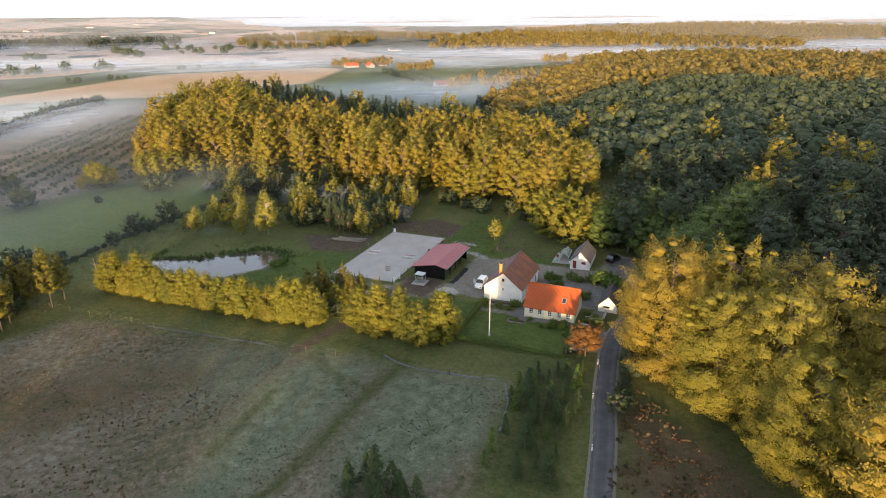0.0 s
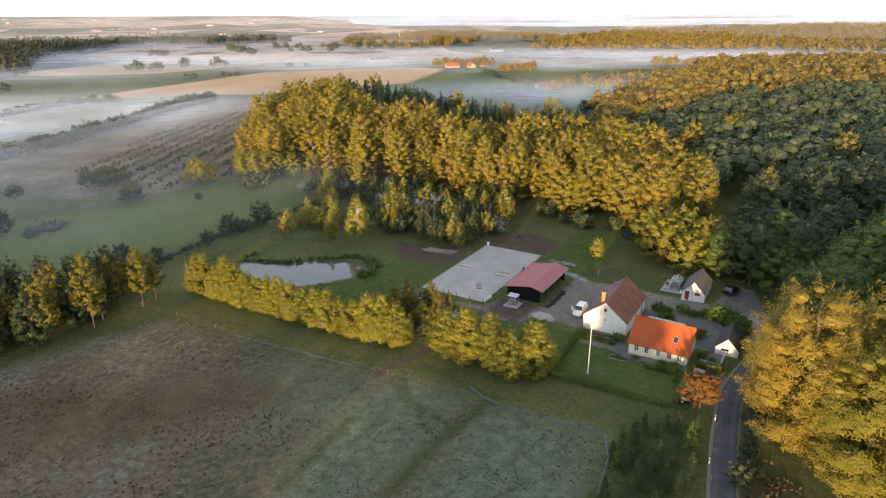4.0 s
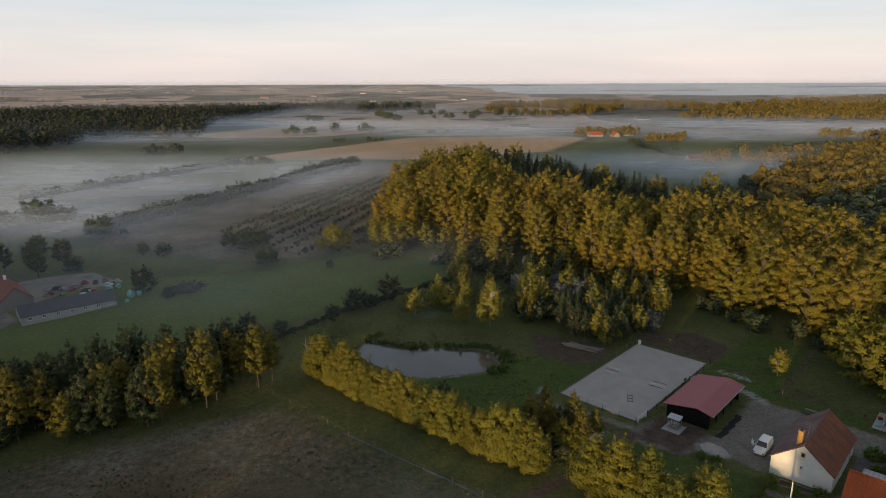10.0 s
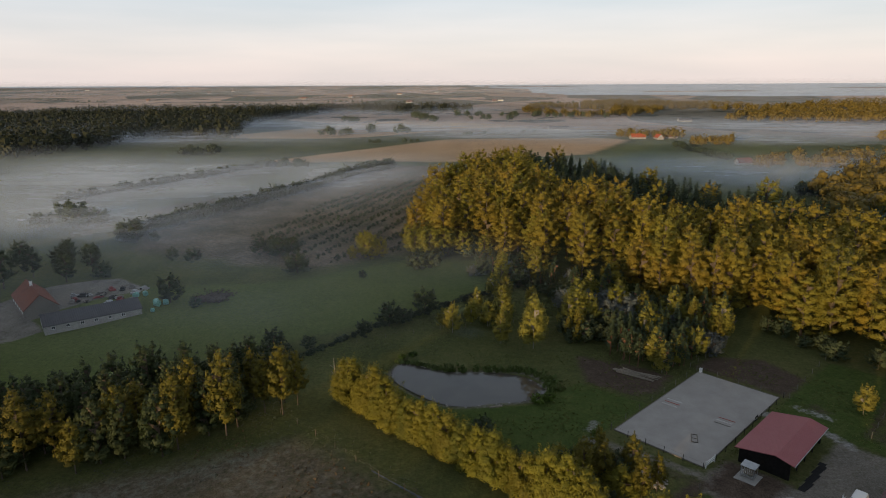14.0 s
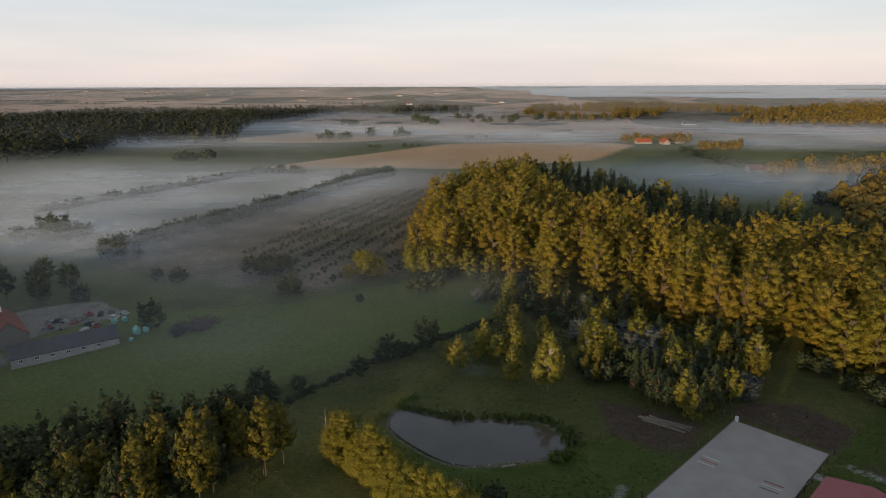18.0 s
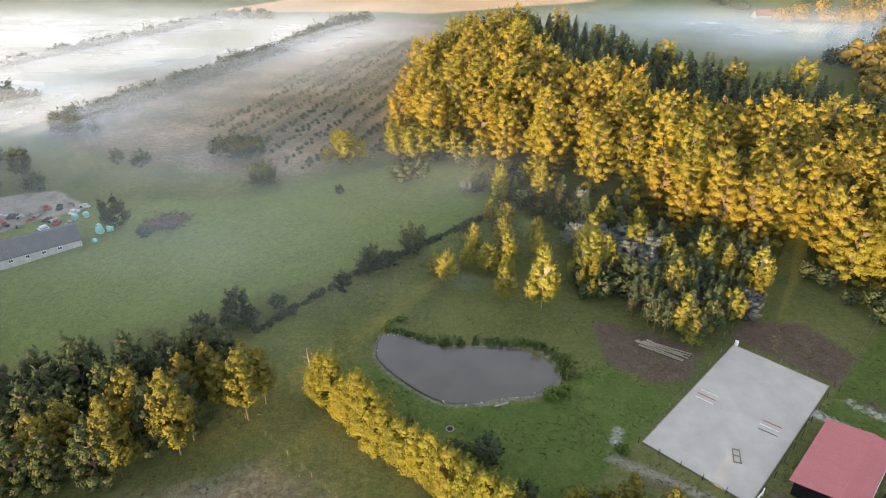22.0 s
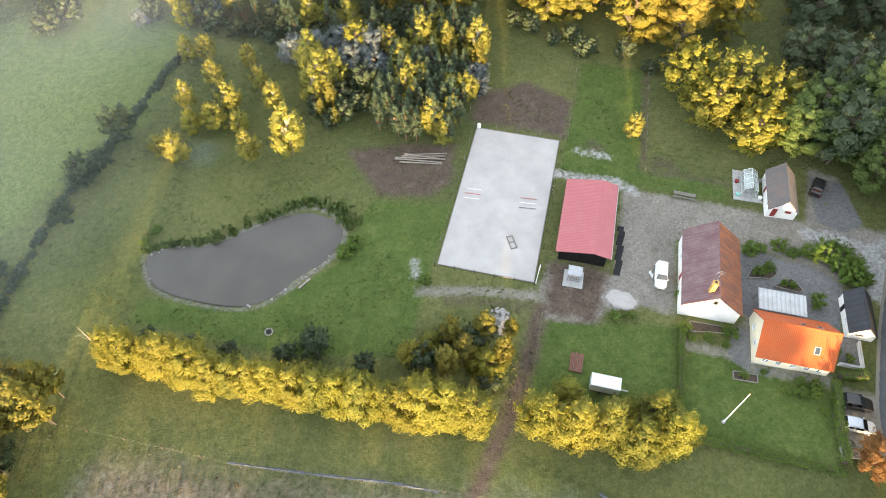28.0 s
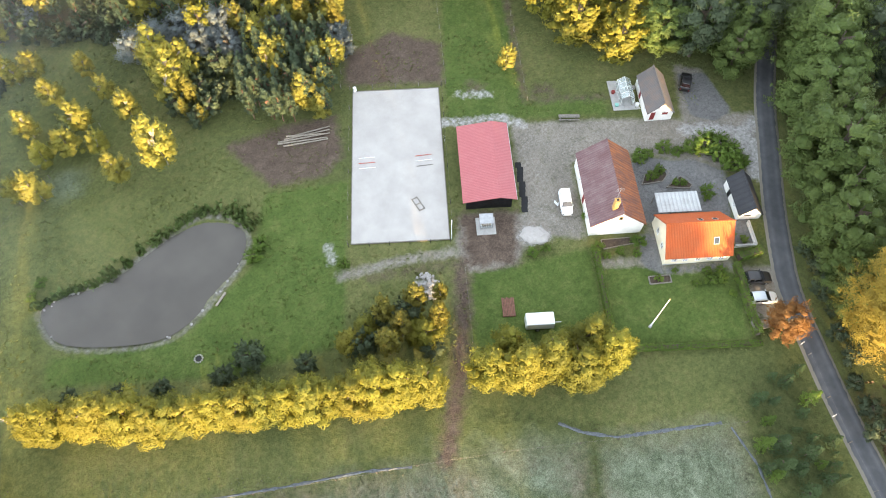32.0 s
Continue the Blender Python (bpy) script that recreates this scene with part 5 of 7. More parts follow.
RIDGE = [(285, 912), (366, 897), (498, 900), (618, 856), (688, 760), (757, 726), (840, 760), (900, 860), (1080, 900), (1500, 820), (2100, 820), (2100, 1100), (1250, 1120), (900, 1200), (600, 1220), (400, 1120)]
far_wood("distant_ridge_wood", scatter(43, 280, 2100, 720, 1300, 18, lambda x, y: float(sdist(x, y, RIDGE)) > 0), 14, 34, 0.24, FARWOOD, "wooded ridge catching the low sun", floor=0.25)
MIDW = [(20, 1180), (110, 1010), (180, 1040), (260, 1120), (420, 1180), (480, 1500), (300, 1750), (60, 1500)]
far_wood("distant_copse", scatter(44, 0, 500, 980, 1800, 20, lambda x, y: float(sdist(x, y, MIDW)) > 0 and math.sin(x * 0.031 + 1) + math.cos(y * 0.017 + x * 0.01) > -0.3), 12, 40, 0.22, FARWOOD, "scattered copses beyond the mist")
lines = along([(-219, 306), (-203, 348), (-167, 430)], 2.6, 1.2, 1) + along([(-144, 238), (-134, 268), (-118, 316), (-88, 399), (-74, 418)], 1.5, 1.4, 2) + along([(-90, 408), (-72, 421)], 1.6, 2.5, 4) + along([(-169, 445), (-133, 434)], 2, 2.5, 3)
far_wood("meadow_hedge", hedge_line, 1.5, 60, 0.26, BEECH_DEEP, "low dark hedge along the meadow fence", "hedge")
far_wood("field_hedges", lines, 6.6, 60, 0.17, BEECH_DEEP, "low dark hedges between misty fields", "hedge")
clumps = along([(101, 632), (160, 634)], 4, 3, 14) + along([(154, 584), (191, 583)], 4, 3, 16) + along([(160, 466), (232, 436), (300, 420)], 3, 7, 17) + along([(200, 480), (300, 470)], 6, 10, 9) + along([(330, 640), (430, 600)], 6, 10, 10)
misty = along([(-246, 965), (-213, 967)], 6, 3, 5) + along([(-205, 730), (-172, 726)], 5, 4, 7) + along([(-160, 756), (-150, 754)], 4, 3, 8) + along([(-128, 745), (-112, 742)], 5, 4, 11) + along([(-154, 1084), (-101, 940)], 9, 6, 12) + along([(-90, 1100), (60, 1060), (140, 1010)], 12, 14, 13) + along([(-60, 1000), (20, 980)], 14, 10, 18)
low_clumps = along([(-129, 612), (-115, 607)], 3, 2, 21) + along([(-98, 616), (-84, 614)], 3, 2, 22) + along([(138, 582), (158, 496)], 3, 3, 23) + along([(-60, 690), (30, 700)], 14, 8, 24)
far_wood("dark_copse", along([(-272, 528), (-244, 543)], 2.5, 4, 6), 8, 90, 0.17, BEECH_DEEP, "dark green copse in the misty field", "trees")
far_wood("field_clumps", clumps, 9.5, 110, 0.15, FARWOOD, "clumps of autumn trees round the far farms", "trees")
far_wood("misty_clumps", misty, 10.5, 110, 0.15, BEECH_DEEP, "dark clumps of trees standing in the mist", "trees")
far_wood("field_bushes", low_clumps, 5.0, 80, 0.19, BEECH_DEEP, "low bushes standing in the mist", "bushes")
far_wood("misty_thicket", scatter(45, 130, 240, 330, 400, 7, lambda x, y: float(sdist(x, y, [(140, 350), (190, 336), (236, 352), (228, 384), (180, 382)])) > 0), 9, 90, 0.17, BEECH_DEEP, "dark thicket half sunk in mist", "trees")
# hedges and groves of the far country, one mass out to the horizon
rf = random.Random(91)
grove = []
while len(grove) < 520:
    x, y = rf.uniform(-3000, 900), rf.uniform(1350, 4000)
    D = math.hypot(x, y)
    if D > 4300 or x > 0.33 * y + 60 or (x > 60 and y > 2150):
        continue
    L, w, turn = rf.uniform(60, 420), rf.choice((6, 8, 30)), rf.uniform(-0.35, 0.35)
    for i in range(int(L / 14)):
        u = (i * 14 + rf.uniform(-5, 5)) - L / 2
        grove.append((x + u * math.cos(turn), y + u * math.sin(turn) + rf.uniform(-w, w)))
far_wood("far_country_hedges", grove, 6.5, 15, 0.40, BEECH_DEEP, "hedges and groves of the hazy far country", "hedges")

# unseen side woods added to keep the low sun off forest and western fields
far_wood("eastern_wood", scatter(48, 62, 240, -60, 8, 10, lambda x, y: x > 78 - 0.4 * y), 28, 80, 0.27, BEECH_DEEP, "unseen wood added east of the field to shade the forest")
far_wood("western_belt_wood", scatter(52, -340, -100, 36, 86, 9, lambda x, y: 0.877 * x - 0.48 * y < -128), 20, 60, 0.27, BEECH_DEEP, "unseen wood added west of the tree belt to shade the meadow")


def sunward(x, y):
    """How far a place lies towards the low sun, and across its rays."""
    return -0.48 * x - 0.877 * y, 0.877 * x - 0.48 * y


# unseen woods added behind the viewpoint to shade field, yard and verge
far_wood("southern_wood", scatter(46, -330, 40, -230, 60, 8, lambda x, y: 130 < sunward(x, y)[0] < 172 and -255 < sunward(x, y)[1] < 4), 19.5, 80, 0.27, BEECH_DEEP, "unseen wood added south-west to shade the open field and yard")
far_wood("low_southern_wood", scatter(50, -130, 60, -230, -60, 8, lambda x, y: 130 < sunward(x, y)[0] < 165 and -2 <= sunward(x, y)[1] < 80), 16.5, 80, 0.27, BEECH_DEEP, "unseen low wood added to shade the road verge")
# unseen trees added to throw dappled shade on the cottage roof
for x, y, s in ((-31.2, -61.4, 1.2), (-33.0, -68.6, 1.22)):
    deep.plant(rng, x, y, s, which=2, label="unseen tall tree added to shade the cottage roof", group="field trees")

# heath slope: rows of low scrub
scrub = scatter(51, -150, -30, 205, 430, 2.5, lambda x, y: float(sdist(x, y, [(-40, 262), (-34, 228), (-56, 212), (-96, 246), (-84, 330), (-44, 390), (-36, 330)])) > 0 and math.sin((x * 0.97 - y * 0.25) * 0.85) > 0.15, 0.3)
far_wood("heath_scrub", scrub, 1.35, 26, 0.33, BEECH_DEEP, "rows of low dark scrub on the slope", "scrub")


# ---- mist ----
def mist_material(name, color, scale, stretch):
    n = Nodes(name)
    mp = n.node("Mapping", Vector=n.coord)
    mp.inputs["Scale"].default_value = (1.0, stretch, 6.0)
    f = n.ramp(n.noise(scale, 5, 0.55, mp.outputs["Vector"]), (0.20, 0.0), (0.76, 1.0))
    f = n.math("MULTIPLY", f, n.attr("dens"), clamp=True)
    up = n.node("CombineXYZ", X=float(to_sun.x) * 0.09, Y=float(to_sun.y) * 0.09, Z=0.99)
    d = n.node("BsdfDiffuse", Color=(*color, 1), Normal=up.outputs[0])
    t = n.node("BsdfTransparent")
    m = n.node("MixShader", Fac=f)
    n.t.links.new(t.outputs[0], m.inputs[1])
    n.t.links.new(d.outputs[0], m.inputs[2])
    n.t.links.new(m.outputs[0], n.out.inputs["Surface"])
    return n.mat


MIST = mist_material("morning_mist", (0.86, 0.91, 0.96), 0.010, 2.4)


def density(x, y):
    left = 0.86 * np.exp(-((x + 230) / 120) ** 2 - ((y - 375) / 75) ** 2) + 0.45 * np.exp(-((x + 190) / 60) ** 2 - ((y - 290) / 45) ** 2)
    left = left + 0.5 * np.exp(-((x + 165) / 45) ** 2 - ((y - 240) / 30) ** 2)
    slope = 0.74 * np.exp(-((x + 95) / 45) ** 2 - ((y - 370) / 60) ** 2)
    band = 0.85 * ss(540, 650, y) * ss(1050, 780, y) * (0.62 + 0.38 * np.sin(x * 0.012 + y * 0.02))
    beyond = 0.35 * ss(950, 1150, y) * ss(1400, 1300, y) * ss(60, -120, x)
    band = band * (1 - 0.95 * np.exp(-((x - 130) / 60) ** 2 - ((y - 632) / 40) ** 2))
    strip = 0.15 * np.exp(-((y - 520 - 0.12 * x) / 30) ** 2) * ss(-60, -200, x)
    pocket = 0.75 * np.exp(-((x - 150) / 100) ** 2 - ((y - 415) / 50) ** 2) * (1 - 0.95 * np.exp(-((x - 168) / 40) ** 2 - ((y - 476) / 30) ** 2)) + 0.75 * np.exp(-((x - 420) / 190) ** 2 - ((y - 690) / 70) ** 2)
    meadow = 0.16 * np.exp(-((x + 115) / 65) ** 2 - ((y - 205) / 42) ** 2) + 0.05 * np.exp(-((x + 60) / 30) ** 2 - ((y - 160) / 25) ** 2) + 0.06 * np.exp(-((x + 12) / 22) ** 2 - ((y - 196) / 16) ** 2)
    left = left * (1 - 0.9 * np.exp(-((x + 258) / 35) ** 2 - ((y - 536) / 30) ** 2))
    return np.clip(np.maximum.reduce([left, slope, band, beyond, strip, pocket, meadow]), 0, 1)


def mist_sheet(z, gain, follow):
    xs, ys = np.linspace(-900, 1300, 90), np.linspace(120, 1400, 90)
    X, Y = np.meshgrid(xs, ys)
    X, Y = X.ravel(), Y.ravel()
    Z = z + (height(X, Y) * follow)
    ix = np.arange(90 * 90).reshape(90, 90)
    f = np.stack([ix[:-1, :-1], ix[:-1, 1:], ix[1:, 1:], ix[1:, :-1]], -1).reshape(-1, 4)
    f = f[density(X, Y)[f].max(1) > 0.015]
    me = mesh_from("mist_layer", np.stack([X, Y, Z], -1).tolist(), f.tolist(), MIST, True)
    at = me.attributes.new("dens", "FLOAT", "POINT")
    at.data.foreach_set("value", (density(X, Y) * gain).astype(np.float32))
    return tagged(new("mist_layer", me), "thin layer of pale ground mist over the fields", "mist", kind="stuff")


for z, gain in ((2.0, 0.78), (5.0, 0.66), (8.5, 0.42), (12.5, 0.10)):
    mist_sheet(z, gain, 0.6)


def haze_curtain(dist, top, gain):
    """An upright sheet added to stand in for far aerial haze, thinning upwards."""
    cols, rows = 60, 10
    verts, faces, dens = [], [], []
    for i in range(cols + 1):
        a = radians(-75 + 150 * i / cols)
        for j in range(rows + 1):
            v = j / rows
            x, y = dist * math.sin(a), dist * math.cos(a)
            verts.append((x, y, -6 + (top + 6) * v))
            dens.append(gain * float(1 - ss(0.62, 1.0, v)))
    for i in range(cols):
        for j in range(rows):
            b = i * (rows + 1) + j
            faces.append((b, b + rows + 1, b + rows + 2, b + 1))
    me = mesh_from("haze_sheet", verts, faces, HAZE, True)
    at = me.attributes.new("dens", "FLOAT", "POINT")
    at.data.foreach_set("value", dens)
    return tagged(new("haze_sheet", me), "translucent sheet painted as thin blue-grey haze over the far country", "haze", kind="stuff")


# bluish sheet colour and sunward normal stand in for the haze's scattered light
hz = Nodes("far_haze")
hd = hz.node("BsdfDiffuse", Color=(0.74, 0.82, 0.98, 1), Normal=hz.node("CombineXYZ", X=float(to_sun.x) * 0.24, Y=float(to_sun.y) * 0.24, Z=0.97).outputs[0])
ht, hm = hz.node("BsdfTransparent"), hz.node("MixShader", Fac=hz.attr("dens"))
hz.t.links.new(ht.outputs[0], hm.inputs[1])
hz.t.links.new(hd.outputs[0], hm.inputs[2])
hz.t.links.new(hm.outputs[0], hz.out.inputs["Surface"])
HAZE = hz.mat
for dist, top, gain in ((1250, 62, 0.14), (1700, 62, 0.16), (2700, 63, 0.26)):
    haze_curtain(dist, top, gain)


def tufts(name, places, size, mat, label, category, blades=3, tall=1.0):
    """Grass and weed tufts as crossed blades."""
    r = np.random.default_rng(len(places) + 5)
    p = np.array([(x, y) for x, y in places])
    p = np.repeat(p, blades, 0) + r.normal(0, size * 0.35, (len(p) * blades, 2))
    z = height(p[:, 0], p[:, 1])
    a = r.uniform(0, 6.283, len(p))
    s = size * r.uniform(0.5, 1.3, len(p))
    h = s * tall * r.uniform(0.6, 1.2, len(p))
    dx, dy = np.cos(a) * s * 0.5, np.sin(a) * s * 0.5
    lx, ly = r.normal(0, 0.35, len(p)) * h, r.normal(0, 0.35, len(p)) * h
    v = np.stack([np.stack([p[:, 0] - dx, p[:, 1] - dy, z - 0.03], 1), np.stack([p[:, 0] + dx, p[:, 1] + dy, z - 0.03], 1), np.stack([p[:, 0] + dx * 0.6 + lx, p[:, 1] + dy * 0.6 + ly, z + h], 1), np.stack([p[:, 0] - dx * 0.5 + lx, p[:, 1] - dy * 0.5 + ly, z + h * 0.85], 1)], 1)
    return tagged(new(name, quads_mesh(name, v, mat)), label, category, kind="stuff")


REED = leafy("bank_reeds", (0.06, 0.10, 0.028), (0.10, 0.15, 0.042), (0.17, 0.20, 0.07), (0.20, 0.18, 0.08), 0.0, 0.15)
WEED = leafy("field_weeds", (0.06, 0.068, 0.038), (0.10, 0.10, 0.062), (0.16, 0.16, 0.11), (0.16, 0.10, 0.06), 0.0, 0.1)
GRASSB = leafy("rough_grass", (0.09, 0.11, 0.035), (0.13, 0.15, 0.048), (0.19, 0.20, 0.07), (0.14, 0.13, 0.05), 0.0, 0.2)
rt = random.Random(77)
bank = []
for k in range(len(POND)):
    a, b = POND[k]
    n = 20 if b > -7.5 and k > 22 else 0
    for i in range(n):
        u = 0.5 + abs(rt.gauss(0, 1.0))
        ca, cb = a + 30, b + 4
        d = math.hypot(ca, cb)
        x, y = fw(a + ca / d * u + rt.uniform(-0.6, 0.6), b + cb / d * u + rt.uniform(-0.6, 0.6))
        if float(sdist(*[np.array(q) for q in to_farm(x, y)], POND)) < -0.15:
            bank.append((x, y))
tufts("bank_reeds", bank, 0.55, REED, "tall reeds and weeds along the pond bank", "reeds", 4, 1.2)
fieldp = []
while len(fieldp) < 6000:
    a, b = rt.uniform(-60, 54), rt.uniform(-84, -33)
    if math.sin(a * 0.33 + 1.7 * math.sin(b * 0.21)) + math.sin(b * 0.47 + a * 0.12) + rt.uniform(-1.6, 1.6) > 0.1:
        fieldp.append(fw(a, b))
tufts("field_weeds", fieldp, 0.24, WEED, "frosted weeds and dead stalks over the rough field", "weeds", 2, 0.55)
bracken, stalks = [], []
while len(bracken) < 700:
    a, b = rt.uniform(68.4, 92), rt.uniform(-66, -26)
    if a - 68 > (-b - 24) * 0.75 + rt.uniform(-3, 3) or math.sin(a * 0.9 + 2 * math.sin(b * 0.5)) + rt.uniform(-1, 1.4) < 0:
        continue
    bracken.append(fw(a, b))
while len(stalks) < 800:
    a, b = rt.uniform(-44, 14), rt.uniform(-84, -38)
    if math.sin(a * 0.21 + 1.3 * math.sin(b * 0.17)) + math.sin(b * 0.31 - a * 0.1) + rt.uniform(-1, 1) > 0.5 + 0.03 * max(0, a):
        stalks.append(fw(a, b))
BRACKEN = leafy("dry_bracken", (0.070, 0.052, 0.028), (0.110, 0.076, 0.042), (0.165, 0.105, 0.058), (0.14, 0.09, 0.05), 0.0, 0.1)
tufts("bracken", bracken, 0.42, BRACKEN, "rust-brown bracken on the road verge", "bracken", 4, 0.8)
tufts("dead_stalks", stalks, 0.24, BRACKEN, "russet dead stalks standing in the rough field", "weeds", 3, 1.0)
grassp = []
while len(grassp) < 6000:
    a, b = rt.uniform(-62, 60), rt.uniform(-21, 44)
    if 17 < a < 57 and -20 < b < 24 or -1 < a < 16 and -1 < b < 32 or float(sdist(a, b, POND)) > -0.6:
        continue
    if math.sin(a * 0.4 + 2 * math.sin(b * 0.3)) + rt.uniform(-1.2, 1.2) > 0.2:
        grassp.append(fw(a, b))
tufts("rough_grass", grassp, 0.34, GRASSB, "coarse grass tufts round the pond and paddocks", "grass", 2, 0.4)


# ---- buildings ----
def wall_run(bm, length, h, thick, openings, axis, off, sign, z0=0.0):
    """A straight wall with through openings (u0, u1, v0, v1); axis 'x' runs along x at y = off."""
    us = sorted({-length / 2, length / 2, *[o[0] for o in openings], *[o[1] for o in openings]})
    vs = sorted({z0, h, *[o[2] for o in openings], *[o[3] for o in openings]})
    lo, hi = (off, off + thick) if sign > 0 else (off - thick, off)
    for u0, u1 in zip(us[:-1], us[1:]):
        for v0, v1 in zip(vs[:-1], vs[1:]):
            if v1 - v0 < 0.005 or any(o[0] < (u0 + u1) / 2 < o[1] and o[2] < (v0 + v1) / 2 < o[3] for o in openings):
                continue
            if axis == "x":
                box(bm, u0, u1, lo, hi, v0, v1)
            else:
                box(bm, lo, hi, u0, u1, v0, v1)
    bmesh.ops.remove_doubles(bm, verts=bm.verts[:], dist=0.002)
    inner = [f for f in bm.faces if any(g is not f and set(g.verts) == set(f.verts) for g in f.verts[0].link_faces)]
    bmesh.ops.delete(bm, geom=inner, context="FACES")


def window_part(parent, axis, off, sign, u0, u1, v0, v1, cols=2, rows=3, mat=WHITEPAINT, name="window"):
    """A framed window with panes set into a wall opening."""
    bm = bmesh.new()
    w = 0.07

    def put(b, a0, a1, z0, z1, d0, d1):
        lo, hi = sorted((off + sign * d0, off + sign * d1))
        if axis == "x":
            box(b, a0, a1, lo, hi, z0, z1)
        else:
            box(b, lo, hi, a0, a1, z0, z1)
    put(bm, u0, u0 + w, v0, v1, -0.10, 0.03)
    put(bm, u1 - w, u1, v0, v1, -0.10, 0.03)
    put(bm, u0 + w, u1 - w, v0, v0 + w, -0.10, 0.05)
    put(bm, u0 + w, u1 - w, v1 - w, v1, -0.10, 0.03)
    for i in range(1, cols):
        c = u0 + (u1 - u0) * i / cols
        put(bm, c - 0.03, c + 0.03, v0 + w, v1 - w, -0.08, 0.02)
    for i in range(1, rows):
        c = v0 + (v1 - v0) * i / rows
        for k in range(cols):
            p0, p1 = u0 + (u1 - u0) * k / cols + 0.04, u0 + (u1 - u0) * (k + 1) / cols - 0.04
            put(bm, p0, p1, c - 0.02, c + 0.02, -0.07, 0.01)
    win = part(name, bm, mat, parent)
    for i in range(cols):
        p0, p1 = u0 + (u1 - u0) * i / cols, u0 + (u1 - u0) * (i + 1) / cols
        bm = bmesh.new()
        put(bm, p0 + 0.03, p1 - 0.03, v0 + 0.03, v1 - 0.03, -0.055, -0.035)
        part("pane", bm, GLASS, win)
    return win


def gable(bm, width, eave, ridge, axis, off, thick, sign, rpos=0.0):
    """The triangle of wall above the eaves."""
    lo, hi = sorted((off, off - sign * thick))
    pts = [(-width / 2, eave), (width / 2, eave), (rpos, ridge)]
    va = [bm.verts.new((u, lo, v) if axis == "x" else (lo, u, v)) for u, v in pts]
    vb = [bm.verts.new((u, hi, v) if axis == "x" else (hi, u, v)) for u, v in pts]
    bm.faces.new(va)
    bm.faces.new(vb[::-1])
    for i in range(3):
        bm.faces.new((va[i], vb[i], vb[(i + 1) % 3], va[(i + 1) % 3]))


def roof_half(parent, along, L, x_ridge, z_ridge, x_eave, z_eave, thick, mat, name="roof", label="", over=0.3):
    """One roof slope; along is the ridge's axis."""
    d = (x_eave - x_ridge, z_eave - z_ridge)
    ln = math.hypot(*d)
    e = (x_eave + d[0] / ln * over, z_eave + d[1] / ln * over)
    bm = bmesh.new()
    h = L / 2
    if along == "y":
        c = [(x_ridge, -h, z_ridge), (x_ridge, h, z_ridge), (e[0], h, e[1]), (e[0], -h, e[1])]
    else:
        c = [(-h, x_ridge, z_ridge), (h, x_ridge, z_ridge), (h, e[0], e[1]), (-h, e[0], e[1])]
    slab(bm, c, thick)
    return part(name, bm, mat, parent, label)


def house(name, a, b, along, L, W, eave, ridge, wall_mat, roofs, label, category="house", front=(), back=(), end0=(), end1=(), over=0.3, verge=0.25, wcols=2, wrows=3, z=None, door_mat=None):
    """A gabled house; front/back are the long sides (negative/positive), end0/end1 the gable walls."""
    x, y = fw(a, b)
    base = (gz(x, y) if z is None else z) - 0.25
    ob = thing(name, x, y, base, math.degrees(FA), label, category)
    e, r, t = eave + 0.25, ridge + 0.25, 0.28
    cross = "y" if along == "x" else "x"
    walls = ((front, along, -W / 2, 1, L), (back, along, W / 2, -1, L), (end0, cross, -L / 2, 1, W - 2 * t), (end1, cross, L / 2, -1, W - 2 * t))
    for k, (openings, ax, off, sign, ln) in enumerate(walls):
        bm = bmesh.new()
        holes = [(o[0], o[1], o[2] + 0.25, o[3] + 0.25) for o in openings]
        wall_run(bm, ln, e, t, holes, ax, off, sign)
        if k > 1:
            gable(bm, W - 2 * t, e, r - 0.12, ax, off, t, -sign)
        wl = part("wall", bm, wall_mat, ob)
        for o, hole in zip(openings, holes):
            if len(o) > 4 and o[4] == "door":
                bm = bmesh.new()
                lo, hi = sorted((off + sign * 0.06, off + sign * 0.12))
                box(bm, *((hole[0], hole[1], lo, hi) if ax == "x" else (lo, hi, hole[0], hole[1])), hole[2], hole[3])
                part("door", bm, door_mat or REDPAINT, ob)
            else:
                window_part(ob, ax, off, -sign, *hole, wcols, wrows)
    z_r, z_e = r, e
    roof_half(ob, along, L + 2 * verge, 0, z_r, -W / 2, z_e, 0.16, roofs[0], "roof_slope", over=over)
    roof_half(ob, along, L + 2 * verge, 0, z_r, W / 2, z_e, 0.16, roofs[1], "roof_slope", over=over)
    bm = bmesh.new()
    h = L / 2 + verge + 0.02
    tube(bm, (-h, 0, z_r) if along == "x" else (0, -h, z_r), (h, 0, z_r) if along == "x" else (0, h, z_r), 0.13, 0.13, 8)
    part("ridge_cap", bm, roofs[0], ob)
    return ob


def chimney(parent, x, y, z0, z1, w, mat):
    bm = boxes((x - w / 2, x + w / 2, y - w / 2, y + w / 2, z0, z1), (x - w / 2 - 0.06, x + w / 2 + 0.06, y - w / 2 - 0.06, y + w / 2 + 0.06, z1, z1 + 0.12), bevel=0.02)
    ch = part("chimney", bm, mat, parent, "yellow brick chimney")
    part("flue", boxes((x - 0.14, x + 0.14, y - 0.14, y + 0.14, z1 + 0.12, z1 + 0.28)), BLACKWOOD, ch)


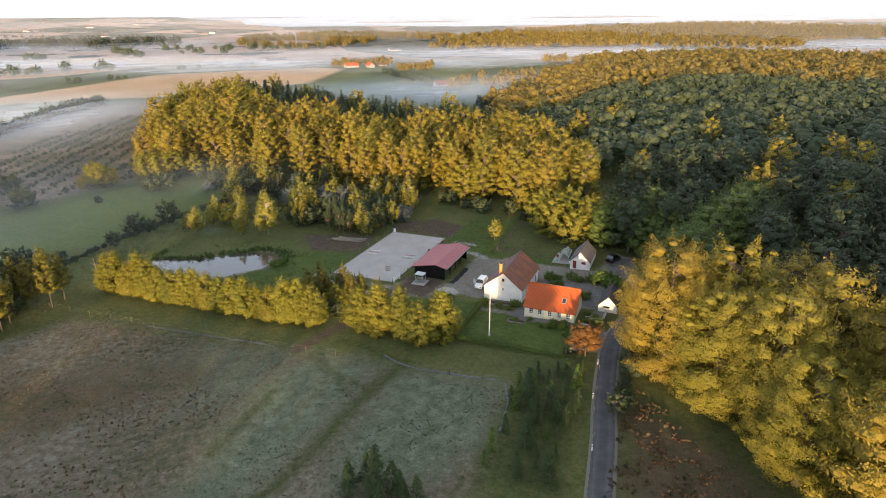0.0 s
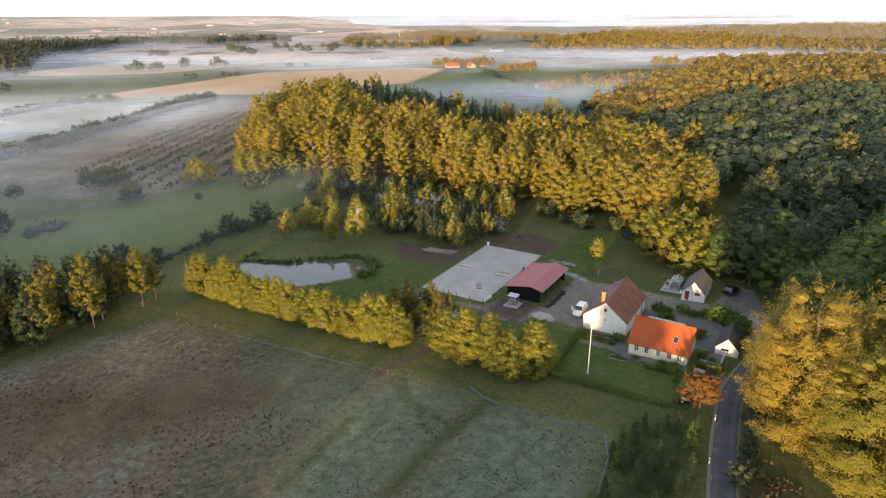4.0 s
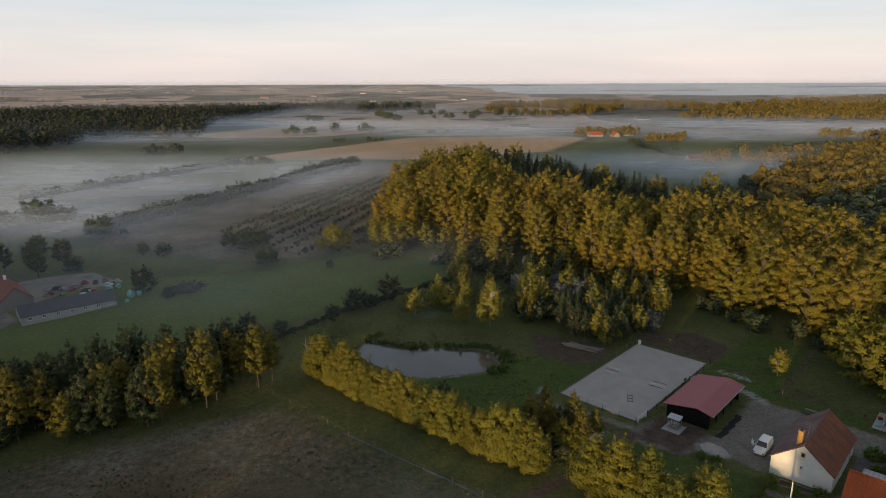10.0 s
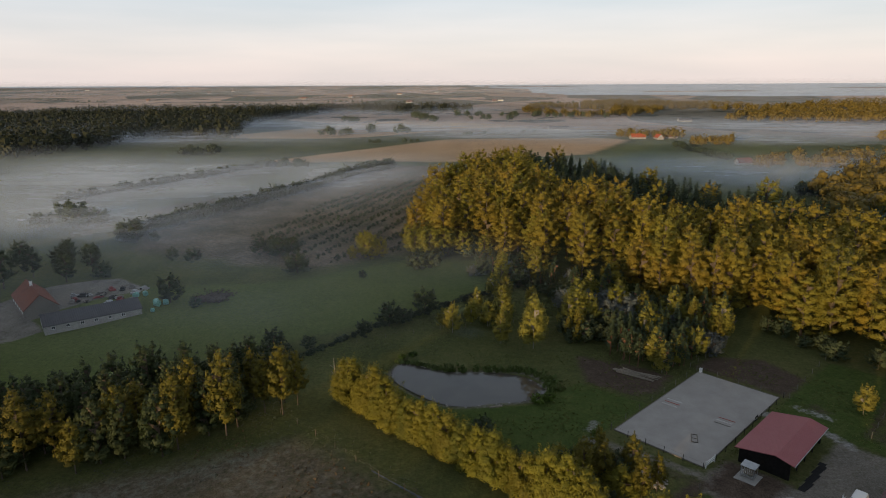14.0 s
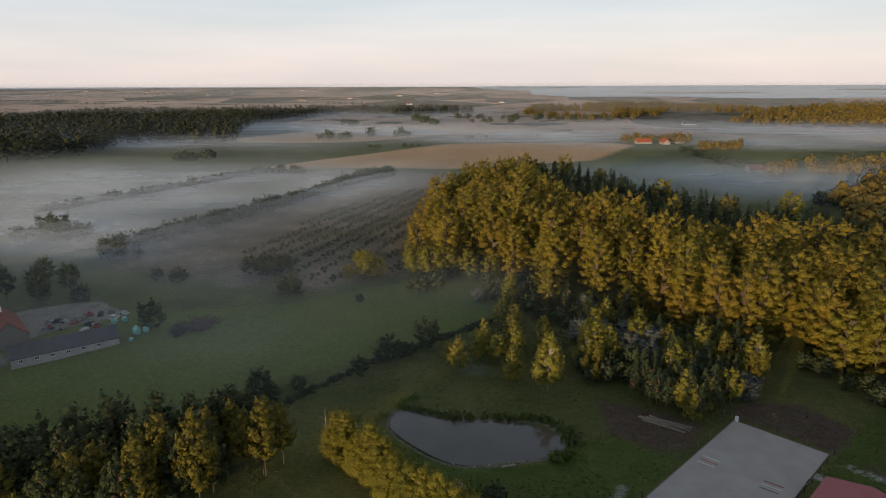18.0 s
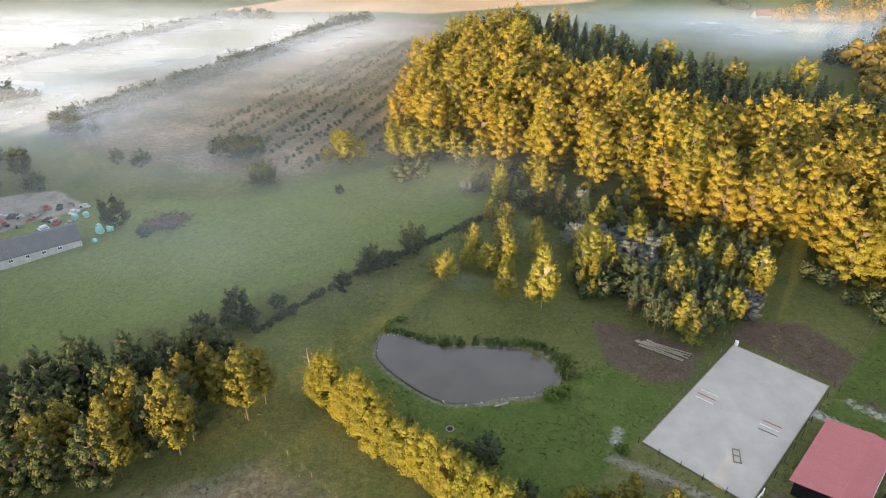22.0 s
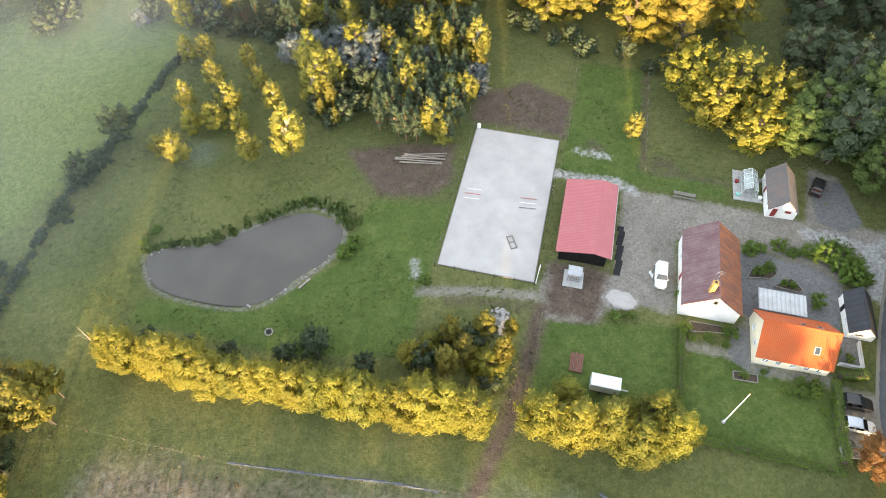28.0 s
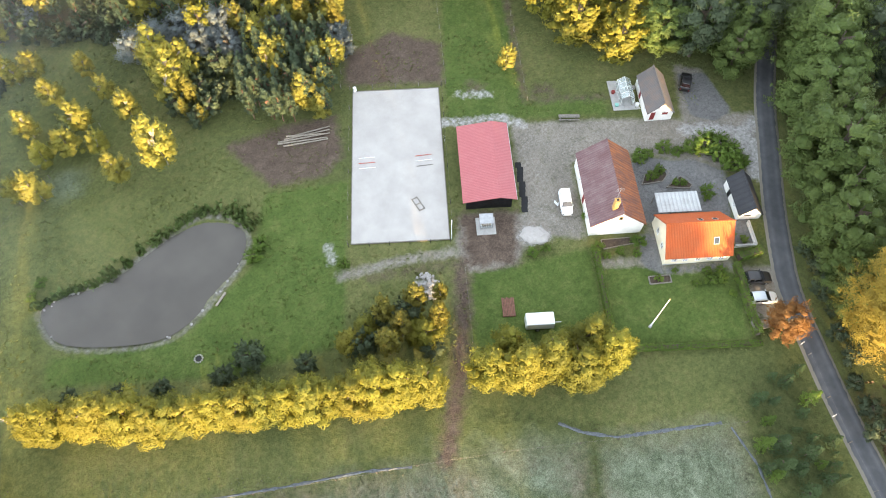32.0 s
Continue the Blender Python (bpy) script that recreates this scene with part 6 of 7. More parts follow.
def skylight(parent, x, slope_y0, z0, slope_y1, z1, w, pos, length, along="x"):
    """A roof window lying in a slope that falls from (y0, z0) to (y1, z1)."""
    d = Vector((0, slope_y1 - slope_y0, z1 - z0)).normalized()
    p = Vector((x, slope_y0, z0)) + d * pos
    nrm = Vector((1, 0, 0)).cross(d)
    if nrm.z < 0:
        nrm = -nrm
    c = [p + Vector((-w / 2, 0, 0)), p + Vector((w / 2, 0, 0)), p + Vector((w / 2, 0, 0)) + d * length, p + Vector((-w / 2, 0, 0)) + d * length]
    win = part("skylight", slab(bmesh.new(), [q + nrm * 0.08 for q in c], 0.14), STEEL, parent, "grey roof window")
    m = [p + Vector((-w / 2 + 0.09, 0, 0)) + d * 0.09, p + Vector((w / 2 - 0.09, 0, 0)) + d * 0.09, p + Vector((w / 2 - 0.09, 0, 0)) + d * (length - 0.09), p + Vector((-w / 2 + 0.09, 0, 0)) + d * (length - 0.09)]
    part("pane", slab(bmesh.new(), [q + nrm * 0.095 for q in m], 0.02), GLASS, win)


# white barn-house with maroon and rust-stained roof slopes
big = house("farmhouse", 40.35, 5.9, "y", 13.4, 8.0, 3.0, 6.2, WHITEWASH, (ROOF_MAROON, ROOF_RUSTY),
            "long whitewashed farmhouse with maroon and rust-stained roof", end0=((-0.25, 0.25, 3.1 - 3.1 + 2.2, 2.8),), front=((-4.6, -3.8, 1.0, 2.1), (-1.2, -0.2, 0.0, 2.05, "door"), (2.4, 3.2, 1.0, 2.1), (4.6, 5.4, 1.0, 2.1)), back=((-3.5, -2.7, 1.0, 2.1), (1, 1.8, 1.0, 2.1), (4, 4.9, 0, 2.05, "door")), z=0.35, over=0.35)
chimney(big, -0.9, -5.4, 5.5, 7.6, 0.7, BRICK)
bm = bmesh.new()
tube(bm, (-0.3, -3.9, 6.2), (-0.3, -3.9, 8.6), 0.025, 0.02, 6)
for k, (z, w) in enumerate(((8.4, 0.5), (8.1, 0.6), (7.8, 0.7))):
    tube(bm, (-0.3 - w, -3.9, z), (-0.3 + w, -3.9, z), 0.014, 0.014, 5)
part("aerial", bm, STEEL, big, "thin metal television aerial")
# small loft window in the south gable
bm = bmesh.new()
box(bm, -0.28, 0.28, -6.76, -6.70, 4.4, 5.1)
lw = part("loft_window", bm, BRICK, big, "small loft hatch with a warm painted frame")
part("pane", boxes((-0.18, 0.18, -6.775, -6.755, 4.5, 5.0)), GLASS, lw)

# cream house under orange tiles
cot = house("cottage", 51.3, -3.0, "x", 9.6, 7.4, 2.35, 5.75, CREAM, (ROOF_ORANGE, ROOF_ORANGE),
            "cream cottage with bright orange tiled roof and white windows",
            front=((-3.9, -3.1, 0.95, 2.1), (-2.2, -1.4, 0.95, 2.1), (-0.3, 0.5, 0.95, 2.1), (1.5, 2.3, 0.95, 2.1), (3.2, 4.0, 0.95, 2.1)),
            back=((-3, -2.2, 0.95, 2.1), (0, 0.9, 0.0, 2.05, "door"), (2.4, 3.2, 0.95, 2.1)), end0=((-1.6, -0.8, 1.0, 2.1), (0.9, 1.7, 1.0, 2.1)), end1=((-0.5, 0.4, 1.0, 2.1),), z=0.5, door_mat=WHITEPAINT)
skylight(cot, 2.4, 0, 6.0, -3.7, 2.6, 0.8, 2.3, 1.1)
skylight(cot, 0.4, 0, 6.0, 3.7, 2.6, 0.7, 0.9, 0.8)
skylight(cot, 2.6, 0, 6.0, 3.7, 2.6, 0.7, 0.9, 0.8)
part("plinth_band", boxes((-4.84, 4.84, -3.745, -3.70, 0.0, 0.55)), CONCRETE, cot, "grey tarred plinth")

# small white outhouse
house("outhouse", 51.9, 25.0, "y", 8.2, 4.4, 2.0, 4.2, WHITEWASH, (ROOF_GREY, ROOF_GREY), "small whitewashed outhouse with grey roof and red shutters", end0=((-1.6, -0.8, 0.0, 1.9, "door"), (0.3, 1.3, 1.0 + 0.2, 1.8, "door")), front=((-3, -2.2, 0.9, 1.7), (0.5, 1.4, 0, 1.9, "door"), (2.2, 2.9, 0.9, 1.7)), over=0.25, z=0.75)
# black-roofed shed by the road
house("garden_shed", 61.2, 3.6, "y", 6.6, 3.6, 1.9, 3.7, WHITEWASH, (ROOF_BLACK, ROOF_BLACK), "white shed with steep black felt roof beside the road", end0=((-0.9, 0.3, 1.1, 1.5, "door"),), front=((-1.5, -0.7, 0.9, 1.6), (0.8, 1.7, 0, 1.85, "door")), over=0.2, z=0.6, door_mat=BLACKWOOD)

# red-roofed open barn
bx, by = fw(21.55, 12.4)
barn = thing("field_barn", bx, by, 0.0, math.degrees(FA), "open black timber barn under a low red sheet roof", "barn")
roof_half(barn, "y", 15.2, 1.6, 3.55, -3.9, 2.55, 0.10, ROOF_RED_SHEET, "roof_slope", over=0.25)
roof_half(barn, "y", 15.2, 1.6, 3.55, 4.0, 2.95, 0.10, ROOF_RED_SHEET, "roof_slope", over=0.25)
bm = bmesh.new()
for ya in (-7.2,):
    v = [bm.verts.new(p) for p in ((-3.5, ya, -0.1), (3.6, ya, -0.1), (3.6, ya, 2.85), (1.6, ya, 3.35), (-3.5, ya, 2.45))]
    bm.faces.new(v)
    geo = bmesh.ops.solidify(bm, geom=bm.faces[:], thickness=0.12)
part("end_wall", bm, BLACKWOOD, barn, "black tarred board wall")
part("side_wall", boxes((-3.55, -3.43, -7.2, 7.2, -0.1, 2.45)), BLACKWOOD, barn)
bm = bmesh.new()
v = [bm.verts.new(p) for p in ((-3.5, 7.2, -0.1), (3.6, 7.2, -0.1), (3.6, 7.2, 2.85), (1.6, 7.2, 3.35), (-3.5, 7.2, 2.45))]
bm.faces.new(v)
bmesh.ops.solidify(bm, geom=bm.faces[:], thickness=0.12)
part("end_wall", bm, BLACKWOOD, barn)
for i in range(5):
    yy = -6.9 + i * 3.45
    part("post", boxes((3.42, 3.58, yy - 0.08, yy + 0.08, -0.1, 2.84)), BLACKWOOD, barn)
part("gutter", boxes((4.22, 4.32, -7.6, 7.6, 2.78, 2.86)), STEEL, barn)

# corrugated lean-to behind the cottage
cx, cy = fw(50.3, 2.8)
carport = thing("lean_to", cx, cy, gz(cx, cy), math.degrees(FA), "open lean-to with pale corrugated sheets", "shelter")
for i in range(6):
    x0 = -3.3 + i * 1.1
    part("roof_sheet", slab(bmesh.new(), [(x0, -1.75, 2.25 + (i % 2) * 0.012), (x0 + 1.12, -1.75, 2.25 + (i % 2) * 0.012), (x0 + 1.12, 1.7, 2.5 + (i % 2) * 0.012), (x0, 1.7, 2.5 + (i % 2) * 0.012)], 0.03), ROOF_CORR, carport)
for px, py in ((-3.1, 1.5), (0, 1.5), (3.1, 1.5), (-3.1, -1.6), (0, -1.6), (3.1, -1.6)):
    part("post", boxes((px - 0.05, px + 0.05, py - 0.05, py + 0.05, -0.1, 2.44 if py > 0 else 2.2)), GREYWOOD, carport)

# ---- riding arena ----
ax, ay = fw(7.5, 15.5)
arena = thing("riding_arena", ax, ay, 0.0, math.degrees(FA), "rectangular riding arena of pale raked sand", "arena", kind="structure")
bm = bmesh.new()
bmesh.ops.create_grid(bm, x_segments=30, y_segments=60, size=1, matrix=Matrix.Diagonal((7.5, 15.5, 1, 1)))
for v in bm.verts:
    v.co.z = 0.10 + 0.015 * math.sin(v.co.x * 2.1) * math.cos(v.co.y * 1.7)
part("sand_bed", bm, SAND, arena)
for x0, x1, y0, y1 in ((-7.62, -7.5, -15.6, 15.6), (7.5, 7.62, -15.6, 15.6), (-7.5, 7.5, -15.62, -15.5), (-7.5, 7.5, 15.5, 15.62)):
    part("edge_board", boxes((x0, x1, y0, y1, -0.1, 0.17)), GREYWOOD, arena)

# ---- vehicles ----
def loft(bm, rings):
    """A closed skin through rings of equal length."""
    vs = [[bm.verts.new(p) for p in ring] for ring in rings]
    n = len(rings[0])
    for r0, r1 in zip(vs[:-1], vs[1:]):
        for i in range(n):
            bm.faces.new((r0[i], r0[(i + 1) % n], r1[(i + 1) % n], r1[i]))
    bm.faces.new(vs[0][::-1])
    bm.faces.new(vs[-1])
    return bm


def car_ring(x, w, z0, z1, r=0.12):
    h = w / 2
    return [(x, -h, z0 + r), (x, -h, z1 - r), (x, -h + r, z1), (x, h - r, z1), (x, h, z1 - r), (x, h, z0 + r), (x, h - r, z0), (x, -h + r, z0)]


def car(name, a, b, rot, L, W, H, paint_mat, label, van=False, category="car"):
    """A parked car, nose towards +x."""
    x, y = fw(a, b)
    ob = thing(name, x, y, gz(x, y) + 0.03, math.degrees(FA) + rot, label, category)
    h = L / 2
    belt = H * (0.60 if not van else 0.56)
    bm = loft(bmesh.new(), [car_ring(-h, W * 0.90, 0.32, belt * 0.92), car_ring(-h + 0.18, W, 0.22, belt), car_ring(-0.3, W, 0.2, belt), car_ring(h - 1.15, W, 0.2, belt * 0.98), car_ring(h - 0.35, W * 0.97, 0.22, belt * 0.84), car_ring(h, W * 0.82, 0.34, belt * 0.66)])
    body = part("body", bm, paint_mat, ob)
    back = -h + (0.10 if van else 0.22)
    top0, top1 = -h + (0.25 if van else 0.55), h - (1.75 if van else 2.0)
    bm = loft(bmesh.new(), [car_ring(back, W * 0.93, belt - 0.05, belt + 0.02, 0.03), car_ring(top0, W * 0.82, belt - 0.05, H - 0.03, 0.10), car_ring((top0 + top1) / 2, W * 0.84, belt - 0.05, H, 0.10), car_ring(top1, W * 0.82, belt - 0.05, H - 0.05, 0.10), car_ring(h - 1.15, W * 0.93, belt - 0.05, belt + 0.01, 0.03)])
    part("cabin", bm, paint_mat, ob)
    bm = slab(bmesh.new(), [(top1 + 0.10, -W * 0.36, H - 0.08), (top1 + 0.10, W * 0.36, H - 0.08), (h - 1.2, W * 0.43, belt + 0.06), (h - 1.2, -W * 0.43, belt + 0.06)], -0.03)
    part("windscreen", bm, CARGLASS, ob)
    if not van:
        bm = slab(bmesh.new(), [(back + 0.06, -W * 0.42, belt + 0.08), (back + 0.06, W * 0.42, belt + 0.08), (top0 - 0.03, W * 0.36, H - 0.08), (top0 - 0.03, -W * 0.36, H - 0.08)], -0.03)
        part("rear_window", bm, CARGLASS, ob)
    for s in (-1, 1):
        for x0, x1 in ((top0 + 0.15, (top0 + top1) / 2 - 0.06), ((top0 + top1) / 2 + 0.06, top1 + 0.25)):
            if van and x0 < -0.2:
                continue
            bm = bmesh.new()
            v = [bm.verts.new(p) for p in ((x0, s * W * 0.468, belt + 0.05), (x1, s * W * 0.468, belt + 0.05), (x1 - 0.1, s * W * 0.428, H - 0.14), (x0, s * W * 0.428, H - 0.14))]
            bm.faces.new(v)
            bmesh.ops.solidify(bm, geom=bm.faces[:], thickness=0.02 * s)
            part("side_window", bm, CARGLASS, ob)
        part("headlight", boxes((h - 0.12, h + 0.005, s * W * 0.34 - 0.14, s * W * 0.34 + 0.14, belt * 0.52, belt * 0.66), bevel=0.02), GLASS, ob)
        part("tail_light", boxes((-h - 0.01, -h + 0.06, s * W * 0.38 - 0.07, s * W * 0.38 + 0.07, belt * 0.6, belt * 0.9)), REDPAINT, ob)
        part("mirror", boxes((top1 + 0.35, top1 + 0.5, s * W * 0.5, s * (W * 0.5 + 0.18), belt + 0.02, belt + 0.16), bevel=0.02), paint_mat, ob)
        for wx in (-h + 0.75, h - 0.85):
            bm = tube(bmesh.new(), (wx, s * W * 0.36, 0.31), (wx, s * W * 0.505, 0.31), 0.32, 0.32, 18)
            tyre = part("wheel", bm, RUBBER, ob)
            part("rim", tube(bmesh.new(), (wx, s * W * 0.49, 0.31), (wx, s * W * 0.515, 0.31), 0.19, 0.19, 12), STEEL, tyre)
    return ob


van = car("delivery_van", 33.7, 5.1, -90, 4.4, 1.8, 1.85, CAR_WHITE, "small white van parked on the gravel with a door open", True, "van")
bm = boxes((0.55, 1.5, 0, 0.05, 0.45, 1.15), (0.6, 0.65, 0, 0.05, 1.15, 1.6), (1.2, 1.25, 0, 0.05, 1.15, 1.55), bevel=0.01)
dr = part("open_door", bm, CAR_WHITE, van, "open white front door")
dr.matrix_basis = pose(0.95, -0.92, 0, 0, 0, -145)
car("parked_suv", 59.3, -10.1, 0, 4.2, 1.85, 1.65, CAR_BLACK, "black car parked on gravel beside the hedge")
car("parked_estate", 59.2, -13.3, 0, 4.3, 1.78, 1.45, CAR_SILVER, "silver estate car parked on gravel")
car("off_roader", 58.3, 28.4, 70, 4.2, 1.85, 1.75, CAR_BLACK, "dark off-road car in the shade behind the outhouse")


def wheel_pair(ob, x, w, r):
    for s in (-1, 1):
        t = part("wheel", tube(bmesh.new(), (x, s * w, r), (x, s * (w + 0.18), r), r, r, 16), RUBBER, ob)
        part("rim", tube(bmesh.new(), (x, s * (w + 0.15), r), (x, s * (w + 0.19), r), r * 0.55, r * 0.55, 10), STEEL, t)


x, y = fw(26.8, -14.9)
tr = thing("horse_trailer", x, y, gz(x, y), math.degrees(FA), "white box trailer parked behind the hedge trees", "trailer")
part("body", boxes((-2.0, 2.0, -0.95, 0.95, 0.5, 2.2), bevel=0.12), CAR_WHITE, tr)
part("drawbar", boxes((2.0, 3.2, -0.06, 0.06, 0.5, 0.62)), STEEL, tr)
wheel_pair(tr, -0.3, 0.9, 0.33)
x, y = fw(57.6, -17.4)
tr = thing("firewood_trailer", x, y, gz(x, y), math.degrees(FA) + 8, "small timber trailer loaded with pale firewood", "trailer")
part("bed", boxes((-1.1, 1.1, -0.65, 0.65, 0.5, 0.58)), GREYWOOD, tr)
for x0, x1, y0, y1 in ((-1.1, 1.1, -0.68, -0.62), (-1.1, 1.1, 0.62, 0.68), (-1.13, -1.07, -0.62, 0.62), (1.07, 1.13, -0.62, 0.62)):
    part("side_board", boxes((x0, x1, y0, y1, 0.58, 1.0)), GREYWOOD, tr)
wheel_pair(tr, 0, 0.6, 0.3)
r5 = random.Random(5)
for i in range(14):
    px, py = r5.uniform(-0.9, 0.9), r5.uniform(-0.45, 0.45)
    part("firewood", tube(bmesh.new(), (px - 0.2, py, 0.72 + 0.05 * (i % 5)), (px + 0.2, py + r5.uniform(-0.1, 0.1), 0.74 + 0.05 * (i % 5)), 0.07, 0.07, 7), PALEWOOD, tr)
part("drawbar", boxes((1.1, 2.2, -0.04, 0.04, 0.5, 0.58)), STEEL, tr)

# ---- arena furniture ----
REDWHITE = plain("faded_red_paint", (0.48, 0.12, 0.09), 0.6)


def pole_set(a, b, rot, colors, label):
    x, y = fw(a, b)
    ob = thing("jump_poles", x, y, 0.10, math.degrees(FA) + rot, label, "jump", "jumping poles in the arena")
    for i, m in enumerate(colors):
        yy = (i - 1) * 1.05
        part("pole", tube(bmesh.new(), (-1.35, yy, 0.07), (1.35, yy + 0.06, 0.07), 0.055, 0.055, 8), m, ob)
    return ob


pole_set(2.4, 15.2, 2, (WHITEPAINT, REDWHITE, WHITEPAINT), "three white and red jumping poles lying on the sand")
pole_set(11.8, 15.2, 4, (GREYWOOD, WHITEPAINT, REDWHITE), "three white, red and grey jumping poles lying on the sand")
x, y = fw(10.5, 6.7)
pal = thing("cavaletti", x, y, 0.10, math.degrees(FA) - 62, "grey timber ground frame lying on the arena sand", "jump")
for yy in (-0.45, 0.45):
    part("rail", boxes((-1.3, 1.3, yy - 0.06, yy + 0.06, 0.0, 0.12)), GREYWOOD, pal)
for xx in (-1.2, 0, 1.2):
    part("crossbar", boxes((xx - 0.06, xx + 0.06, -0.39, 0.39, 0.02, 0.10)), GREYWOOD, pal)
x, y = fw(15.45, 1.3)
gt = thing("arena_gate", x, y, 0, math.degrees(FA) + 86, "white timber gate at the arena corner", "gate")
for xx in (-1.3, 1.3):
    part("gate_post", boxes((xx - 0.07, xx + 0.07, -0.07, 0.07, -0.2, 1.25)), WHITEPAINT, gt)
for zz in (0.35, 0.65, 0.95):
    part("rail", boxes((-1.23, 1.23, -0.03, 0.03, zz, zz + 0.13)), WHITEPAINT, gt)
x, y = fw(0.3, 31.2)
mk = thing("marker_drum", x, y, 0.0, 0, "white plastic drum at the far arena corner", "drum")
bm = tube(bmesh.new(), (0, 0, 0), (0, 0, 0.85), 0.32, 0.30, 18)
tube(bm, (0, 0, 0.85), (0, 0, 0.93), 0.33, 0.28, 18)
part("shell", bm, WHITEPAINT, mk)
x, y = fw(15.4, 19.2)
mb = thing("marker_board", x, y, 0, math.degrees(FA) + 90, "black and white arena marker board on the fence", "sign")
part("board", boxes((-0.6, 0.6, -0.03, 0.03, 0.3, 1.2)), BLACKWOOD, mb)
part("stripe", boxes((-0.6, 0.6, -0.036, 0.036, 0.65, 0.85)), WHITEPAINT, mb)


def fence(pts, step, h, label, wires=2, mat=GREYWOOD, name="fence", r=0.055):
    """Posts along a line in farm axes with wires between them."""
    x0, y0 = fw(*pts[0])
    ob = thing(name, x0, y0, gz(x0, y0), 0, label, "fence")
    base = Vector((x0, y0, gz(x0, y0)))
    tops = []
    for (a0, b0), (a1, b1) in zip(pts[:-1], pts[1:]):
        n = max(1, round(math.hypot(a1 - a0, b1 - b0) / step))
        for i in range(n + (1 if (a1, b1) == pts[-1] else 0)):
            x, y = fw(a0 + (a1 - a0) * i / n, b0 + (b1 - b0) * i / n)
            p = Vector((x, y, gz(x, y))) - base
            part("post", tube(bmesh.new(), p - Vector((0, 0, 0.2)), p + Vector((0, 0, h)), r, r * 0.85, 6), mat, ob)
            tops.append(p)
    for k in range(wires):
        z = h * (0.92 - 0.4 * k)
        side = (tops[-1] - tops[0]).normalized().cross(Vector((0, 0, 1))) * 0.006
        bm = loft(bmesh.new(), [[p + Vector((0, 0, z + 0.007)), p + side + Vector((0, 0, z - 0.004)), p - side + Vector((0, 0, z - 0.004))] for p in tops])
        part("wire", bm, GREYWOOD, ob)
    return ob


fence([(-0.4, -0.5), (15.2, -0.5)], 3.1, 1.15, "dark posts with wire along the arena's near side", 1, BLACKWOOD)
fence([(15.6, 3), (15.6, 31.5)], 3.5, 1.15, "dark posts with wire between arena and barn", 1, BLACKWOOD)
fence([(-0.6, 0), (-0.6, 31.5), (15.6, 31.8)], 4.4, 1.1, "thin posts with wire round the far side of the arena", 1)
fence([(-44, -36.5), (-17, -36.2), (8.7, -33.4), (20, -32.4), (35, -31.6), (52, -30.6)], 5.2, 1.1, "old field fence of thin posts and wire", 2, BARK)
fence([(17, -5.6), (17.2, -17)], 3.6, 1.0, "wire fence beside the farm lane", 2)
fence([(30.4, 27.2), (29.8, 53)], 4.2, 1.1, "paddock fence of grey posts and wire", 2)
fence([(16.4, 32), (15.8, 55)], 4.4, 1.1, "paddock fence beside the bare earth", 2)
fence([(-2.2, 32), (-2.2, 46)], 3.6, 1.1, "paddock fence against the pines", 2)
fence([(63.2, -22), (64.4, -34), (66.3, -46), (68, -58)], 6.0, 0.95, "roadside posts along the verge", 1)
fence([(-40, 31), (-52, 10), (-60, -8)], 6, 1.0, "meadow fence along the ditch", 1)

# ---- farmyard things ----
x, y = fw(20.8, 1.9)
fd = thing("hay_feeder", x, y, gz(x, y), math.degrees(FA), "galvanised hay feeder with a pale roof on concrete slab", "feeder")
part("slab", boxes((-1.5, 1.5, -1.6, 1.5, -0.1, 0.07)), CONCRETE, fd)
part("roof", slab(bmesh.new(), [(-1.05, -0.75, 1.95), (1.05, -0.75, 1.95), (1.05, 0.95, 2.1), (-1.05, 0.95, 2.1)], 0.04), STEEL, fd)
for xx in (-0.9, 0.9):
    for yy in (-0.65, 0.75):
        part("post", boxes((xx - 0.04, xx + 0.04, yy - 0.04, yy + 0.04, 0.05, 1.95)), STEEL, fd)
part("trough", boxes((-0.86, 0.86, -0.6, 0.7, 0.35, 0.6)), STEEL, fd)
for i in range(7):
    xx = -0.78 + i * 0.26
    part("bar", tube(bmesh.new(), (xx, -0.68, 0.6), (xx, -0.62, 1.6), 0.018, 0.018, 6), WHITEPAINT, fd)
part("hay", boxes((-0.75, 0.75, -0.45, 0.55, 0.6, 1.05), bevel=0.15), PALEWOOD, fd, "heap of dry hay")

x, y = fw(-8.2, 21.4)
lg = thing("log_pile", x, y, gz(x, y), math.degrees(FA) + 6, "long pale debarked logs lying on bare earth", "logs")
for i, (yy, L, off, rot) in enumerate(((-1.3, 7.5, 0.2, 3), (-0.8, 8.4, -0.3, 1), (-0.2, 8.8, 0, 4), (0.4, 7.8, 0.5, 7), (1.0, 6.6, 1.2, 10), (0.1, 6.5, 0.3, -4))):
    c, s = math.cos(radians(rot)), math.sin(radians(rot))
    z = 0.16 if i < 5 else 0.42
    part("log", tube(bmesh.new(), (off - L / 2 * c, yy - L / 2 * s, z), (off + L / 2 * c, yy + L / 2 * s, z), 0.15, 0.10, 9), PALEWOOD, lg)

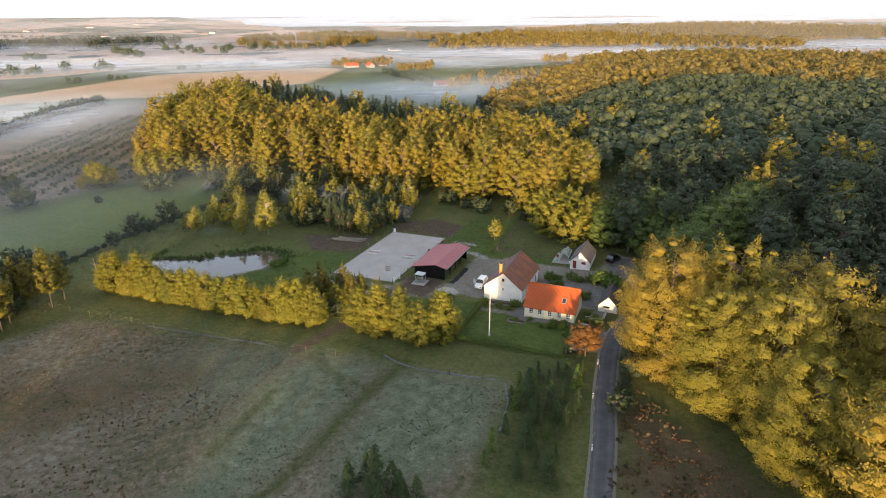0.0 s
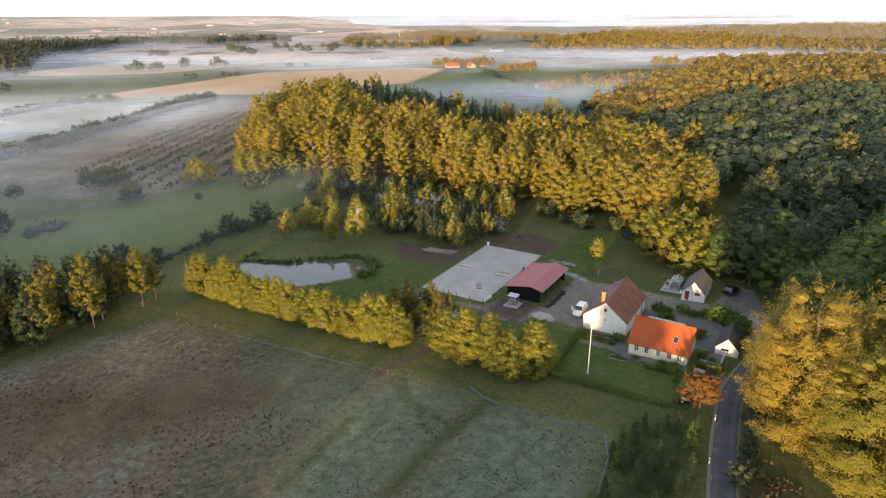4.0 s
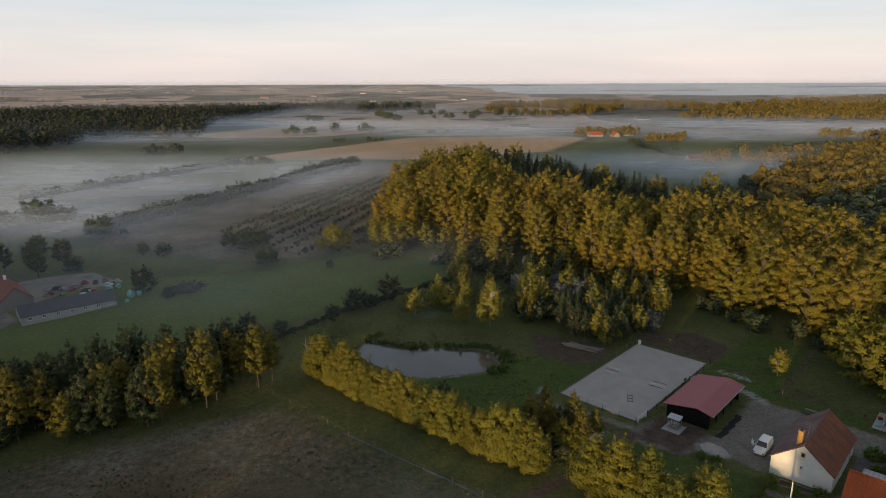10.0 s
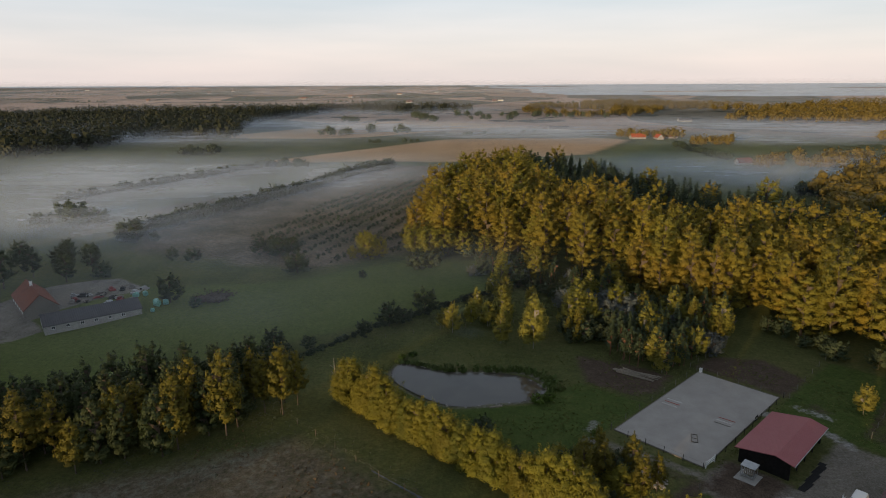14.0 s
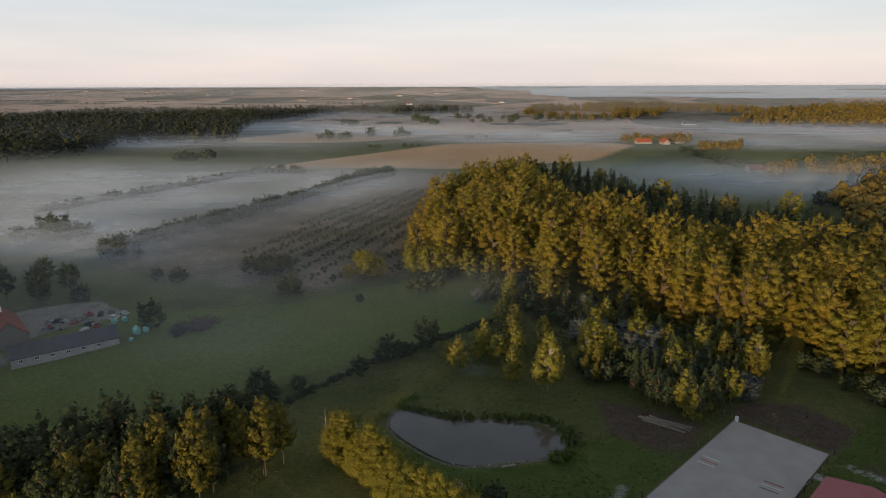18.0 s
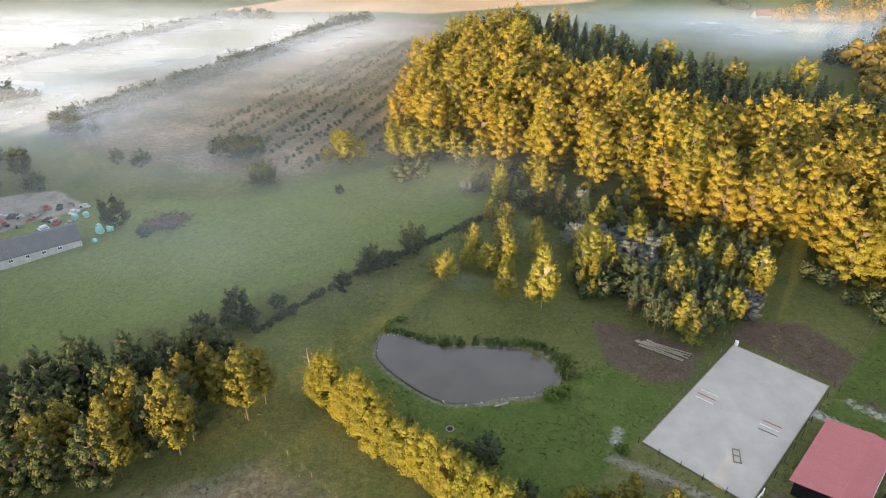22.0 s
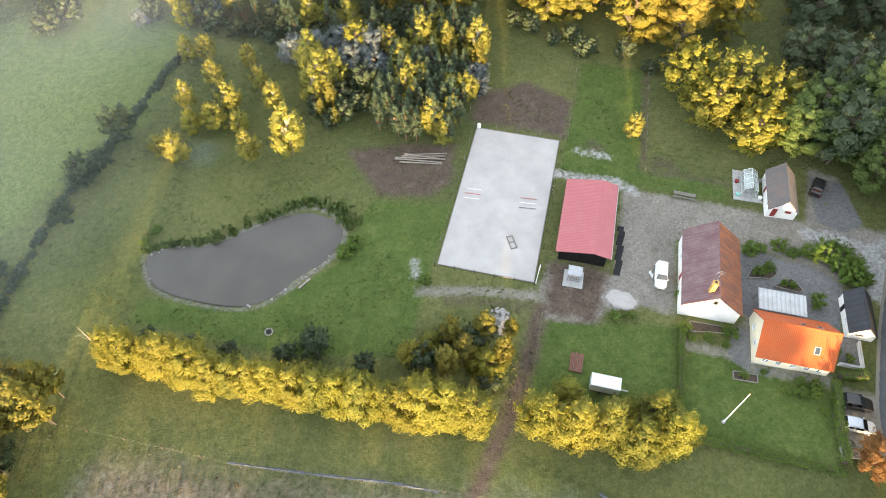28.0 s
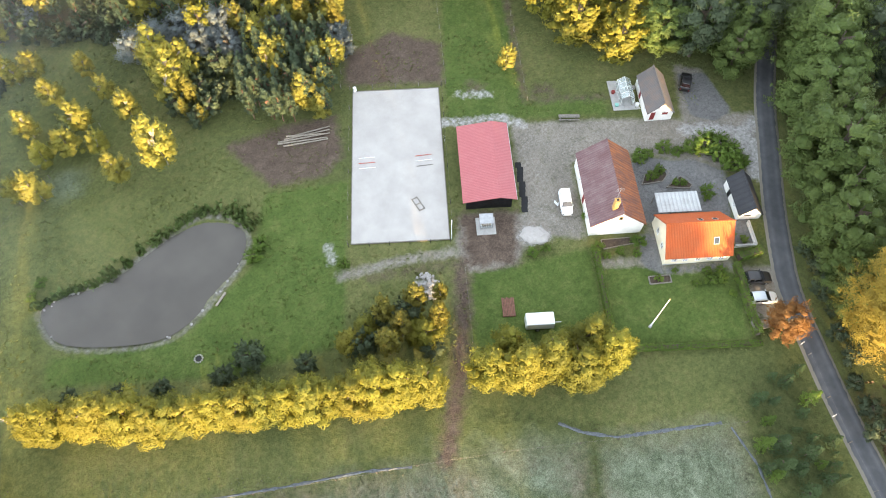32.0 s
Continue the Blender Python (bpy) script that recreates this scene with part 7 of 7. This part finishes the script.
x, y = fw(47.4, 27)
gh = thing("greenhouse", x, y, gz(x, y), math.degrees(FA), "small glass greenhouse on a paved slab", "greenhouse")
for i in range(5):
    for j in range(7):
        part("paving_slab", boxes((-2.45 + i * 0.98, -2.45 + i * 0.98 + 0.95, -3.4 + j * 0.97, -3.4 + j * 0.97 + 0.94, -0.1, 0.05 + 0.006 * ((i * 3 + j) % 3))), CONCRETE, gh)
bm = bmesh.new()
for yy in (-2.2, -1.1, 0, 1.1, 2.2):
    for s in (-1, 1):
        tube(bm, (s * 1.1, yy, 0), (s * 1.1, yy, 1.5), 0.03, 0.03, 5)
        tube(bm, (s * 1.1, yy, 1.5), (0, yy, 2.2), 0.03, 0.03, 5)
for xx, zz in ((-1.1, 1.5), (1.1, 1.5), (0, 2.2), (-1.1, 0.1), (1.1, 0.1)):
    tube(bm, (xx, -2.2, zz), (xx, 2.2, zz), 0.03, 0.03, 5)
part("frame", bm, WHITEPAINT, gh)
gg = Nodes("greenhouse_glass")
gg.bsdf.inputs["Transmission Weight"].default_value = 0.75
GHGLASS = gg.done((0.75, 0.82, 0.80), 0.15, 0.0, 0.5)
for i in range(4):
    y0 = -2.15 + i * 1.1
    for s in (-1, 1):
        part("pane", slab(bmesh.new(), [(s * 1.1, y0, 1.53), (s * 1.1, y0 + 1.0, 1.53), (0.02 * s, y0 + 1.0, 2.22), (0.02 * s, y0, 2.22)], 0.01), GHGLASS, gh)
        bm = boxes((s * 1.13 - 0.006, s * 1.13 + 0.006, y0, y0 + 1.0, 0.15, 1.45))
        part("pane", bm, GHGLASS, gh)
for px, py, m in ((-1.8, -2.4, PLASTIC_TEAL), (1.7, -2.6, WHITEPAINT), (1.8, 1.2, STONE), (-1.9, 0.5, REDPAINT)):
    x, y = fw(47.4 + px, 27 + py)
    tb = thing("garden_tub", x, y, gz(x, y) + 0.05, 0, "round planting tub on the paved slab", "tub")
    part("tub", tube(bmesh.new(), (0, 0, 0), (0, 0, 0.5), 0.28, 0.36, 14), m, tb)

x, y = fw(37, 22.7)
bn = thing("picnic_bench", x, y, gz(x, y), math.degrees(FA) - 3, "long weathered timber bench on the grass", "bench")
for i, yy in enumerate((-0.25, 0.0, 0.25)):
    part("plank", boxes((-1.8, 1.8, yy - 0.1, yy + 0.1, 0.62, 0.68)), GREYWOOD, bn)
part("seat", boxes((-1.8, 1.8, -0.75, -0.5, 0.4, 0.45)), GREYWOOD, bn)
for xx in (-1.4, 1.4):
    part("trestle", boxes((xx - 0.06, xx + 0.06, -0.7, 0.3, -0.05, 0.4), (xx - 0.06, xx + 0.06, -0.25, 0.25, 0.4, 0.62)), GREYWOOD, bn)

x, y = 38.82, 76.55
fp = thing("flagpole", x, y, gz(x, y), 0, "tall white tapered flagpole on the lawn", "flagpole")
part("pole", tube(bmesh.new(), (0, 0, -0.1), (0, 0, 9.1), 0.10, 0.05, 14), WHITEPAINT, fp)
bm = bmesh.new()
bmesh.ops.create_uvsphere(bm, u_segments=12, v_segments=8, radius=0.10, matrix=Matrix.Translation((0, 0, 9.2)))
part("finial", bm, BRICK, fp, "gilded ball finial")
part("socket", boxes((-0.2, 0.2, -0.2, 0.2, -0.1, 0.35), bevel=0.03), CONCRETE, fp)
part("halyard", tube(bmesh.new(), (0.14, 0, 0.9), (0.09, 0, 9.0), 0.012, 0.012, 4), WHITEPAINT, fp)


def clipped(name, a0, b0, a1, b1, w, h, mat, label):
    """A clipped garden hedge of dense small leaves."""
    x, y = fw((a0 + a1) / 2, (b0 + b1) / 2)
    L = math.hypot(a1 - a0, b1 - b0)
    ob = thing(name, x, y, gz(x, y) - 0.05, math.degrees(FA) + math.degrees(math.atan2(b1 - b0, a1 - a0)), label, "hedge", "clipped garden hedges")
    rg = np.random.default_rng(int(L * 100))
    n = int(L * 210)
    u = rg.uniform(-L / 2, L / 2, n)
    side = rg.integers(0, 3, n)
    wob = 1 + 0.12 * np.sin(u * 1.7) + rg.normal(0, 0.05, n)
    c = np.stack([u, np.where(side == 0, -w / 2, np.where(side == 1, w / 2, rg.uniform(-w / 2, w / 2, n))) * wob, np.where(side == 2, h * wob, rg.uniform(0.02, h, n))], 1)
    nn = np.stack([rg.normal(0, 0.5, n), np.where(side == 0, -1, np.where(side == 1, 1, 0)) + rg.normal(0, 0.4, n), np.where(side == 2, 1.0, 0.3) + rg.normal(0, 0.3, n)], 1)
    part("foliage", quads_mesh(name, leaf_quads(rg, c, nn, np.full(n, 0.19)), mat), None, ob)
    part("core", boxes((-L / 2 + 0.1, L / 2 - 0.1, -w * 0.3, w * 0.3, 0.0, h * 0.8)), BARK, ob)
    return ob


def garden_bed(outline, label):
    """A raised planting bed: soil inside a low kerb of boards."""
    ca, cb = sum(p[0] for p in outline) / len(outline), sum(p[1] for p in outline) / len(outline)
    x, y = fw(ca, cb)
    ob = thing("garden_bed", x, y, gz(x, y) - 0.05, math.degrees(FA), label, "flower bed", "beds in the courtyard")
    loc = [(a - ca, b - cb) for a, b in outline]
    part("soil", prism(bmesh.new(), [(p[0] * 0.94, p[1] * 0.94) for p in loc], 0.0, 0.16), SOIL, ob)
    for (x0, y0), (x1, y1) in zip(loc, loc[1:] + loc[:1]):
        L = math.hypot(x1 - x0, y1 - y0)
        k = part("kerb", boxes((-L / 2, L / 2, -0.07, 0.07, 0, 0.26), bevel=0.015), GREYWOOD, ob)
        k.matrix_basis = pose((x0 + x1) / 2, (y0 + y1) / 2, 0, 0, 0, math.degrees(math.atan2(y1 - y0, x1 - x0)))
    return ob


SOIL = plain("garden_soil", (0.07, 0.052, 0.038), 0.95, vary=0.4, scale=3)
garden_bed([(46.5, 7.9), (49.9, 8.3), (51.4, 10.1), (50.4, 11.2), (47.3, 9.7)], "low planted bed edged with weathered boards")
garden_bed([(50.2, 7.0), (53.8, 6.6), (54.4, 7.2), (52.9, 9.0)], "dark soil bed edged with weathered boards")
garden_bed([(38.1, -1.8), (43.8, -1.6), (43.6, -2.6), (38.3, -3.4)], "narrow flower bed below the farmhouse gable")
garden_bed([(44.0, -8.5), (47.2, -8.4), (47.2, -9.6), (44.0, -9.7)], "brown planted bed at the terrace edge")
x, y = fw(59.6, -2.4)
lw = thing("low_wall", x, y, gz(x, y) - 0.1, math.degrees(FA), "low pale wall round the small cottage terrace", "garden wall")
for w4 in ((1.3, 1.5, -2.2, 2.0), (-1.8, 1.3, -2.3, -2.1)):
    part("wall_run", boxes((*w4, 0, 0.75), bevel=0.02), WHITEWASH, lw)
    part("coping", boxes((w4[0] - 0.05, w4[1] + 0.05, w4[2] - 0.05, w4[3] + 0.05, 0.75, 0.82), bevel=0.015), CONCRETE, lw)
for a, b, s4 in ((52.6, -10, 0.75), (50.6, -10.2, 0.6), (54.4, -9.8, 0.7), (55.4, -12.2, 0.6), (40.6, -4.0, 0.6), (45.4, -9, 0.5)):
    shrub.plant(rng, *fw(a, b), s4, label="low leafy garden plant beside the lawn")
clipped("garden_hedge", 36.9, -3.5, 36.9, -19, 0.8, 1.0, SHRUB, "low clipped green hedge along the garden's west side")
clipped("garden_hedge", 37.4, -19.5, 57.4, -19.9, 0.8, 0.8, SHRUB, "low clipped green hedge along the garden's south side")
clipped("garden_hedge", 57, -7.6, 57, -18.8, 0.9, 1.3, SHRUB, "clipped green hedge beside the parked cars")
clipped("garden_hedge", 57.6, -6.6, 61.4, -5.6, 1.2, 1.3, SHRUB, "clipped green hedge between cottage and parking")


def rock_mesh(seed, r):
    bm = bmesh.new()
    bmesh.ops.create_icosphere(bm, subdivisions=1, radius=r)
    rr = random.Random(seed)
    for v in bm.verts:
        v.co = Vector((v.co.x * rr.uniform(0.75, 1.3), v.co.y * rr.uniform(0.75, 1.3), v.co.z * rr.uniform(0.5, 0.8)))
    return finish(bm, "stone", STONE)


rocks = [rock_mesh(i, 0.26) for i in range(5)]
x, y = fw(11.4, -8.0)
hp = thing("stone_heap", x, y, gz(x, y), 0, "heap of pale field stones beside the lane", "stones")
r6 = random.Random(6)
for i in range(90):
    a, d = r6.uniform(0, 6.283), 2.2 * math.sqrt(r6.random())
    o = part("stone", rocks[i % 5], None, hp)
    o.matrix_basis = pose(d * math.cos(a) * 0.8, d * math.sin(a) * 1.15, 0.1 + 0.55 * max(0, 1 - d / 2.2) * r6.uniform(0.6, 1), 0, 0, r6.uniform(0, 360)) @ Matrix.Diagonal((r6.uniform(0.6, 1.3),) * 3 + (1,))
x, y = fw(28.2, -0.2)
bm = bmesh.new()
bmesh.ops.create_uvsphere(bm, u_segments=28, v_segments=12, radius=1, matrix=Matrix.Diagonal((2.3, 1.6, 0.7, 1)))
for v in bm.verts:
    v.co += Vector((0.18 * math.sin(v.co.y * 5), 0.14 * math.sin(v.co.x * 4), 0.06 * math.sin(v.co.x * 7 + v.co.y * 5)))
gh2 = thing("gravel_heap", x, y, gz(x, y) - 0.05, math.degrees(FA) - 12, "low heap of pale gravel in the yard", "gravel heap")
part("mound", bm, SAND, gh2)
# stones on the pond bank
for i in range(34):
    k = r6.randrange(len(POND))
    if not (8 < k < 22 or k > 38 or k < 4):
        continue
    a, b = POND[k]
    x, y = fw(a + r6.uniform(-0.5, 0.5), b + r6.uniform(-0.5, 0.5))
    st = new("bank_stone", rocks[i % 5])
    st.matrix_basis = pose(x, y, max(gz(x, y), -0.36) + 0.05, 0, 0, r6.uniform(0, 360)) @ Matrix.Diagonal((r6.uniform(0.5, 1.1),) * 3 + (1,))
    tagged(st, "pale boulder at the water's edge of the pond", "stone", "stones round the pond")
x, y = fw(-19, -8.1)
bmn = thing("bank_beam", x, y, gz(x, y), math.degrees(FA) + 62, "pale timber beam lying on the pond bank", "beam")
part("beam", boxes((-1.2, 1.2, -0.16, 0.16, 0.0, 0.25), bevel=0.03), PALEWOOD, bmn)
x, y = fw(-21.1, -17.1)
ft = thing("fire_pit", x, y, gz(x, y), 0, "ring of stones with ash on the lawn", "fire pit")
for i in range(11):
    o = part("stone", rocks[i % 5], None, ft)
    o.matrix_basis = pose(0.55 * math.cos(i * 0.571), 0.55 * math.sin(i * 0.571), 0.04, 0, 0, i * 40) @ Matrix.Diagonal((0.55, 0.55, 0.55, 1))
part("ash", tube(bmesh.new(), (0, 0, 0), (0, 0, 0.05), 0.42, 0.36, 14), BLACKWOOD, ft)
x, y = fw(22.8, -12)
wp = thing("timber_stack", x, y, gz(x, y), math.degrees(FA), "stack of weathered reddish timber on the lawn", "timber")
for i in range(8):
    part("plank", boxes((-0.9 + i * 0.23, -0.72 + i * 0.23, -1.5, 1.5 - 0.1 * (i % 3), 0.0, 0.22 + 0.05 * (i % 2))), BARK_RED, wp)
# rubber mats and scrap along the barn's east side
for i in range(10):
    x, y = fw(27.2 + 0.12 * (i % 3), 4.6 + i * 0.98)
    mt = thing("rubber_mat", x, y, gz(x, y), math.degrees(FA) + r6.uniform(-5, 5), "dark rubber mat lying beside the barn", "mat", "mats beside the barn")
    part("mat", boxes((-0.5, 0.5, -0.52, 0.52, 0.0, 0.06 + 0.04 * (i % 3)), bevel=0.02), RUBBER, mt)
# bare dead tree at the hedge end
x, y = fw(-42.4, -25.2)
dt = thing("dead_tree", x, y, gz(x, y), 0, "leaning bare dead tree at the hedge end", "tree")
bm = tube(bmesh.new(), (0, 0, -0.3), (-0.7, 0.3, 4.6), 0.16, 0.09, 8)
tube(bm, (-0.7, 0.3, 4.6), (-0.9, 0.5, 7.2), 0.09, 0.03, 6)
part("trunk", bm, BARK_PALE, dt)
for p0, p1 in (((-0.5, 0.2, 3.2), (-1.6, 0.8, 4.6)), ((-0.6, 0.25, 4.0), (0.5, 0.0, 5.4)), ((-0.75, 0.35, 5.2), (-1.6, -0.2, 6.2)), ((-0.4, 0.2, 2.6), (0.8, 0.6, 3.8))):
    part("branch", tube(bmesh.new(), p0, p1, 0.05, 0.02, 5), BARK_PALE, dt)
# roadside marker posts
for a, b in ((62.7, -20.4), (63.6, -30.5), (65.6, -43)):
    x, y = fw(a, b)
    po = thing("marker_post", x, y, gz(x, y), 0, "white roadside marker post on the verge", "post", "roadside marker posts")
    part("post", boxes((-0.06, 0.06, -0.05, 0.05, -0.2, 1.0), bevel=0.01), WHITEPAINT, po)
    part("band", boxes((-0.063, 0.063, -0.053, 0.053, 0.72, 0.86)), BLACKWOOD, po)


def strip(name, pts, half, mat, label, category, bumpy=0.05):
    """A narrow irregular strip laid on the ground."""
    verts, faces = [], []
    rr = random.Random(len(pts) * 7)
    n = 0
    for (a0, b0), (a1, b1) in zip(pts[:-1], pts[1:]):
        m = max(2, int(math.hypot(a1 - a0, b1 - b0) / 0.6))
        d = np.array((a1 - a0, b1 - b0)) / math.hypot(a1 - a0, b1 - b0)
        for i in range(m):
            a, b = a0 + (a1 - a0) * i / m, b0 + (b1 - b0) * i / m
            w = half * rr.uniform(0.5, 1.3)
            for s, lift in ((-1, 0.0), (0, bumpy * 2 * rr.random()), (1, 0.0)):
                x, y = fw(a - d[1] * w * s, b + d[0] * w * s)
                verts.append((x, y, gz(x, y) + 0.03 + lift))
            if n:
                k = n * 3
                faces += [(k - 3, k - 2, k + 1, k), (k - 2, k - 1, k + 2, k + 1)]
            n += 1
    return tagged(new(name, mesh_from(name, verts, faces, mat)), label, category, kind="structure")


FILM = plain("dark_plastic_film", (0.10, 0.11, 0.12), 0.4, vary=0.4, scale=3)
strip("ditch_lining", [(-19, -36), (-8.2, -34.9), (1.8, -33.6), (8.7, -33.4)], 0.2, FILM, "dark plastic sheet strip along the field ditch", "sheet")
strip("ditch_lining", [(27.6, -29), (30.7, -30.4), (35.1, -31.3), (41.9, -30.8), (49.6, -30.3)], 0.22, FILM, "dark plastic sheet strip at the field's edge", "sheet")
strip("ditch_edge", [(50, -31), (52, -36), (53, -44)], 0.16, FILM, "dark wet ditch between field and young trees", "ditch")

# ---- neighbouring farm to the west ----


def plain_house(name, x, y, rot, L, W, eave, ridge, wall_mat, roof_mat, label, category="barn", chim=False, z=None):
    z = gz(x, y) if z is None else z
    ob = thing(name, x, y, z - 0.3, rot, label, category)
    e, r = eave + 0.3, ridge + 0.3
    for off, sign in ((-W / 2, 1), (W / 2, -1)):
        bm = bmesh.new()
        hs = [(-L / 2 + 1.5 + i * 3.2, -L / 2 + 2.4 + i * 3.2, 1.2, 2.0) for i in range(int((L - 2) / 3.2))] if e > 2.2 else []
        wall_run(bm, L, e, 0.25, hs, "x", off, sign)
        part("wall", bm, wall_mat, ob)
        for o in hs:
            window_part(ob, "x", off, -sign, *o, 2, 1)
    for off, sign in ((-L / 2, 1), (L / 2, -1)):
        bm = bmesh.new()
        wall_run(bm, W - 0.5, e, 0.25, [], "y", off, sign)
        gable(bm, W - 0.5, e, r - 0.1, "y", off, 0.25, -sign)
        part("gable_wall", bm, wall_mat, ob)
    roof_half(ob, "x", L + 0.5, 0, r, -W / 2, e, 0.15, roof_mat, "roof_slope")
    roof_half(ob, "x", L + 0.5, 0, r, W / 2, e, 0.15, roof_mat, "roof_slope")
    if chim:
        chimney(ob, -L * 0.1, 0, r - 0.6, r + 1.0, 0.6, WHITEPAINT)
    return ob


ROOF_SHED = roofing("grey_fibre_cement", (0.085, 0.082, 0.09), (0.13, 0.125, 0.13), 0.5, 0.03, "x", 0.8, 0.5)
ROOF_BRICK = roofing("old_red_tiles", (0.24, 0.075, 0.04), (0.14, 0.06, 0.045), 0.3, 0.03, "x", 0.75, 0.5)
plain_house("long_stable", -109.6, 168.4, 42, 22.5, 10.0, 2.2, 3.9, CONCRETE, ROOF_SHED, "long low stable with dark grey roof and pale eaves")
plain_house("neighbour_house", -130.5, 175, -43, 18, 8, 2.6, 6.2, GREYWOOD, ROOF_BRICK, "neighbouring farmhouse with old red tiled roof", "house", True)
for i, (x, y, s) in enumerate(((-106.5, 184, 1.0), (-104.5, 185.5, 0.9), (-96.5, 177.5, 1.1), (-94.6, 178.6, 1.0), (-95.6, 173.4, 0.7), (-98, 179.5, 0.9))):
    bl = thing("wrapped_bale", x, y, gz(x, y), i * 37, "round hay bale wrapped in pale teal film", "bale", "wrapped bales by the stable")
    bm = bmesh.new()
    bmesh.ops.create_cone(bm, cap_ends=True, segments=20, radius1=0.8 * s, radius2=0.8 * s, depth=1.3 * s, matrix=Matrix.Translation((0, 0, 0.8 * s)) @ pose(0, 0, 0, 90, 0, 0))
    bmesh.ops.bevel(bm, geom=[e for e in bm.edges if len(e.link_faces) == 2 and e.calc_face_angle() > 0.8], offset=0.14, segments=2, affect="EDGES")
    part("bale", bm, PLASTIC_TEAL, bl)
r7 = random.Random(7)
for i in range(22):
    x, y = -126 + r7.uniform(0, 22), 178 + r7.uniform(0, 13)
    m = (GREYWOOD, STEEL, REDPAINT, RUBBER, GREYWOOD, CONCRETE)[i % 6]
    sc = thing("scrap_pile", x, y, gz(x, y), r7.uniform(0, 360), "old farm machinery and scrap in the yard", "scrap", "scrap in the neighbour's yard")
    w, d, h = r7.uniform(0.6, 1.8), r7.uniform(0.5, 1.2), r7.uniform(0.4, 1.3)
    part("frame", boxes((-w, w, -d, d, 0.1, h * 0.5), (-w * 0.6, w * 0.3, -d * 0.7, d * 0.7, h * 0.5, h), bevel=0.05), m, sc)
    part("wheel", tube(bmesh.new(), (w * 0.5, d, 0.3), (w * 0.5, d + 0.15, 0.3), 0.3, 0.3, 12), RUBBER, sc)

# ---- far farms ----
for x, y, rot, L, W, roof, label in ((118, 628, 10, 22, 10, ROOF_ORANGE, "far farmhouse with bright red roof"), (136, 624, 100, 16, 8, ROOF_ORANGE, "far farm wing with bright red roof"), (150, 634, 20, 14, 8, ROOF_BRICK, "far farm barn with red roof"),
                                     (160, 476, 20, 18, 8, ROOF_BRICK, "far cottage catching the sun"), (170, 470, 110, 12, 7, ROOF_BRICK, "far cottage barn with red roof"), (246, 960, 5, 30, 12, ROOF_SHED, "far white farm building"), (420, 1010, 30, 24, 10, ROOF_SHED, "far white farm among woods"), (60, 800, 10, 40, 12, ROOF_SHED, "long pale farm building standing in the mist")):
    plain_house("distant_farm", x, y, rot, L * 0.6, W * 0.75, 1.7, 4.6, STONE if roof is not ROOF_SHED else CONCRETE, roof, label, "house")

# villages of the far country
rv = random.Random(17)
for i in range(22):
    D, a = rv.uniform(1700, 3900), radians(rv.uniform(-40, 2))
    x, y = D * math.sin(a), D * math.cos(a)
    L, W = rv.uniform(10, 20), rv.uniform(7, 10)
    vh = thing("village_house", x, y, gz(x, y) - 0.5, rv.uniform(-30, 30), "far white house in the hazy country", "house", "houses of the far villages")
    part("wall", boxes((-L / 2, L / 2, -W / 2, W / 2, 0, 3.5)), STONE if i % 2 else WHITEWASH, vh)
    bm = bmesh.new()
    gable(bm, W + 1.0, 3.5, 7.5, "y", L / 2 + 0.5, L + 1.0, 1)
    part("roof", bm, ROOF_BRICK if i % 3 else ROOF_SHED, vh)
